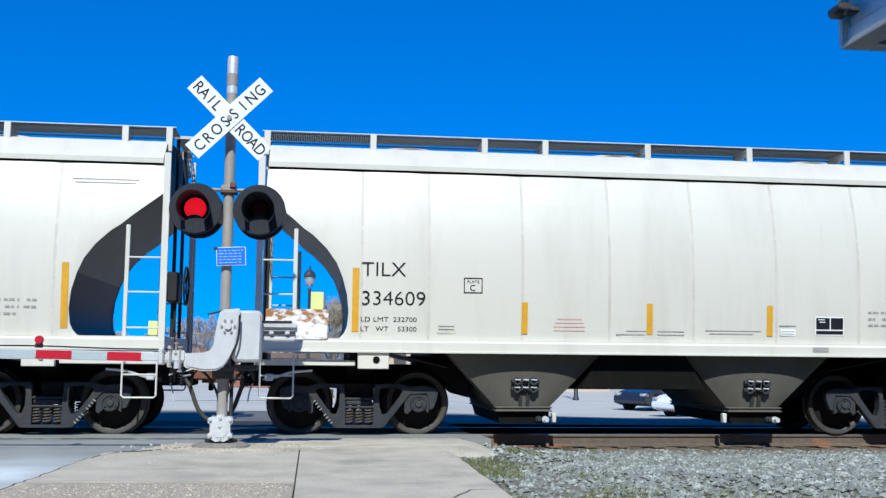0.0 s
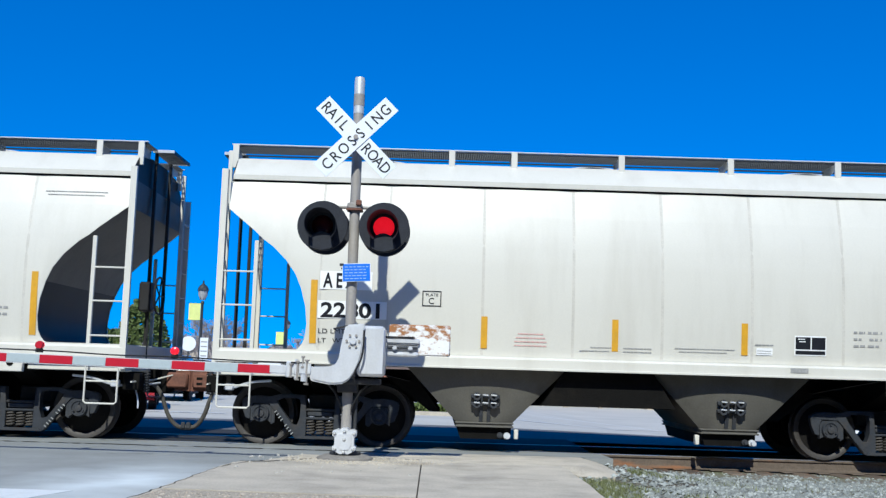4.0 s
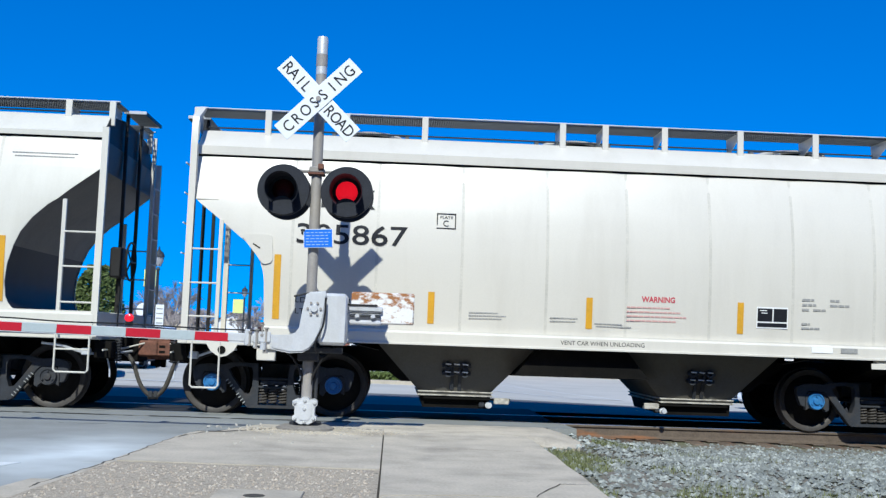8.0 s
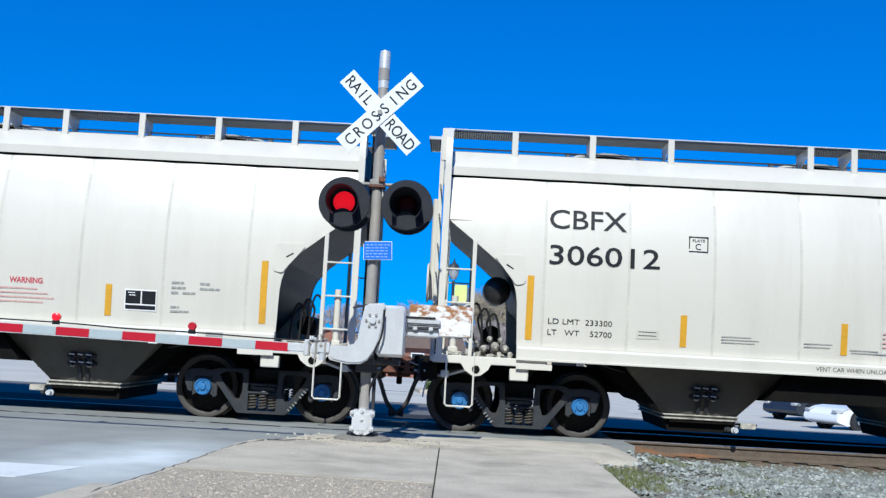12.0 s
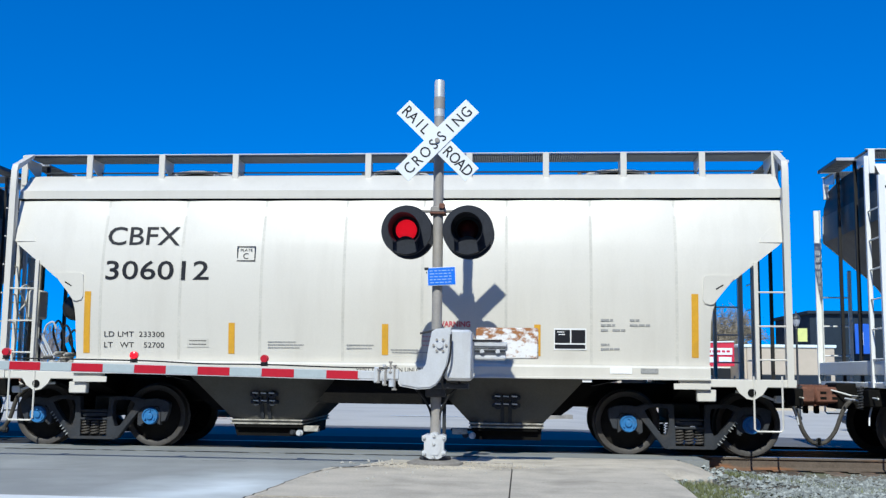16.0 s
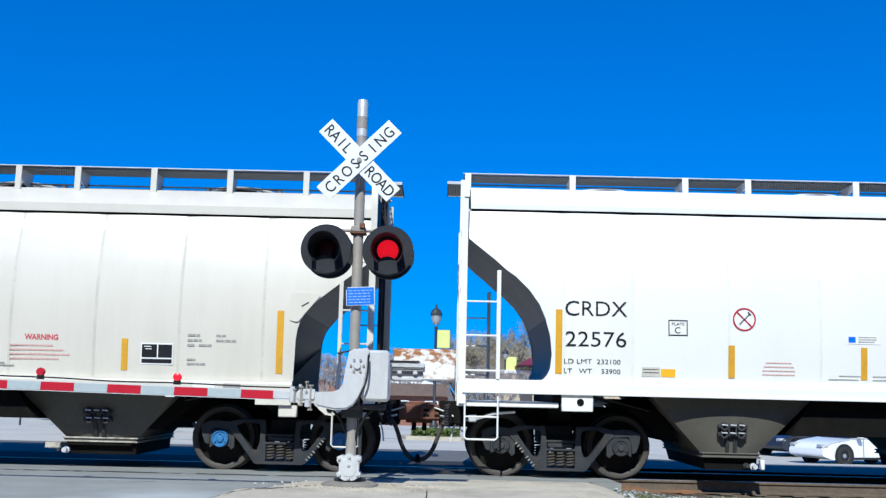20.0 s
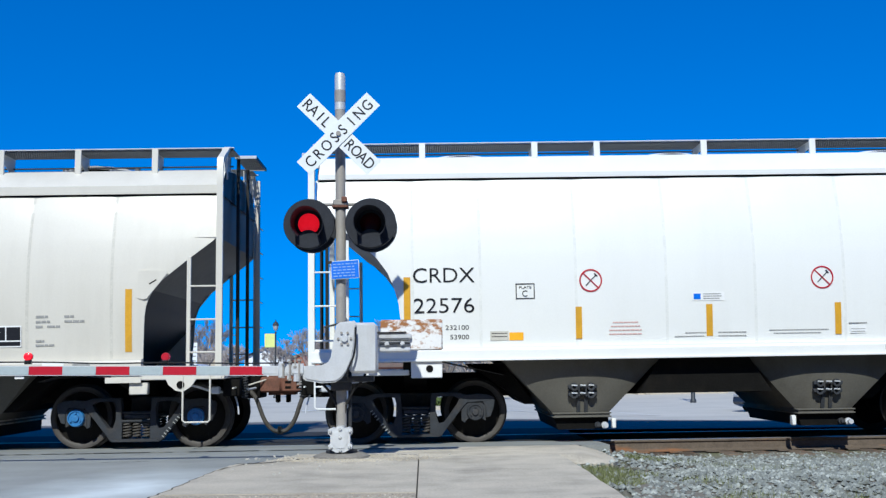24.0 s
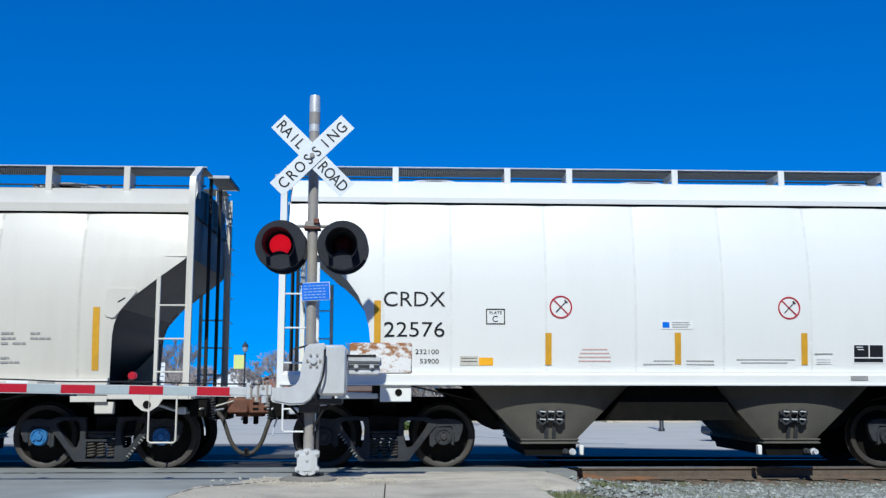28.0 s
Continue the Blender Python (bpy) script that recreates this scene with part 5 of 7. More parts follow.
def flasher(parent, x, z, y, turn):
    """Lamp head: backboard, housing, visor and the lens that turns its lit or dark face outward."""
    head = part("backboard", Shape().lathe([(0.13, 0.0), (0.308, 0.03), (0.314, 0.0), (0.308, -0.02), (0.13, -0.02)], (0, 0, 0), (0, 1, 0), 40, False), SIGNAL_BLACK, parent, "round black backboard", pose(x, y, z, 0, 0, turn))
    part("lamp_housing", Shape().lathe([(0.162, -0.02), (0.162, 0.16), (0.12, 0.20), (0.0, 0.21)], (0, 0, 0), (0, 1, 0), 28, False), SIGNAL_BLACK, head)
    n, rows = 30, []
    for k in range(n + 1):
        a = radians(-52 + 284 * k / n)
        deep = 0.12 + 0.25 * (0.5 + 0.5 * math.sin(a)) ** 0.8
        rows.append([(0.176 * math.cos(a), -0.02, 0.176 * math.sin(a)), (0.186 * math.cos(a), -0.02 - deep / 2, 0.186 * math.sin(a)), (0.196 * math.cos(a), -0.02 - deep, 0.196 * math.sin(a) - 0.02)])
    visor = Shape()
    for r0, r1 in zip(rows, rows[1:]):
        for i in (0, 1):
            q = [Vector(r0[i]), Vector(r0[i + 1]), Vector(r1[i + 1]), Vector(r1[i])]
            inn = [Vector((p.x * 0.965, p.y, p.z * 0.965)) for p in q]
            visor.add(q + inn, [(0, 1, 2, 3), (7, 6, 5, 4), (1, 5, 6, 2), (0, 3, 7, 4)])
    part("visor", visor, SIGNAL_BLACK, head, tidy=False)
    lip = []
    for k in range(24):
        a = 2 * math.pi * k / 24
        px, pz = 0.145 * math.cos(a), -0.225 + 0.145 * math.sin(a)
        r = math.hypot(px, pz)
        lip.append((px, pz) if r < 0.302 else (px * 0.302 / r, pz * 0.302 / r))
    part("hood_lip", Shape().prism(lip, -0.085, -0.02), SIGNAL_BLACK, head)
    lens = part("lens", Shape().lathe([(0.0, 0.045), (0.07, 0.04), (0.115, 0.022), (0.138, 0.002)], (0, 0, 0), (0, 1, 0), 24, False), RED_DEAD, head, "dark red unlit lens face")
    part("lit_lens", Shape().lathe([(0.138, -0.002), (0.115, -0.022), (0.07, -0.04), (0.0, -0.045)], (0, 0, 0), (0, 1, 0), 24, False), RED_LIT, lens, "glowing red lens face")
    return lens


lens_west, lens_east = flasher(signal, -0.378, LZ, -0.12, 0), flasher(signal, 0.378, LZ, -0.12, 0)
back_west, back_east = flasher(signal, -0.378, LZ, 0.30, 180), flasher(signal, 0.378, LZ, 0.30, 180)

# notice
notice = part("notice_plate", Shape().box(0.005, 0.352, -0.115, -0.105, 2.145, 2.37, 0.002), SIGN_WHITE, signal, "small blue notice with white print", pose(0, 0, 0, 0, -3, 0))
part("notice_field", Shape().box(0.012, 0.345, -0.118, -0.1155, 2.152, 2.363), BLUE_SIGN, notice)
words = random.Random(9)
for i in range(5):
    s, a = Shape(), 0.035
    while a < 0.30:
        run = words.uniform(0.025, 0.06)
        s.box(a, min(a + run, 0.325), -0.1195, -0.1185, 2.322 - i * 0.036, 2.332 - i * 0.036)
        a += run + 0.014
    part("print_bar", s, NOTICE_PRINT, notice, tidy=False)
part("notice_bracket", Shape().box(-0.13, 0.1, -0.1, -0.07, 2.30, 2.32).box(-0.15, -0.1, -0.12, -0.07, 2.34, 2.37), TRUCK_IRON, signal)

# gate mechanism, counterweight and arm
mech = part("gate_mechanism", Shape().box(0.12, 0.445, -0.26, 0.18, 1.0, 1.61, 0.035), SILVER, signal, "silver painted gate mechanism case")
part("mechanism_door", Shape().box(0.15, 0.435, -0.275, -0.255, 1.03, 1.585, 0.012), SILVER, mech)
part("door_latch", Shape().box(0.10, 0.13, -0.285, -0.27, 1.58, 1.63, 0.005).tube((0.08, -0.24, 1.62), (-0.18, -0.24, 1.56), 0.012, 6), TRUCK_IRON, mech)
cheek = [(-0.03, 1.585), (0.02, 1.615), (0.19, 1.63), (0.205, 1.60), (0.175, 1.30), (0.15, 1.17), (0.095, 1.04), (0.03, 0.95), (-0.045, 0.905), (-0.20, 0.895), (-0.40, 0.93), (-0.425, 0.955), (-0.43, 1.09), (-0.22, 1.10), (-0.14, 1.13), (-0.095, 1.20), (-0.07, 1.38)]
support = part("arm_support", Shape().prism(cheek, -0.33, -0.30), SILVER, signal, "bent silver arm support casting")
part("support_rib", Shape().prism([(0.0 + x * 0.94, 1.25 + (z - 1.25) * 0.94) for x, z in cheek], -0.345, -0.33), SILVER, support)
part("far_support", Shape().prism(cheek, 0.22, 0.25), SILVER, signal)
for k in range(6):
    a = math.pi * k / 3
    part("hub_bolt", Shape().lathe([(0.016, 0), (0.016, 0.02)], (0.07 + 0.075 * math.cos(a), -0.345, 1.42 + 0.075 * math.sin(a)), (0, -1, 0), 6), MAST_GREY, support)
part("hub", Shape().lathe([(0.045, 0), (0.04, 0.03)], (0.07, -0.345, 1.42), (0, -1, 0), 12), SILVER, support)
part("control_cable", Shape().arc([(0.20, -0.36, 1.55), (0.20, -0.37, 1.38), (0.18, -0.37, 1.22), (0.10, -0.37, 1.02), (0.12, -0.30, 0.90)], 0.012, 6), RUBBER, support)
part("counterweight", Shape().box(0.48, 1.24, 0.02, 0.07, 1.27, 1.65, 0.018), RUSTY_WHITE, signal, "white counterweight plate streaked with rust")
weight_bar = part("weight_bar", Shape().box(0.45, 0.86, -0.04, 0.02, 1.415, 1.475, 0.01).box(0.46, 0.85, -0.05, 0.02, 1.25, 1.31, 0.02).box(0.46, 0.84, -0.02, 0.02, 1.30, 1.42), SILVER, signal, "silver clamp channel on the counterweight")
part("clamp_rod", Shape().tube((0.47, -0.05, 1.36), (0.84, -0.05, 1.36), 0.014, 8).tube((0.47, -0.045, 1.395), (0.84, -0.045, 1.395), 0.008, 6), TRUCK_IRON, weight_bar)
for x in (0.56, 0.75):
    part("clamp_nut", Shape().lathe([(0.03, 0), (0.03, 0.03), (0.018, 0.03), (0.018, 0.05)], (x, -0.045, 1.355), (0, -1, 0), 6), SILVER, weight_bar)
part("clamp_slot", Shape().box(0.44, 0.80, -0.052, -0.035, 1.475, 1.50, 0.004), RUBBER, weight_bar)

arm = part("gate_arm", Shape().box(-8.2, -0.40, -0.012, 0.012, 0.006, 0.022).box(-8.2, -0.40, -0.012, 0.012, 0.106, 0.122).box(-0.62, -0.42, -0.03, 0.03, 0.01, 0.13, 0.01), SILVER, signal, "lowered gate arm striped red and white", pose(0, -0.30, 0.975, 0, 0.9, 0))
part("arm_adapter", Shape().box(-0.92, -0.56, -0.02, 0.02, 0.02, 0.12, 0.01).box(-0.72, -0.66, -0.035, 0.035, -0.02, 0.17, 0.01).tube((-0.6, 0, -0.04), (-0.6, 0, 0.2), 0.02, 8).tube((-0.5, -0.05, 0.02), (-0.5, -0.05, -0.06), 0.035, 8), SILVER, arm, "bolted arm adapter")
for k in range(19):
    x1 = -0.90 - 0.395 * k
    part("arm_stripe", Shape().box(x1 - 0.395, x1, -0.016, 0.016, 0.014, 0.114, 0.003), RED_TAPE if k % 2 == 0 else ARM_WHITE, arm, "red reflective stripe" if k % 2 == 0 else "white reflective stripe")
for x, z0, z1, r in ((-0.47, -0.10, 0.20, 0.016), (-0.52, 0.10, 0.24, 0.012), (-0.58, -0.05, 0.18, 0.014), (-0.66, -0.02, 0.15, 0.012)):
    part("clamp_bolt", Shape().tube((x, -0.035, z0), (x, -0.035, z1), r, 8).lathe([(r * 2, 0), (r * 2, 0.02)], (x, -0.035, z1 - 0.02), (0, 0, 1), 6).lathe([(r * 2, 0), (r * 2, 0.02)], (x, -0.035, z0), (0, 0, 1), 6), MAST_GREY, arm)
part("shear_plate", Shape().box(-0.56, -0.42, -0.045, -0.028, 0.03, 0.15, 0.01), SILVER, arm)
part("arm_cable", Shape().arc([(-0.5, -0.02, 0.16), (-1.2, -0.02, 0.152), (-2.05, -0.02, 0.16), (-2.8, -0.02, 0.15), (-3.6, -0.02, 0.165), (-5.2, -0.02, 0.155)], 0.009, 6), RUBBER, arm)
ARM_LENSES = []
for x in (-2.06, -3.68, -5.3):
    lamp = part("arm_lamp", Shape().lathe([(0.035, -0.05), (0.045, -0.02), (0.03, 0.0)], (0, 0, 0), (0, 0, 1), 12).box(-0.04, 0.04, -0.02, 0.02, -0.06, -0.045), RUBBER, arm, at=(x, 0, 0.2))
    glass = part("lens", Shape().lathe([(0.046, 0.035), (0.05, 0.0)], (0, 0, 0.03), (0, 1, 0), 14), RED_TAPE, lamp, "dull red lens face")
    part("lit_lens", Shape().lathe([(0.05, -0.001), (0.046, -0.035), (0.03, -0.045)], (0, 0, 0.03), (0, 1, 0), 14), RED_LIT, glass, "glowing red lens face")
    ARM_LENSES.append(glass)


# ---- ground, track and crossing ----
def slab(name, pts, z0, z1, mat, label="", kind="structure", parent=None):
    ob = part(name, Shape().prism(pts, z0, z1, "z"), mat, parent, label)
    return tagged(ob, kind=kind) if parent is None else ob


ground = Shape().add([(-1500, -400, -0.26), (1500, -400, -0.26), (1500, 18.4, -0.26), (-1500, 18.4, -0.26), (-1500, 18.4, -1.1), (1500, 18.4, -1.1), (1500, 2500, -1.1), (-1500, 2500, -1.1)], [(0, 1, 2, 3), (3, 2, 5, 4), (4, 5, 6, 7)])
tagged(part("ground", ground, DIRT, None, "bare grey-brown ground"), kind="structure")
CURB = [(-2.80, -5.4), (-2.75, 4.0), (-2.64, 7.2), (-2.53, 8.2), (-2.47, 9.2), (-2.42, 10.3), (-2.36, 11.6), (-2.25, 12.3)]
road_near = slab("road", [(-14, -6), (-2.75, -6), (-2.70, 7.0), (-2.52, 8.6), (-2.42, 10.6), (-2.30, 12.32), (-1.86, 12.62), (-1.80, 13.12), (-0.70, 13.15), (-0.62, 14.28), (-14, 14.28)], -0.2, 0.0, ASPHALT, "pale worn road asphalt up to the crossing")
# the apron dips from the pavement to the rail and rounds off into the gravel
rim = [(-0.67, 13.15), (-0.15, 13.10), (-0.13, 12.44), (0.6, 12.46), (1.50, 12.43), (1.74, 12.22), (1.98, 12.10), (2.16, 12.18), (2.27, 12.45), (2.31, 12.95), (2.30, 13.6), (2.26, 14.28), (-0.59, 14.28)]
inner = [(-0.66, 13.16), (-0.145, 13.11), (-0.125, 12.45), (0.6, 12.47), (1.46, 12.46), (1.62, 12.42), (1.76, 12.44), (1.86, 12.54), (1.93, 12.75), (1.98, 13.1), (2.02, 13.65), (2.03, 14.27), (-0.58, 14.27)]
n = len(rim)
top = [(x, y, 0.05 - 0.038 * min(1.0, (y - 12.4) / 1.0)) for x, y in inner]
lip = [(x, y, -0.045 if x > 1.6 else z - 0.004) for (x, y), (_, _, z) in zip(rim, top)]
tagged(part("apron", Shape().add(top + lip + [(x, y, -0.2) for x, y in rim], [tuple(range(n))] + [(a + k, a + (k + 1) % n, a + n + (k + 1) % n, a + n + k) for a in (0, n) for k in range(n)]), CONCRETE, None, "worn concrete apron between pavement and rail"), kind="structure")
slab("crossing_panel", [(-14, 14.31), (2.5, 14.31), (2.45, 15.0), (2.40, 15.19), (-14, 15.19)], -0.2, 0.004, ASPHALT, "worn asphalt strip along the rail")
# dark panels, with the shade under the train in their colour
slab("crossing_panel", [(-14, 15.36), (2.35, 15.36), (2.35, 16.64), (-14, 16.64)], -0.2, 0.0, SHADED_PANEL, "crossing surface between the rails")
slab("crossing_panel", [(-14, 16.81), (2.35, 16.81), (2.35, 18.3), (-14, 18.3)], -0.2, 0.0, SHADED_PANEL, "crossing surface beyond the rails")


def far_z(x, y):
    """Height of the ground beyond the track: level on the street, falling away into the lot."""
    side = min(1.0, max(0.0, (x - 1.0) / 6.0)) * float(np.interp(y, [19, 22, 37], [0.04, 0.12, 1.0]))
    return -0.03 - 0.92 * max(side, float(np.interp(y, [42, 58], [0.0, 1.0])))


def far_ground(xs, ys, shape):
    for x0, x1 in zip(xs, xs[1:]):
        for y0, y1 in zip(ys, ys[1:]):
            shape.add([(x, y, far_z(x, y)) for x, y in ((x0, y0), (x1, y0), (x1, y1), (x0, y1))], [(0, 1, 2, 3)])
    return shape


FAR_X = [-60, -30, -14, -4] + list(range(-1, 11)) + [16, 30, 60, 90]
far_road = tagged(part("road", far_ground(FAR_X, [22.4, 25, 28, 31, 34, 37, 45, 60, 90, 160], Shape()), LOT, None, "bleached street and lot beyond the track"), kind="structure")
# this strip paints the train's cast shadow up to its far edge
tagged(part("road", far_ground(FAR_X, [18.32, 19, 20.5, 22.4], Shape()), SHADED_ASPHALT, None, "asphalt strip beside the far rail, coloured dark for the train's shadow"), kind="structure")
for x0, x1, y0, y1, turn in ((-3.6, 0.4, 27.6, 27.9, 0), (2.0, 5.4, 27.6, 27.85, 0), (4.2, 9.0, 40.0, 40.2, 0), (-9.0, -5.0, 24.6, 24.8, 0)):
    part("lane_paint", Shape().add([(x, y, far_z(x, y) + 0.012) for x, y in ((x0, y0), (x1, y0), (x1, y1), (x0, y1))], [(0, 1, 2, 3)]), ROAD_PAINT, far_road)

# pavement slabs, each with its own edges
walk_slabs = [
    ([(-2.56, -5.4), (-0.124, -5.4), (-0.13, 8.93), (-1.3, 8.99), (-2.36, 9.05), (-2.42, 8.2), (-2.5, 7.2)], PEBBLE, 0.046),
    ([(-2.36, 9.08), (-1.3, 9.02), (-0.13, 8.96), (-0.142, 13.06), (-1.15, 12.98), (-1.62, 13.02), (-1.80, 12.62), (-1.98, 11.95), (-2.26, 11.72)], CONCRETE, 0.05),
    ([(-0.11, -5.4), (1.30, -5.4), (1.46, 6.7), (1.56, 7.65), (1.0, 7.58), (0.55, 7.62), (-0.11, 7.5)], CONCRETE, 0.05),
    ([(-0.112, 7.52), (0.55, 7.64), (1.0, 7.6), (1.565, 7.67), (1.57, 8.36), (1.585, 8.9), (1.57, 9.6), (1.59, 10.4), (1.57, 11.3), (1.58, 11.9), (1.54, 12.40), (0.6, 12.425), (-0.125, 12.405)], CONCRETE, 0.052),
]
pave = tagged(slab("pavement", [(-2.45, -5.4), (1.28, -5.4), (1.54, 8.0), (1.54, 11.5), (1.5, 12.42), (-0.16, 12.44), (-0.2, 13.0), (-1.7, 13.0), (-2.3, 11.6), (-2.4, 8.2)], -0.2, 0.030, CRACK, "cracked concrete pavement at the foot of the signal"), kind="structure")
for pts, mat, z in walk_slabs:
    part("slab", Shape().prism(pts, -0.1, z, "z"), mat, pave, "exposed pebble slab" if mat is PEBBLE else "")
# kerb and gutter along the road edge
for (a, b) in zip(CURB, CURB[1:]):
    (x0, y0), (x1, y1) = a, b
    part("kerb_stone", Shape().prism([(x0 - 0.02, y0 + 0.01), (x1 - 0.02, y1 - 0.01), (x1 + 0.10, y1 - 0.01), (x0 + 0.10, y0 + 0.01)], -0.1, 0.016, "z"), CONCRETE, pave)
    part("gutter", Shape().prism([(x0 - 0.32 + 0.02 * (y0 - 4), y0 + 0.005), (x1 - 0.32 + 0.02 * (y1 - 4), y1 - 0.005), (x1 - 0.02, y1 - 0.005), (x0 - 0.02, y0 + 0.005)], -0.1, 0.004, "z"), CONCRETE if y1 < 9 else ASPHALT, pave)
part("pull_box_cover", Shape().box(-1.24, -0.64, 6.75, 7.58, 0.04, 0.058, 0.006), CONCRETE, pave, "concrete utility cover")
part("cover_hole", Shape().lathe([(0.075, 0), (0.075, 0.004)], (-0.96, 7.30, 0.0565), (0, 0, 1), 10), CRACK, pave)

FASCIA_CHIP = material("pale_chips", (0.40, 0.385, 0.35), 0.9, vary=0.2, scale=9)
# crumbling patch round the footing and the crack that runs to it
rng = random.Random(5)
crumbs = Shape()
for _ in range(700):
    a, r = rng.uniform(0, 6.28), 0.30 + 0.6 * rng.random() ** 1.5
    x, y, q = MX + 0.22 + 1.1 * r * math.cos(a), MY - 0.22 + 0.5 * r * math.sin(a), rng.uniform(0.01, 0.026)
    if y > 13.0:
        continue
    crumbs.lathe([(q, -0.01), (q * 0.8, q * 0.45), (0.0, q * 0.6)], (x, y, 0.05), (rng.uniform(-0.3, 0.3), rng.uniform(-0.3, 0.3), 1), 5)
bits = Shape()
for _ in range(70):
    x, y, q = rng.gauss(MX - 0.5, 0.75), rng.uniform(10.6, 13.0), rng.uniform(0.006, 0.022)
    if -2.2 < x < 0.4:
        bits.lathe([(q, -0.01), (q * 0.7, q * 0.5), (0.0, q * 0.7)], (x, y, 0.052), (rng.uniform(-0.4, 0.4), rng.uniform(-0.4, 0.4), 1), 5)
tagged(part("white_chips", bits, FASCIA_CHIP, None, "pale chips of concrete scattered on the pavement", tidy=False), category="rubble", kind="stuff")
tagged(part("concrete_crumbs", crumbs, CONCRETE, None, "broken concrete crumbs round the signal footing", tidy=False), category="rubble", kind="stuff")


def crack(pts, width, z):
    s = Shape()
    r = random.Random(len(pts))
    out = []
    for (x0, y0), (x1, y1) in zip(pts, pts[1:]):
        n = max(2, int(math.hypot(x1 - x0, y1 - y0) / 0.12))
        out += [(x0 + (x1 - x0) * k / n + r.uniform(-0.02, 0.02), y0 + (y1 - y0) * k / n + r.uniform(-0.025, 0.025)) for k in range(n)]
    out.append(pts[-1])
    for (x0, y0), (x1, y1) in zip(out, out[1:]):
        d = Vector((x1 - x0, y1 - y0)).normalized().orthogonal() * width * r.uniform(0.4, 1.2) / 2
        s.add([(x0 + d.x, y0 + d.y, z), (x0 - d.x, y0 - d.y, z), (x1 - d.x, y1 - d.y, z), (x1 + d.x, y1 + d.y, z)], [(0, 1, 2, 3)])
    return s


part("crack", crack([(-2.52, 7.4), (-2.44, 8.4), (-2.37, 9.3), (-2.34, 10.3), (-2.27, 11.3), (-2.1, 11.8)], 0.018, 0.0545), CRACK, pave, tidy=False)
part("crack", crack([(-2.2, 11.85), (-1.9, 11.9), (-1.62, 12.25), (-1.35, 12.5)], 0.05, 0.0545), CRACK, pave, tidy=False)
part("crack", crack([(-1.9, 12.35), (-1.55, 12.42), (-1.3, 12.6), (-0.8, 12.75), (-0.16, 12.7)], 0.03, 0.0545), CRACK, pave, tidy=False)
part("crack", crack([(1.56, 8.38), (1.32, 8.34), (1.16, 8.05), (1.02, 7.62)], 0.012, 0.0565), CRACK, pave, tidy=False)
part("crack", crack([(0.2, 10.6), (0.7, 10.75), (1.3, 10.65)], 0.01, 0.0565), CRACK, pave, tidy=False)
part("road_joint", crack([(-14, 14.295), (2.1, 14.295)], 0.06, 0.0085), CRACK, road_near, tidy=False)
part("road_crack", crack([(-6.2, 11.3), (-5.2, 11.45)], 0.02, 0.004), CRACK, road_near, tidy=False)
part("road_crack", crack([(-4.1, 12.9), (-3.5, 12.95)], 0.02, 0.004), CRACK, road_near, tidy=False)
slab("stop_line", [(-12.5, 8.3), (-3.42, 8.30), (-3.16, 9.1), (-12.5, 9.16)], 0.0, 0.004, ROAD_PAINT, "worn white stop line on the road")

# rails and ties
for y in (15.245, 16.755):
    prof = [(y - 0.075, -0.18), (y + 0.075, -0.18), (y + 0.075, -0.165), (y + 0.012, -0.14), (y + 0.012, -0.045), (y + 0.036, -0.035), (y + 0.036, -0.008), (y - 0.036, -0.008), (y - 0.036, -0.035), (y - 0.012, -0.045), (y - 0.012, -0.14), (y - 0.075, -0.165)]
    rail = tagged(part("rail", Shape().prism(prof, -70, 90, "x"), RAIL_STEEL, None, "rusty steel rail with polished head"), kind="structure")
    part("rail_head", Shape().prism([(y - 0.036, -0.010), (y + 0.036, -0.010), (y + 0.034, -0.002), (y + 0.026, 0.0), (y - 0.026, 0.0), (y - 0.034, -0.002)], -70, 90, "x"), RAIL_HEAD, rail)
bed = tagged(slab("track_bed", [(2.25, 14.3), (2.25, 13.4), (90, 13.1), (90, 18.8), (2.42, 18.6)], -0.24, -0.205, DIRT, "dirty ballast bed under the ties"), kind="structure")
TIES = [Shape().box(-0.115, 0.115, -1.32 + j, 1.30 + j, -0.19, -0.012, 0.012).data("tie", TIE_WOOD) for j in (0.0, 0.06, -0.05)]
for k in range(75):
    part("tie", TIES[(k * 7) % 3], None, bed, at=pose(2.75 + 0.52 * k + rng.uniform(-0.04, 0.04), 16.0 + rng.uniform(-0.05, 0.05), -0.175, 0, 0, rng.uniform(-1.5, 1.5)))
for k in range(40):
    a = 2.6 + 0.52 * k + rng.uniform(-0.04, 0.04)
    part("tie_plate", Shape().box(a - 0.09, a + 0.09, 15.245 - 0.19, 15.245 + 0.19, -0.192, -0.172, 0.006), RAIL_STEEL, bed, "rusty tie plate under the rail")

# loose ballast, as real stones
stones = Shape()
FORM = []
for j in range(12):
    r = random.Random(j)
    pts = [Vector((math.cos(a) * r.uniform(0.7, 1.1), math.sin(a) * r.uniform(0.7, 1.1), r.uniform(-0.25, 0.2))) for a in (k * 1.2566 + r.uniform(-0.2, 0.2) for k in range(5))]
    FORM.append(pts + [Vector((r.uniform(-0.3, 0.3), r.uniform(-0.3, 0.3), r.uniform(0.6, 0.95))), Vector((0, 0, -0.6))])


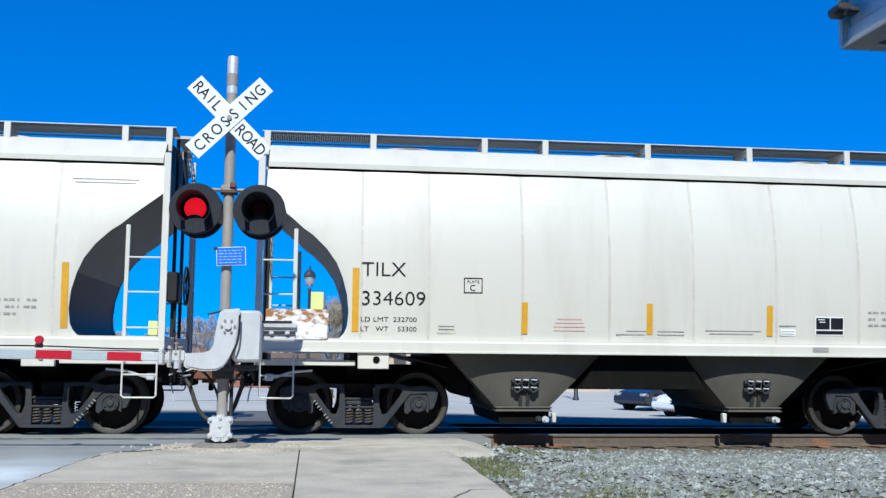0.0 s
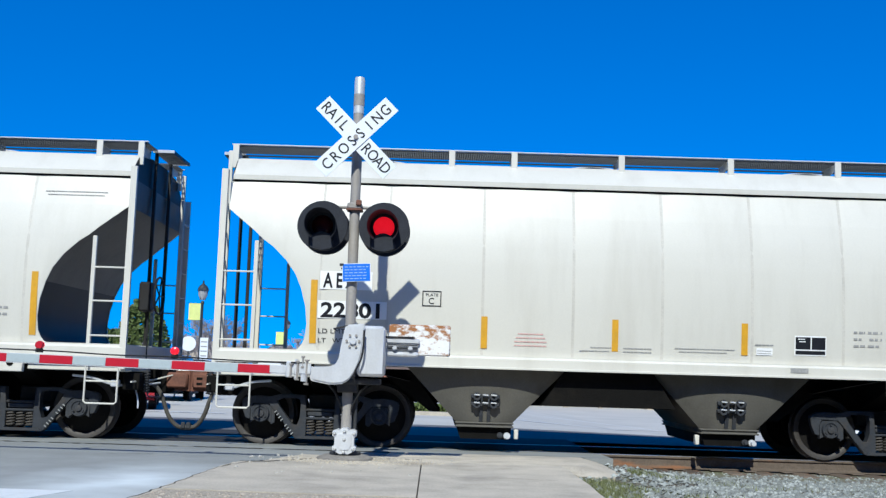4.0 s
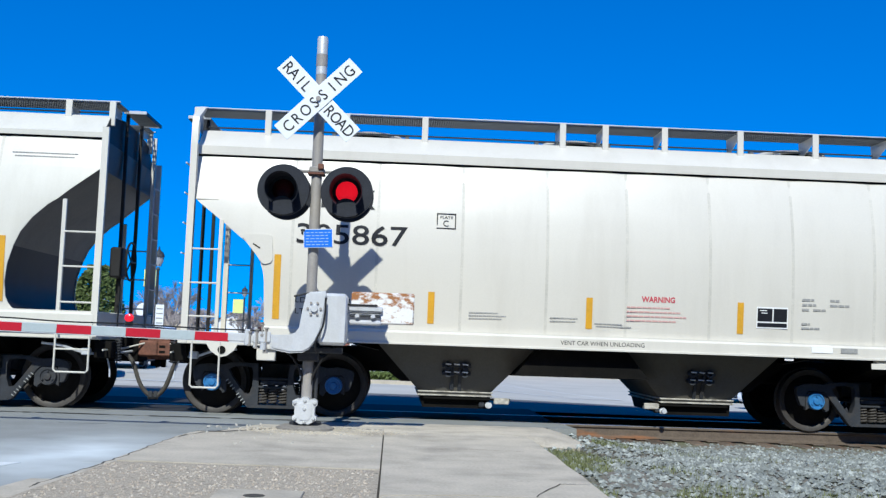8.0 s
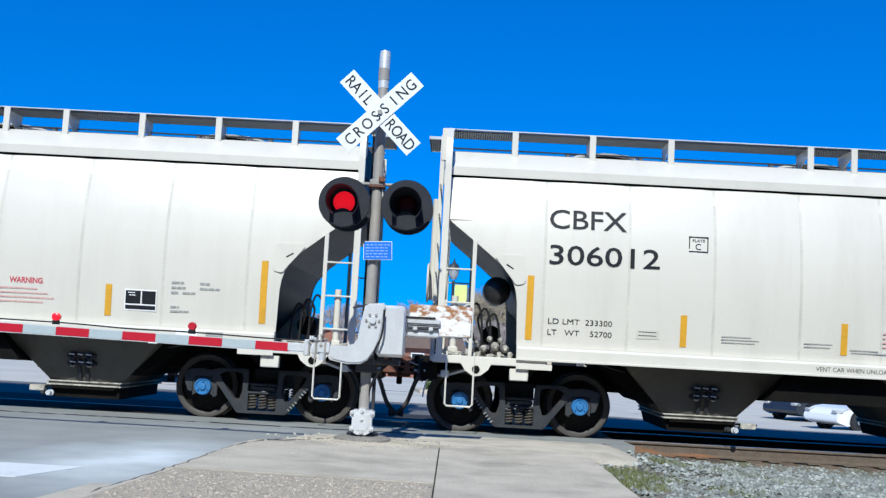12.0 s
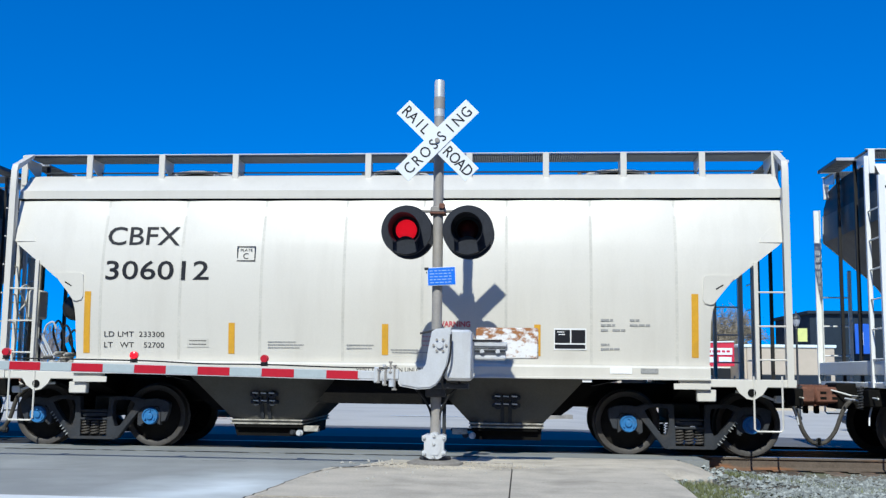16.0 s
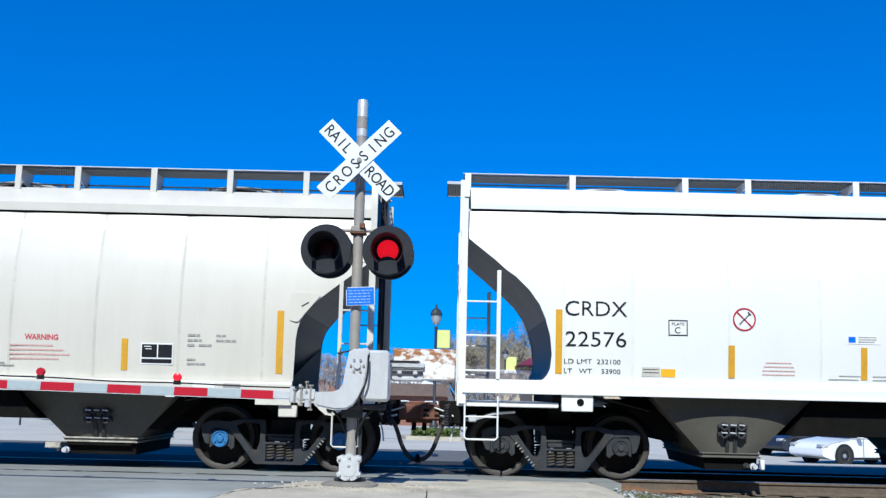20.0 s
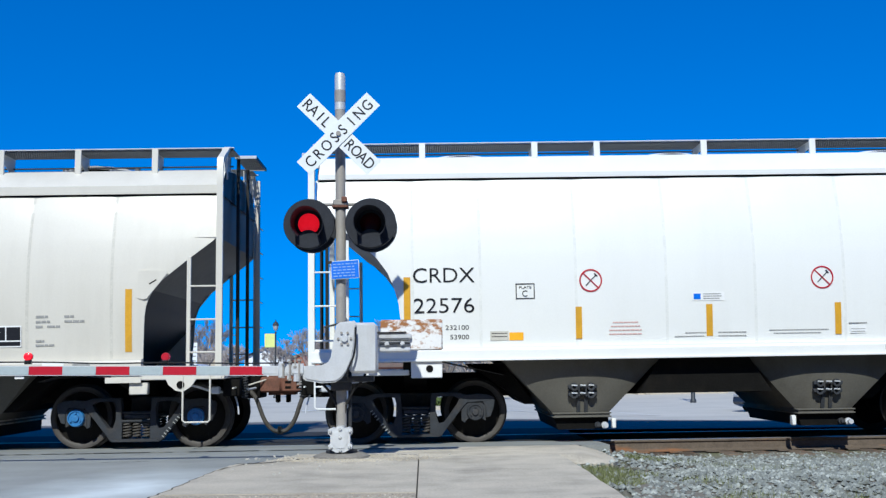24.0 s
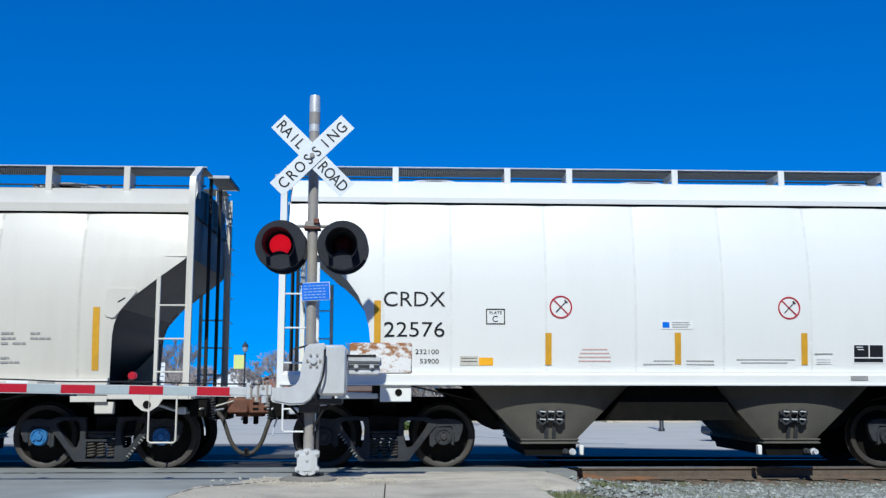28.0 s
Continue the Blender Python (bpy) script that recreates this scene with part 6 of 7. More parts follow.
def scatter(shape, n, x0, x1, y0, y1, z, size, keep):
    for _ in range(n):
        x, y = rng.uniform(x0, x1), rng.uniform(y0, y1)
        if not keep(x, y):
            continue
        q, a = size * (0.4 + 1.1 * rng.random() ** 1.6), rng.uniform(0, 6.28)
        ca, sa = math.cos(a) * q, math.sin(a) * q
        v = [(x + p.x * ca - p.y * sa, y + p.x * sa + p.y * ca, z(x, y) + p.z * q * 0.8) for p in FORM[rng.randrange(12)]]
        shape.add(v, [f for k in range(5) for f in ((k, (k + 1) % 5, 5), ((k + 1) % 5, k, 6))])


def edge_x(y):
    return float(np.interp(y, [4, 6.7, 7.65, 9.4, 11.3, 11.9, 12.12, 12.3, 12.6, 13.6, 15.2], [1.36, 1.46, 1.55, 1.59, 1.58, 1.62, 1.90, 2.10, 2.22, 2.26, 2.3]))


def bed_z(x, y):
    d = max(0.0, x - edge_x(y))
    deep = -0.19 + 0.12 * min(1.0, max(0.0, (13.6 - y) / 3.0))
    return max(deep, -0.03 - 0.10 * d) + (0.012 + 0.013 * min(1.0, d)) * noise.noise((x * 0.6, y * 0.6, 0))


rows = []
for j in range(30):
    y = 3.5 + 10.3 * j / 29
    rows.append([(edge_x(y) - 0.05 + (40 - edge_x(y)) * (k / 40) ** 2, y, bed_z(edge_x(y) + 0.5 * k, y) - 0.01) for k in range(41)])
gs = Shape()
for r0, r1 in zip(rows, rows[1:]):
    for a, b, c, e in zip(r0, r0[1:], r1[1:], r1):
        gs.add([a, b, c, e], [(0, 1, 2, 3)])
tagged(part("ballast_ground", gs, DIRT, None, "dirt under scattered ballast"), kind="structure")
scatter(stones, 16500, 1.5, 9.0, 6.4, 13.9, bed_z, 0.034, lambda x, y: x > edge_x(y) + 0.02 + 0.25 * max(0, noise.noise((x * 1.3, y * 1.3, 3)) + 0.15) and rng.random() < 0.35 + 0.65 * min(1, (x - edge_x(y)) / 1.4))
scatter(stones, 3500, 2.4, 12.0, 13.3, 14.9, lambda x, y: -0.215, 0.035, lambda x, y: True)
scatter(stones, 2600, 2.4, 14.0, 17.2, 18.9, lambda x, y: -0.17, 0.045, lambda x, y: True)
tagged(part("ballast_stones", stones, BALLAST, None, "loose grey and white ballast stones", tidy=False), category="gravel", kind="stuff")
# pebbles that stand out of the exposed-aggregate slab
pebbles = Shape()
scatter(pebbles, 7000, -2.45, -0.17, 5.6, 8.9, lambda x, y: 0.041, 0.017, lambda x, y: not (-1.28 < x < -0.60 and 6.71 < y < 7.62) and x > -2.5 + 0.065 * (y - 7.2) + 0.03)
PEBBLE_STONE = material("worn_pebbles", (0.33, 0.28, 0.225), 0.8, vary=0.6, scale=21, fine=90, bump=0.2, stain=(0.60, 0.56, 0.50), stain_amount=0.9, stain_scale=(19, 19, 19))
tagged(part("pebbles", pebbles, PEBBLE_STONE, None, "worn brown and pale pebbles set in the slab", tidy=False), category="pebbles", kind="stuff")
blades = Shape()
for _ in range(21000):
    y = rng.uniform(6.0, 13.2)
    x = edge_x(y) + abs(rng.gauss(0, 0.42 if y > 9.3 else 0.85)) + (0.0 if rng.random() < 0.7 else rng.uniform(0, 2.6))
    if noise.noise((x * 1.2, y * 1.2, 7)) < 0.10 + 0.06 * (x - edge_x(y)):
        continue
    h, a, z = rng.uniform(0.02, 0.075), rng.uniform(0, 6.28), bed_z(x, y) - 0.005
    c, s = math.cos(a), math.sin(a)
    lean = rng.uniform(0.1, 0.8) * h
    blades.add([(x - 0.004 * s, y + 0.004 * c, z), (x + 0.004 * s, y - 0.004 * c, z), (x + lean * c, y + lean * s, z + h)], [(0, 1, 2)])
tagged(part("verge_grass", blades, GRASS, None, "short sparse grass along the slab edge", tidy=False), category="grass", kind="stuff")

# plain unseen wall added behind the camera: closes the place, blocks low sky light
tagged(part("sky_block_wall", Shape().box(-30, 34, -6.0, -5.5, -0.3, 10.4), material("brown_block_wall_brick", (0.13, 0.085, 0.065), 0.9, vary=0.2, scale=4, bump=0.3), None, "plain unseen wall added behind to block low sky light"), kind="structure")


# ---- beyond the track ----
BARK = material("grey_brown_bark", (0.16, 0.125, 0.10), 0.9, vary=0.3, scale=6, bump=0.3)
TWIG = material("bare_twigs", (0.33, 0.29, 0.27), 0.9, vary=0.3, scale=2)
TWIG_WARM = material("oak_twigs_with_old_leaves", (0.29, 0.245, 0.175), 0.9, vary=0.35, scale=2)
LEAF = material("evergreen_leaves", (0.075, 0.105, 0.022), 0.7, vary=0.4, scale=3)
LAMP_IRON = material("black_lamp_iron", (0.03, 0.033, 0.036), 0.5, vary=0.2, scale=10)
LAMP_GLASS = material("frosted_lamp_glass", (0.35, 0.36, 0.37), 0.3, vary=0.1, scale=10)
BANNER = material("pale_yellow_banner", (0.62, 0.66, 0.22), 0.7, vary=0.12, scale=4)
BRICK = material("red_brown_brick", (0.27, 0.12, 0.085), 0.9, vary=0.2, scale=5, fine=30, bump=0.4, per_object=0.5)
MORTAR = material("grey_mortar", (0.36, 0.33, 0.30), 0.95, vary=0.12)
ROOF_BROWN = material("brown_shingles", (0.14, 0.10, 0.085), 0.9, vary=0.25, scale=4, bump=0.4)
ROOF_MAROON = material("maroon_metal_roof", (0.19, 0.022, 0.03), 0.5, vary=0.15, scale=3)
AWNING_RED = material("red_awning_panel", (0.52, 0.018, 0.045), 0.5, vary=0.10, scale=2)
TAN_WALL = material("tan_stucco", (0.47, 0.40, 0.31), 0.9, vary=0.10, scale=2, bump=0.3)
WHITE_WALL = material("white_siding", (0.72, 0.74, 0.76), 0.6, vary=0.06, scale=3)
SLATE_WALL = material("dark_slate_siding", (0.018, 0.028, 0.04), 0.7, spec=0.2, vary=0.2, scale=3)
DARK_GLASS = material("dark_window_glass", (0.02, 0.024, 0.03), 0.08, vary=0.1)
CAR_PAINT_WHITE = material("white_car_paint", (0.78, 0.79, 0.80), 0.25, vary=0.03, coat=0.5)
CAR_PAINT_RED = material("red_car_paint", (0.36, 0.015, 0.025), 0.25, vary=0.05, coat=0.5)
CAR_PAINT_BLACK = material("black_car_paint", (0.02, 0.022, 0.028), 0.22, vary=0.1, coat=0.5)
TYRE = material("tyre_rubber", (0.022, 0.022, 0.023), 0.85, vary=0.2)
ALLOY = material("alloy_rim", (0.5, 0.51, 0.52), 0.3, 0.7, vary=0.1)
TAIL_RED = material("tail_lamp_plastic", (0.40, 0.01, 0.015), 0.2, vary=0.1)
SIGN_GREEN = material("green_parking_sign", (0.01, 0.26, 0.17), 0.45, vary=0.06)
SIGN_BLUE = material("blue_pole_banner", (0.015, 0.10, 0.50), 0.5, vary=0.1)
CREAM_TRIM = material("cream_trim", (0.72, 0.69, 0.58), 0.6, vary=0.08, scale=6)
FASCIA = material("pale_grey_fascia", (0.70, 0.80, 0.78), 0.6, vary=0.08, scale=3, stain=(0.36, 0.38, 0.38), stain_amount=0.4, stain_scale=(2, 2, 2))


def street_lamp(x, y, h, banner_side, banner_z, banner_w=0.46, banner_h=0.66):
    z0 = far_z(x, y)
    h, banner_z = h - z0, banner_z - z0
    lamp = thing("street_lamp", (x, y, z0), "black old-fashioned street lamp with a pale yellow banner", "street lamp", "street lamps beyond the track")
    part("post", Shape().lathe([(0.16, 0), (0.16, 0.12), (0.11, 0.2), (0.11, 0.7), (0.06, 0.8), (0.05, h - 0.95), (0.08, h - 0.9), (0.04, h - 0.82)], (0, 0, 0), (0, 0, 1), 10), LAMP_IRON, lamp)
    part("lantern", Shape().lathe([(0.09, h - 0.78), (0.18, h - 0.60), (0.19, h - 0.42)], (0, 0, 0), (0, 0, 1), 10), LAMP_GLASS, lamp)
    part("lantern_roof", Shape().lathe([(0.17, h - 0.44), (0.225, h - 0.42), (0.215, h - 0.35), (0.16, h - 0.24), (0.07, h - 0.17), (0.03, h - 0.10), (0.04, h - 0.06), (0.0, h)], (0, 0, 0), (0, 0, 1), 8), LAMP_IRON, lamp)
    for k in range(6):
        a = math.pi * k / 3
        part("lantern_bar", Shape().tube((0.10 * math.cos(a), 0.10 * math.sin(a), h - 0.78), (0.20 * math.cos(a), 0.20 * math.sin(a), h - 0.42), 0.01, 5), LAMP_IRON, lamp)
    s = banner_side
    part("banner", Shape().box(min(s * 0.06, s * (0.06 + banner_w)), max(s * 0.06, s * (0.06 + banner_w)), -0.01, 0.01, banner_z - banner_h / 2, banner_z + banner_h / 2, 0.004), BANNER, lamp, "pale yellow street banner")
    for z in (banner_z - banner_h / 2, banner_z + banner_h / 2):
        part("banner_rod", Shape().tube((0, 0, z), (s * (0.1 + banner_w), 0, z), 0.012, 5), LAMP_IRON, lamp)
    return lamp


street_lamp(-0.25, 38, 4.5, 1, 3.2)
street_lamp(-9.25, 40, 4.4, -1, 3.15)
street_lamp(-10.45, 71, 4.45, -1, 3.0, 0.7, 0.95)
street_lamp(4.3, 70, 4.45, 1, 3.35, 0.7, 0.95)
street_lamp(13.4, 52, 4.4, 1, 3.2)


def limb(s, p, d, length, r, level, rnd, spread=0.55):
    """Tapered limbs that fork down to fine twigs."""
    q = p + d * length
    s.tube(p, q, r, 6 if level > 2 else 3, r * 0.68)
    if level == 0:
        return
    for _ in range(3 if level > 1 else 10):
        side = Vector((rnd.gauss(0, 1), rnd.gauss(0, 1), rnd.gauss(0.25, 0.6))).normalized()
        limb(s, p + d * length * rnd.uniform(0.55, 1.0), (d + side * spread).normalized(), length * rnd.uniform(0.55, 0.8), max(r * 0.58, 0.010), level - 1, rnd, spread * 1.12)


def bare_tree_shapes(seed, h, level=5):
    rnd = random.Random(seed)
    trunk, crown = Shape(), Shape()
    trunk.lathe([(0.03 * h, 0), (0.022 * h, 0.08 * h), (0.018 * h, 0.26 * h)], (0, 0, 0), (0, 0, 1), 8)
    for k in range(8):
        a = k * 0.7854 + rnd.uniform(-0.3, 0.3)
        limb(crown, Vector((0, 0, h * rnd.uniform(0.16, 0.27))), Vector((math.cos(a) * 0.55, math.sin(a) * 0.55, 1)).normalized(), 0.26 * h, 0.011 * h, level - 1, rnd)
    return trunk.data("trunk", BARK), crown


TREES = []
for seed, h, mat in ((1, 6.2, TWIG), (2, 5.4, TWIG), (3, 7.4, TWIG_WARM), (4, 4.6, TWIG)):
    tr, cr = bare_tree_shapes(seed, h)
    if mat is TWIG_WARM:
        rl_ = random.Random(77)
        tips = cr.v[:]
        for _ in range(14000):
            p = Vector(rl_.choice(tips)) + Vector((rl_.gauss(0, 0.14), rl_.gauss(0, 0.14), rl_.gauss(0, 0.14)))
            u = Vector((rl_.gauss(0, 1), rl_.gauss(0, 1), rl_.gauss(0, 1))).normalized() * rl_.uniform(0.02, 0.05)
            w = u.orthogonal() * 0.7
            cr.add([p + u, p - u * 0.5 + w, p - u * 0.5 - w], [(0, 1, 2)])
    TREES.append((tr, cr.data("crown", mat, tidy=False)))


def bare_tree(j, x, y, turn, size, label):
    m = pose(x, y, far_z(x, y) - 0.03, 0, 0, turn) @ Matrix.Scale(size, 4)
    t = thing("bare_tree", m, label, "tree", "bare trees in the distance")
    part("trunk", TREES[j][0], None, t)
    part("crown", TREES[j][1], None, t, "leafless crown of fine twigs")


trnd = random.Random(11)
for k in range(46):
    x = -62 + 2.8 * k + trnd.uniform(-1.5, 1.5)
    y = trnd.uniform(88, 120)
    bare_tree((0, 1, 3)[k % 3], x, y, trnd.uniform(0, 360), trnd.uniform(1.0, 1.4), "leafless grey-brown tree behind the lot")
for x, y, s in ((8.4, 84, 1.3), (1.2, 72, 1.0), (2.9, 76, 1.05), (10.2, 85, 1.35), (14.2, 87, 1.35), (11.6, 90, 1.4), (17.5, 92, 1.25), (5.4, 88, 1.2)):
    bare_tree(2, x, y, x * 37, s, "brown oak with old leaves behind the store")
for x, y, s in ((-2.6, 74, 1.1), (2.6, 66, 0.95), (3.6, 60, 0.85), (1.4, 70, 0.9)):
    bare_tree(1, x, y, x * 51, s, "small leafless tree beside the brick building")


def evergreen(x, y, h, r, seed, label):
    """Upright evergreen of many small leaf clumps with an uneven outline."""
    rnd = random.Random(seed)
    t = thing("evergreen_tree", (x, y, 0.02), label, "tree", "evergreens beyond the track")
    part("trunk", Shape().lathe([(0.09, 0), (0.06, h * 0.5)], (0, 0, 0), (0, 0, 1), 8), BARK, t)
    s = Shape()
    for _ in range(5200):
        z = rnd.random() ** 0.8
        w = r * (0.35 + 0.65 * math.sin(math.pi * min(1, 0.18 + z * 0.86)) ** 0.7) * rnd.uniform(0.72, 1.06)
        a = rnd.uniform(0, 6.283)
        c = Vector((w * math.cos(a), w * math.sin(a), 0.25 + z * (h - 0.3)))
        q = rnd.uniform(0.05, 0.12)
        u = Vector((rnd.gauss(0, 1), rnd.gauss(0, 1), rnd.gauss(0, 1))).normalized()
        v = u.orthogonal().normalized()
        s.add([c + u * q, c - u * q * 0.5 + v * q * 0.6, c - u * q * 0.5 - v * q * 0.6], [(0, 1, 2)])
    part("crown", s, LEAF, t, "dense dark green foliage", tidy=False)


evergreen(-9.5, 33.0, 3.15, 0.85, 1, "rounded dark green evergreen beside the street")
evergreen(-13.2, 36.5, 3.0, 1.3, 2, "broad dark green evergreen beside the street")
evergreen(-11.9, 37.0, 2.3, 0.8, 3, "low green evergreen shrub beside the street")

# planted island in the street
island = tagged(part("kerb_island", Shape().prism([(-1.2, 28.5), (-0.9, 27.2), (0.55, 27.0), (1.3, 28.0), (1.2, 28.6)], -0.1, 0.06, "z"), CONCRETE, None, "kerbed planting island in the lot"), kind="structure")
hedge = Shape()
for _ in range(1500):
    c = Vector((trnd.uniform(-0.75, 0.5), 27.75 + trnd.uniform(-0.3, 0.45), trnd.uniform(0.06, 0.24)))
    u = Vector((trnd.gauss(0, 1), trnd.gauss(0, 1), trnd.gauss(0, 1))).normalized() * trnd.uniform(0.04, 0.09)
    v = u.orthogonal().normalized() * 0.05
    hedge.add([c + u, c - u * 0.5 + v, c - u * 0.5 - v], [(0, 1, 2)])
tagged(part("low_hedge", hedge, LEAF, None, "low green ground cover on the kerbed island", tidy=False), category="hedge", kind="stuff")


def window(parent, x, y, z0, w, h, name="window", frame_mat=None):
    win = part(name, Shape().box(x - w / 2 - 0.06, x + w / 2 + 0.06, y - 0.05, y + 0.02, z0 - 0.06, z0 + h + 0.06, 0.01), frame_mat or WHITE_WALL, parent)
    part("pane", Shape().box(x - w / 2, x + w / 2, y - 0.06, y - 0.045, z0, z0 + h), DARK_GLASS, win)


# store with the red awning
store = thing("store_building", Matrix.Translation((0, 69, -0.95)) @ Matrix.Diagonal((1.2, 1, 1, 1)), "low tan store with a red awning band and maroon roof", "building")
LIFT = 1.25
part("wall", Shape().box(3.0, 12.0, 0, 12, 0, 2.35 + LIFT), TAN_WALL, store)
part("parapet", Shape().box(2.9, 12.1, -0.1, 12.1, 2.35 + LIFT, 2.6 + LIFT, 0.03), WHITE_WALL, store)
part("hip_roof", Shape().add([(x, y, z + LIFT) for x, y, z in ((4.1, -3.2, 2.88), (8.2, -3.2, 2.92), (8.2, 3, 2.92), (4.1, 3, 2.88), (5.3, -0.6, 3.66), (7.1, -0.6, 3.68))], [(0, 1, 5, 4), (1, 2, 5), (2, 3, 4, 5), (3, 0, 4), (3, 2, 1, 0)]), ROOF_MAROON, store)
part("roof_ridge", Shape().box(5.2, 7.2, -0.75, -0.45, 3.58 + LIFT, 3.78 + LIFT, 0.03), SLATE_WALL, store, "dark ridge cap")
part("roof_vent", Shape().tube((5.9, -0.6, 3.7 + LIFT), (5.9, -0.6, 4.2 + LIFT), 0.05, 8), SILVER, store)
aw = part("awning", Shape().prism([(5.45, 2.78 + LIFT), (10.9, 2.95 + LIFT), (10.9, 1.45 + LIFT), (5.45, 1.35 + LIFT)], -3.3, -3.18), AWNING_RED, store, "red sign band with white boards")
part("sign_board", Shape().box(5.2, 6.2, -3.34, -3.31, 1.75 + LIFT, 2.64 + LIFT, 0.005), SIGN_WHITE, aw, "white sign board")
part("sign_print", Shape().box(5.5, 6.05, -3.348, -3.342, 2.28 + LIFT, 2.42 + LIFT), SIGN_BLUE, aw)
part("sign_print", Shape().box(5.35, 5.9, -3.348, -3.342, 2.0 + LIFT, 2.14 + LIFT), AWNING_RED, aw)
part("sign_board", Shape().prism([(6.55, 2.5 + LIFT), (7.15, 2.62 + LIFT), (7.0, 2.4 + LIFT), (6.65, 2.3 + LIFT)], -3.34, -3.31), SIGN_WHITE, aw, "white sign board")
part("sign_board", Shape().box(9.15, 10.8, -3.34, -3.31, 2.16 + LIFT, 2.58 + LIFT, 0.005), SIGN_WHITE, aw, "white sign board")
part("sign_board", Shape().box(9.35, 10.0, -3.34, -3.31, 1.68 + LIFT, 2.02 + LIFT, 0.005), SIGN_WHITE, aw, "white sign board")
part("sign_board", Shape().box(10.1, 10.75, -3.34, -3.31, 1.66 + LIFT, 2.02 + LIFT, 0.005), SIGN_WHITE, aw, "white sign board")
for k in range(6):
    part("sign_print", Shape().box(9.3 + 0.24 * k, 9.47 + 0.24 * k, -3.348, -3.342, 2.30 + LIFT, 2.44 + LIFT), AWNING_RED, aw)
part("band_edge", Shape().prism([(5.45, 2.78 + LIFT), (10.9, 2.95 + LIFT), (10.9, 3.03 + LIFT), (5.45, 2.86 + LIFT)], -3.36, -3.3), WHITE_WALL, store)
for x in (4.95, 6.9, 8.75, 11.7):
    part("awning_post", Shape().box(x - 0.12, x + 0.12, -3.2, -2.96, 0, 2.6 + LIFT, 0.02), TAN_WALL, store)
for x in (6.0, 8.5, 10.8):
    window(store, x, 0, 1.3, 1.4, 1.3)

# long low wing in pale stucco
wing = thing("low_building", Matrix.Translation((0, 66, -0.95)) @ Matrix.Diagonal((1.32, 1, 1.13, 1)), "long low building in pale tan stucco", "building")
part("wall", Shape().box(10.2, 14.6, 0, 8, 0, 3.45), TAN_WALL, wing)
part("parapet", Shape().box(10.1, 14.7, -0.1, 8.1, 3.45, 3.62, 0.03), FASCIA, wing)
for x in (11.6, 13.5):
    window(wing, x, 0, 0.35, 1.7, 1.55, frame_mat=LAMP_IRON)

# brick building, its courses laid one by one on the side that shows
brick = thing("brick_building", (0, 64, -0.95), "small red brick building with a dark shingle roof", "building")
part("wall", Shape().box(-5.2, 0.4, 0.03, 6, 0, 2.05), MORTAR, brick)
part("roof", Shape().prism([(-5.5, 2.0), (0.7, 2.0), (0.3, 2.75), (-5.1, 2.75)], -0.35, 6.3), ROOF_BROWN, brick)
for x in (-4.2, -2.4, -0.6):
    window(brick, x, 0.0, 0.75, 0.7, 0.9)
BRICK_MESH = Shape().box(-0.10, 0.10, -0.02, 0.05, -0.045, 0.045).data("brick", BRICK)
for row in range(11):
    for col in range(27):
        x = -5.1 + 0.205 * col + (0.1 if row % 2 else 0.0)
        if row > 6 or min(abs(x + 4.2), abs(x + 2.4), abs(x + 0.6)) > 0.50:
            part("brick", BRICK_MESH, None, brick, at=(x, 0.0, 0.98 + 0.098 * row))
part("lower_wall", Shape().box(-5.2, 0.4, -0.02, 0.04, 0, 0.92), BRICK, brick)


def house(x, y, w, d, eave, ridge, wall, roof_mat, label):
    h = thing("house", (x, y, -0.95), label, "house", "houses in the distance")
    eave, ridge = eave + 0.95, ridge + 0.95
    part("wall", Shape().prism([(-w / 2, 0), (w / 2, 0), (w / 2, eave), (0, ridge - 0.1), (-w / 2, eave)], 0, d), wall, h)
    for s in (-1, 1):
        part("roof", Shape().prism([(0, ridge), (s * (w / 2 + 0.4), eave - 0.15), (s * (w / 2 + 0.4), eave - 0.3), (0, ridge - 0.15)], -0.3, d + 0.3), roof_mat, h)
    for k in (-0.25, 0.25):
        window(h, k * w, 0, 0.9, 0.9, 1.1)


house(-18.6, 118, 4.6, 9, 2.4, 3.5, WHITE_WALL, SLATE_WALL, "small white gabled house far off")
house(-14.6, 122, 6.0, 8, 2.0, 2.9, BRICK, ROOF_BROWN, "brown-roofed brick house far off")
house(-25.0, 112, 6.0, 8, 2.3, 3.3, TAN_WALL, ROOF_BROWN, "tan house with a brown roof far off")
house(-36.0, 118, 8.0, 8, 2.4, 3.6, WHITE_WALL, ROOF_BROWN, "white house with a brown roof far off")
house(-3.4, 96, 7.0, 8, 2.4, 3.4, WHITE_WALL, SLATE_WALL, "white house with a grey roof far off")

shop = thing("dark_shop", Matrix.Translation((0, 74, -0.95)) @ Matrix.Diagonal((1.22, 1, 1.16, 1)), "dark slate shop with a stepped roof and a pale roof edge", "building")
part("wall", Shape().box(16.4, 21.8, 0, 10, 0, 5.6), SLATE_WALL, shop)
part("wall", Shape().box(21.8, 38, 0.3, 10, 0, 5.3), SLATE_WALL, shop)
part("roof_edge", Shape().box(16.2, 22.0, -0.3, 10.2, 5.6, 5.8, 0.03), SLATE_WALL, shop)
part("roof_edge", Shape().box(22.0, 38.2, -0.2, 10.2, 5.3, 5.52, 0.03), WHITE_WALL, shop)
for x in (17.6, 20.2, 23.2, 26.2, 29.2, 32.2, 35.2):
    window(shop, x, 0 if x < 21.8 else 0.3, 0.8, 1.9, 2.0, frame_mat=LAMP_IRON)
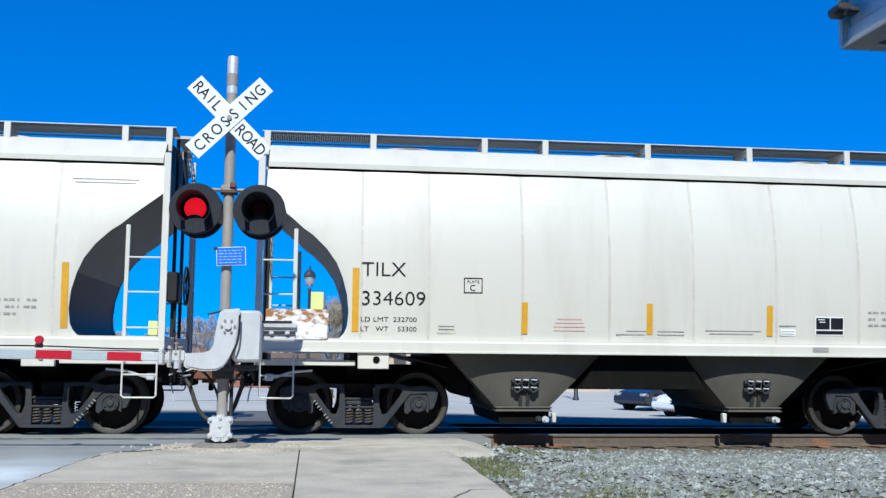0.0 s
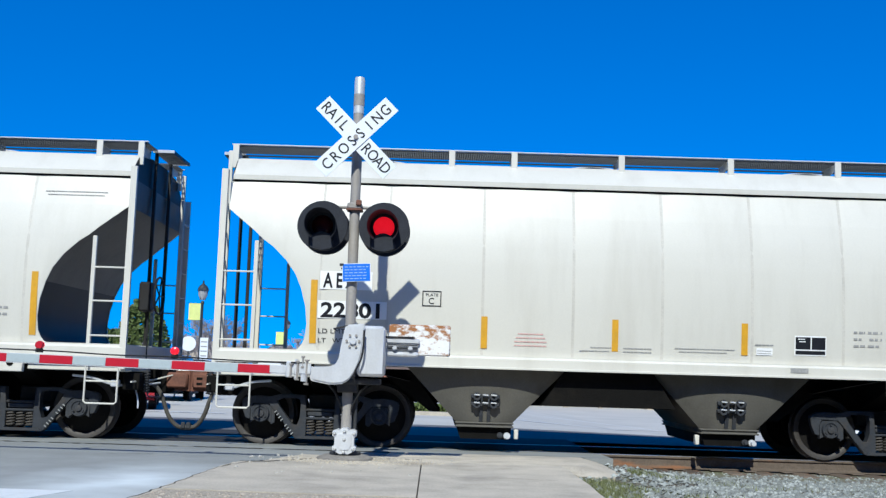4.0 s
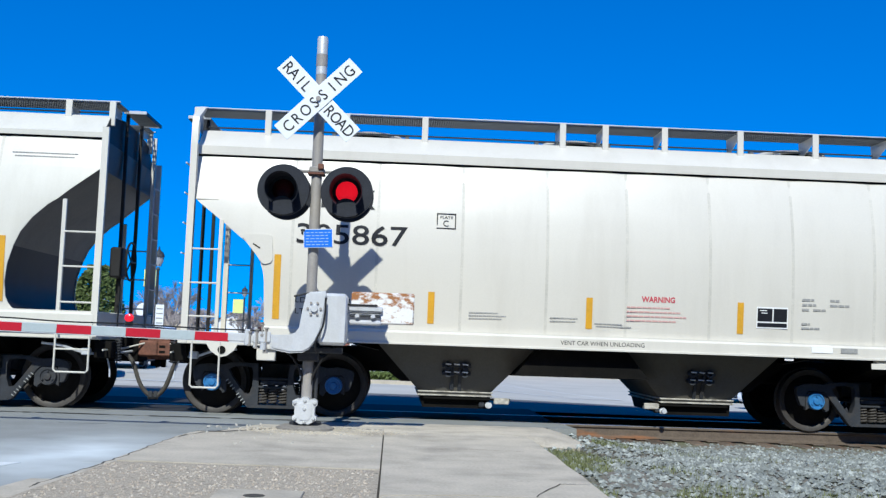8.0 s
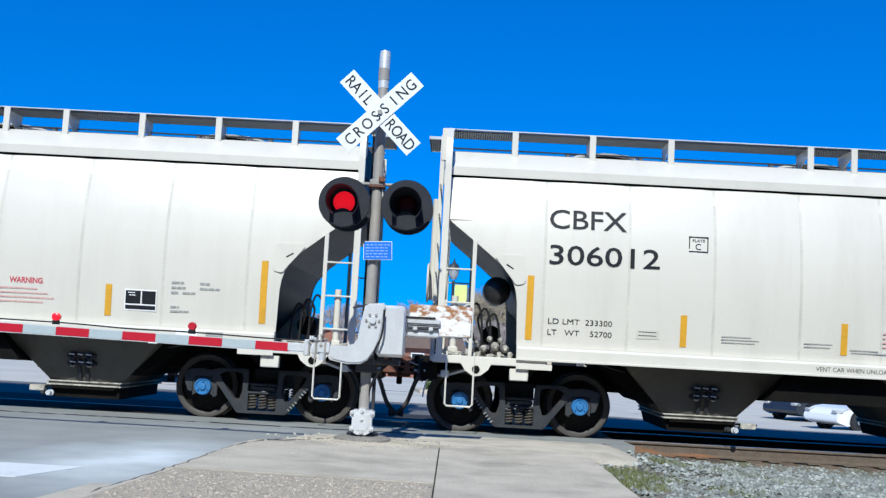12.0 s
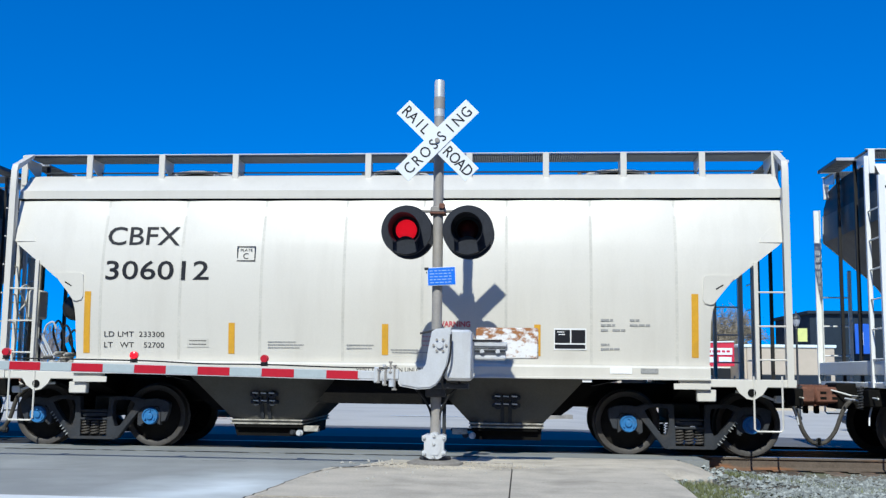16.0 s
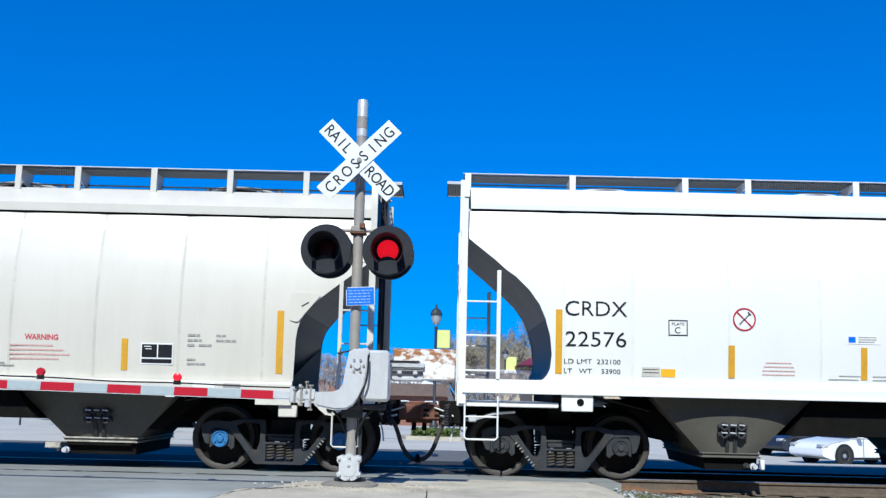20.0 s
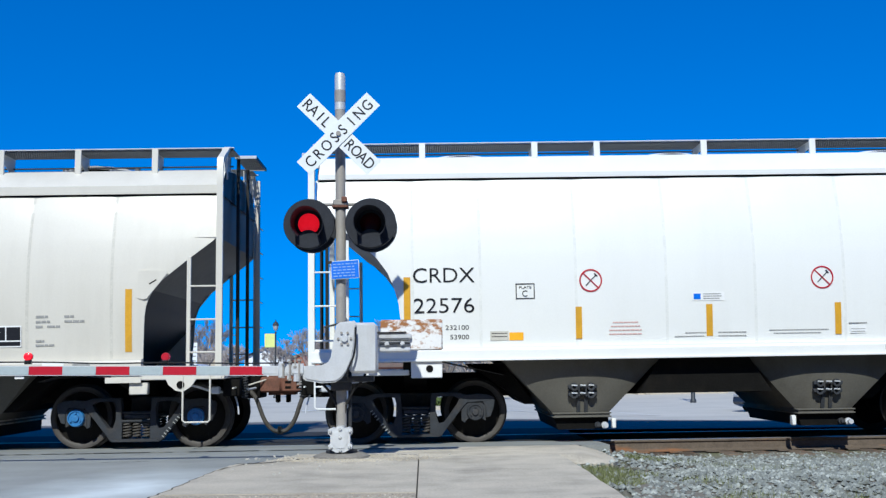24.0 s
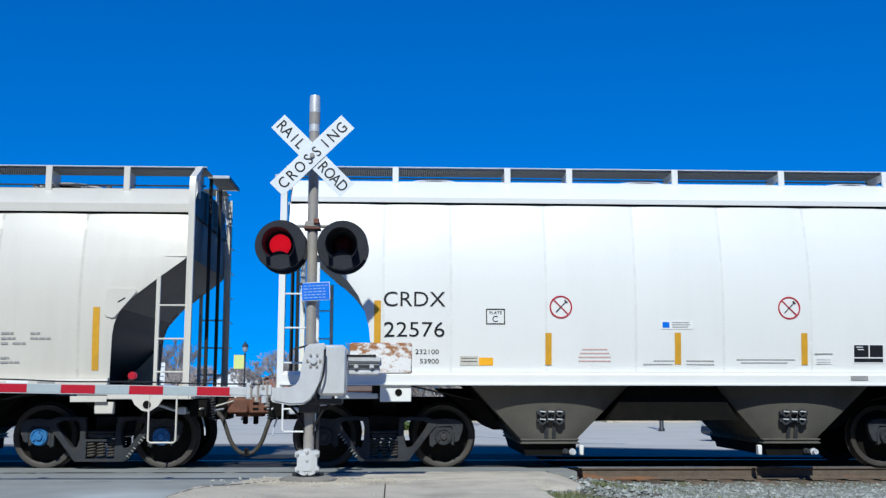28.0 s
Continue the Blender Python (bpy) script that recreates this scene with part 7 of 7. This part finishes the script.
blade = part("blade_sign", Shape().box(18.75, 19.65, -0.62, -0.5, 3.2, 5.0, 0.03), SIGN_BLUE, shop, "tall blue sign with a white bar")
part("sign_bar", Shape().box(18.95, 19.2, -0.64, -0.625, 3.7, 4.5), SIGN_WHITE, blade)

park = thing("parking_sign", (-12.15, 30, 0), "round green parking sign with a rectangular plate below", "sign")
part("pole", Shape().tube((0, 0, 0), (0, 0, 3.0), 0.03, 8), LAMP_IRON, park)
disc = part("disc", Shape().lathe([(0.26, 0), (0.26, 0.02)], (0, -0.04, 2.75), (0, -1, 0), 24), SIGN_GREEN, park, "round green plate with a white letter")
ring = Shape().lathe([(0.20, 0), (0.23, 0), (0.23, 0.004), (0.20, 0.004)], (0, -0.061, 2.75), (0, -1, 0), 24, False)
part("ring", ring, SIGN_WHITE, disc)
v, f = letters("P", 0.24, 0.008)
part("sign_letter", Shape().add([(u - 0.08, -0.064, 2.63 + w) for u, w in v], f), SIGN_WHITE, disc, tidy=False)
part("plate", Shape().box(-0.24, 0.24, -0.05, -0.03, 1.95, 2.42, 0.01), SIGN_BLUE, park, "blue-green plate")
part("plate_band", Shape().box(-0.24, 0.24, -0.056, -0.051, 1.95, 2.12), SIGN_GREEN, park)


board_sign = thing("street_sign", (-7.5, 33, far_z(-7.5, 33)), "white striped board sign on a thin pole", "sign")
part("pole", Shape().tube((0, 0, 0), (0, 0, 2.0), 0.025, 8), LAMP_IRON, board_sign)
part("board", Shape().box(-0.13, 0.13, -0.04, -0.025, 1.3, 2.0, 0.006), SIGN_WHITE, board_sign, "white board")
for k in range(4):
    part("print_bar", Shape().box(-0.10, 0.10, -0.0425, -0.0405, 1.40 + 0.15 * k, 1.44 + 0.15 * k), GREY_INK, board_sign)
disc_sign = thing("street_sign", (-8.0, 33, far_z(-8.0, 33)), "plain white round sign on a thin pole", "sign")
part("pole", Shape().tube((0, 0, 0), (0, 0, 2.05), 0.025, 8), LAMP_IRON, disc_sign)
part("disc", Shape().lathe([(0.24, 0), (0.24, 0.014)], (0, -0.03, 1.80), (0, -1, 0), 24), SIGN_WHITE, disc_sign)


def parked_car(x, y, turn, paint, label, tall=1.42, length=4.6):
    """Parked car pointing along its own -x: body, glasshouse, wheels, lamps."""
    c = thing("parked_car", pose(x, y, far_z(x, y), 0, 0, turn), label, "car", "cars parked beyond the track")
    L = length / 2
    side = [(-L, 0.32), (-L - 0.02, 0.50), (-L + 0.06, 0.66), (-L + 0.45, 0.80), (-L + 0.95, 0.88), (-L + 1.3, 0.93), (L - 0.75, 1.0), (L - 0.12, 0.95), (L - 0.01, 0.62), (L - 0.04, 0.34), (L - 0.5, 0.22), (-L + 0.4, 0.20)]
    body = Shape()
    n = len(side)
    v = [p for r in ((-0.82, 0.985), (-0.88, 1.0), (0.88, 1.0), (0.82, 0.985)) for p in ((px * r[1], r[0], 0.3 + (pz - 0.3) * r[1]) for px, pz in side)]
    f = [(k * n + i, k * n + (i + 1) % n, (k + 1) * n + (i + 1) % n, (k + 1) * n + i) for k in range(3) for i in range(n)]
    body.add(v, f + [tuple(range(n - 1, -1, -1)), tuple(3 * n + i for i in range(n))])
    part("body", soften(body.data("body", paint), 0.07, 3, 0.3), None, c)
    cab = [(-L + 1.15, 0.88), (-L + 1.85, tall - 0.04), (-L + 2.3, tall), (L - 1.45, tall - 0.02), (L - 0.55, 0.95)]
    part("roof_shell", soften(Shape().prism([(cab[1][0] - 0.05, cab[1][1] - 0.04), cab[1], cab[2], cab[3], (cab[3][0] + 0.08, cab[3][1] - 0.06)], -0.60, 0.60).data("roof_shell", paint), 0.02, 2, 0.5), None, c)
    gl = Shape()
    g = [(px, s * (0.78 if pz < 1.0 else 0.62), pz - 0.01) for s in (-1, 1) for px, pz in cab]
    gl.add(g, [(0, 1, 2, 3, 4), (9, 8, 7, 6, 5), (0, 5, 6, 1), (1, 6, 7, 2), (2, 7, 8, 3), (3, 8, 9, 4), (4, 9, 5, 0)])
    part("glasshouse", gl, DARK_GLASS, c)
    for px in (-L + 0.92, L - 0.98):
        for s in (-1, 1):
            w = part("wheel", Shape().lathe([(0.20, 0.1), (0.31, 0.1), (0.335, 0.06), (0.335, -0.1), (0.2, -0.1)], (px, s * 0.80, 0.335), (0, s, 0), 24, False), TYRE, c)
            part("wheel_arch", Shape().lathe([(0.40, 0.0), (0.40, 0.012)], (px, s * 0.874, 0.345), (0, s, 0), 24), RUBBER, c)
            part("rim", Shape().lathe([(0.0, 0.085), (0.07, 0.09), (0.1, 0.06), (0.18, 0.075), (0.235, 0.1)], (px, s * 0.80, 0.335), (0, s, 0), 20, False), ALLOY, w)
    for s in (-1, 1):
        part("headlight", Shape().box(-L - 0.01, -L + 0.28, s * 0.70 - 0.14, s * 0.70 + 0.14, 0.60, 0.72, 0.03), LAMP_GLASS, c)
        part("tail_light", Shape().box(L - 0.2, L + 0.005, s * 0.72 - 0.13, s * 0.72 + 0.13, 0.70, 0.88, 0.03), TAIL_RED, c)
        part("mirror", Shape().box(-L + 1.45, -L + 1.62, s * 0.98 - 0.1, s * 0.98 + 0.1, 0.93, 1.06, 0.03), paint, c)
    part("plate", Shape().box(L + 0.0, L + 0.012, -0.16, 0.16, 0.50, 0.62), SIGN_WHITE, c)
    for px in (-L + 1.75, L - 1.85):
        part("door_seam", Shape().box(px - 0.006, px + 0.006, -0.884, -0.876, 0.3, 0.9), RUBBER, c)
    part("sill_trim", Shape().box(-L + 1.3, L - 1.35, -0.89, 0.89, 0.20, 0.28, 0.01), RUBBER, c)
    return c


parked_car(14.95, 37.2, 20, CAR_PAINT_WHITE, "white sedan parked in the lot beyond the track")
parked_car(14.9, 42.5, 30, CAR_PAINT_BLACK, "black car parked beside the white sedan", 1.5)
parked_car(-8.25, 27.2, -76, CAR_PAINT_RED, "red car waiting beyond the crossing")
parked_car(-8.7, 33.6, -84, CAR_PAINT_BLACK, "black car on the street beyond the crossing")
parked_car(-10.4, 46.0, 170, CAR_PAINT_WHITE, "white car far down the lot", 1.6)

# eave of the shelter beside the camera
shelter = thing("shelter_canopy", (0.085, 0, -0.045), "pale blue-grey shelter canopy with boarded fascia", "canopy")
for z0, z1, out in ((2.395, 2.452, 0.0), (2.456, 2.62, 0.008), (2.625, 2.86, 0.0)):
    part("fascia_board", Shape().box(1.97 + out, 5.6, -2.5, 3.6 - out, z0, z1, 0.004), FASCIA, shelter)
part("corner_trim", Shape().box(1.95, 1.985, 3.58, 3.615, 2.39, 2.86, 0.004), FASCIA, shelter)
part("soffit", Shape().box(2.06, 5.5, -2.4, 3.52, 2.400, 2.412), SLATE_WALL, shelter)
part("fascia_rim", Shape().box(1.955, 2.06, -2.5, 3.612, 2.375, 2.396, 0.004).box(2.06, 5.6, 3.52, 3.612, 2.375, 2.396, 0.004), CREAM_TRIM, shelter, "cream edge trim")
part("roof_deck", Shape().prism([(1.9, 2.86), (5.7, 2.86), (5.7, 3.0), (2.0, 2.93)], -2.6, 3.7), ROOF_BROWN, shelter)
part("gutter_bracket", Shape().box(1.895, 1.96, 3.50, 3.60, 2.488, 2.53, 0.012).box(1.915, 1.96, 3.46, 3.52, 2.475, 2.50, 0.008), LAMP_IRON, shelter, "small dark bracket")
for y in (3.05, 3.25, 3.42):
    part("soffit_slot", Shape().box(2.25, 2.75, y - 0.03, y + 0.03, 2.392, 2.4), RUBBER, shelter)
for y in (-2.0, 2.6):
    part("post", Shape().box(4.9, 5.05, y - 0.07, y + 0.07, -0.2, 2.42, 0.01), FASCIA, shelter)


# ---- what moves ----
FLASH = 1.2115


def flash_rows(first, on, lit_turn, dark_turn, place):
    """Rows for a lens that turns its lit face outward for a while in each period."""
    events, t = [], first - FLASH
    while t < 28.5:
        events += [(t, True), (t + on, False)]
        t += FLASH
    state, rows = None, []
    for t, lit in events:
        a, b = (dark_turn, lit_turn) if lit else (lit_turn, dark_turn)
        if t <= 0:
            state = lit
            continue
        if not rows:
            rows.append((0.0, a))
        if t + 0.1 > 28.0:
            break
        n = round(t * 30) - 1
        if 0 < (30 * round(t) - n) < 3:
            n = 30 * round(t) - (3 if t < round(t) else 0)
        rows += [(n / 30, a), ((n + 1) / 30, a + (b - a) / 3), ((n + 2) / 30, a + (b - a) * 2 / 3), ((n + 3) / 30, b)]
    rows.append((28.0, rows[-1][1]))
    return [(t, pose(*place, 0, 0, r)) for t, r in rows]


def motions():
    times = [k / 10 for k in range(281)]
    for car, start in CARS:
        walk(car, [(t, pose(start + train_at(t), TRACK_Y, 0)) for t in times])
        for ob in car.children:
            if ob.name.startswith("wheelset"):
                x = ob.matrix_basis.translation.x
                roll = [(t, pose(x, 0, 0.457, 0, math.degrees((train_at(t) - 51.0) / 0.457), 0)) for t in times]
                walk(ob, roll)
    walk(lens_west, flash_rows(0.88, 0.61, 0, 180, (0, 0, 0)))
    walk(lens_east, flash_rows(0.88 + 0.61, 0.6015, 0, 180, (0, 0, 0)))
    walk(back_west, flash_rows(0.88, 0.61, 0, 180, (0, 0, 0)))
    walk(back_east, flash_rows(0.88 + 0.61, 0.6015, 0, 180, (0, 0, 0)))
    for k, glass in enumerate(ARM_LENSES):
        walk(glass, flash_rows(0.88 + 0.61 * ((k + 1) % 2), 0.605, 0, 180, (0, 0, 0)))


motions()
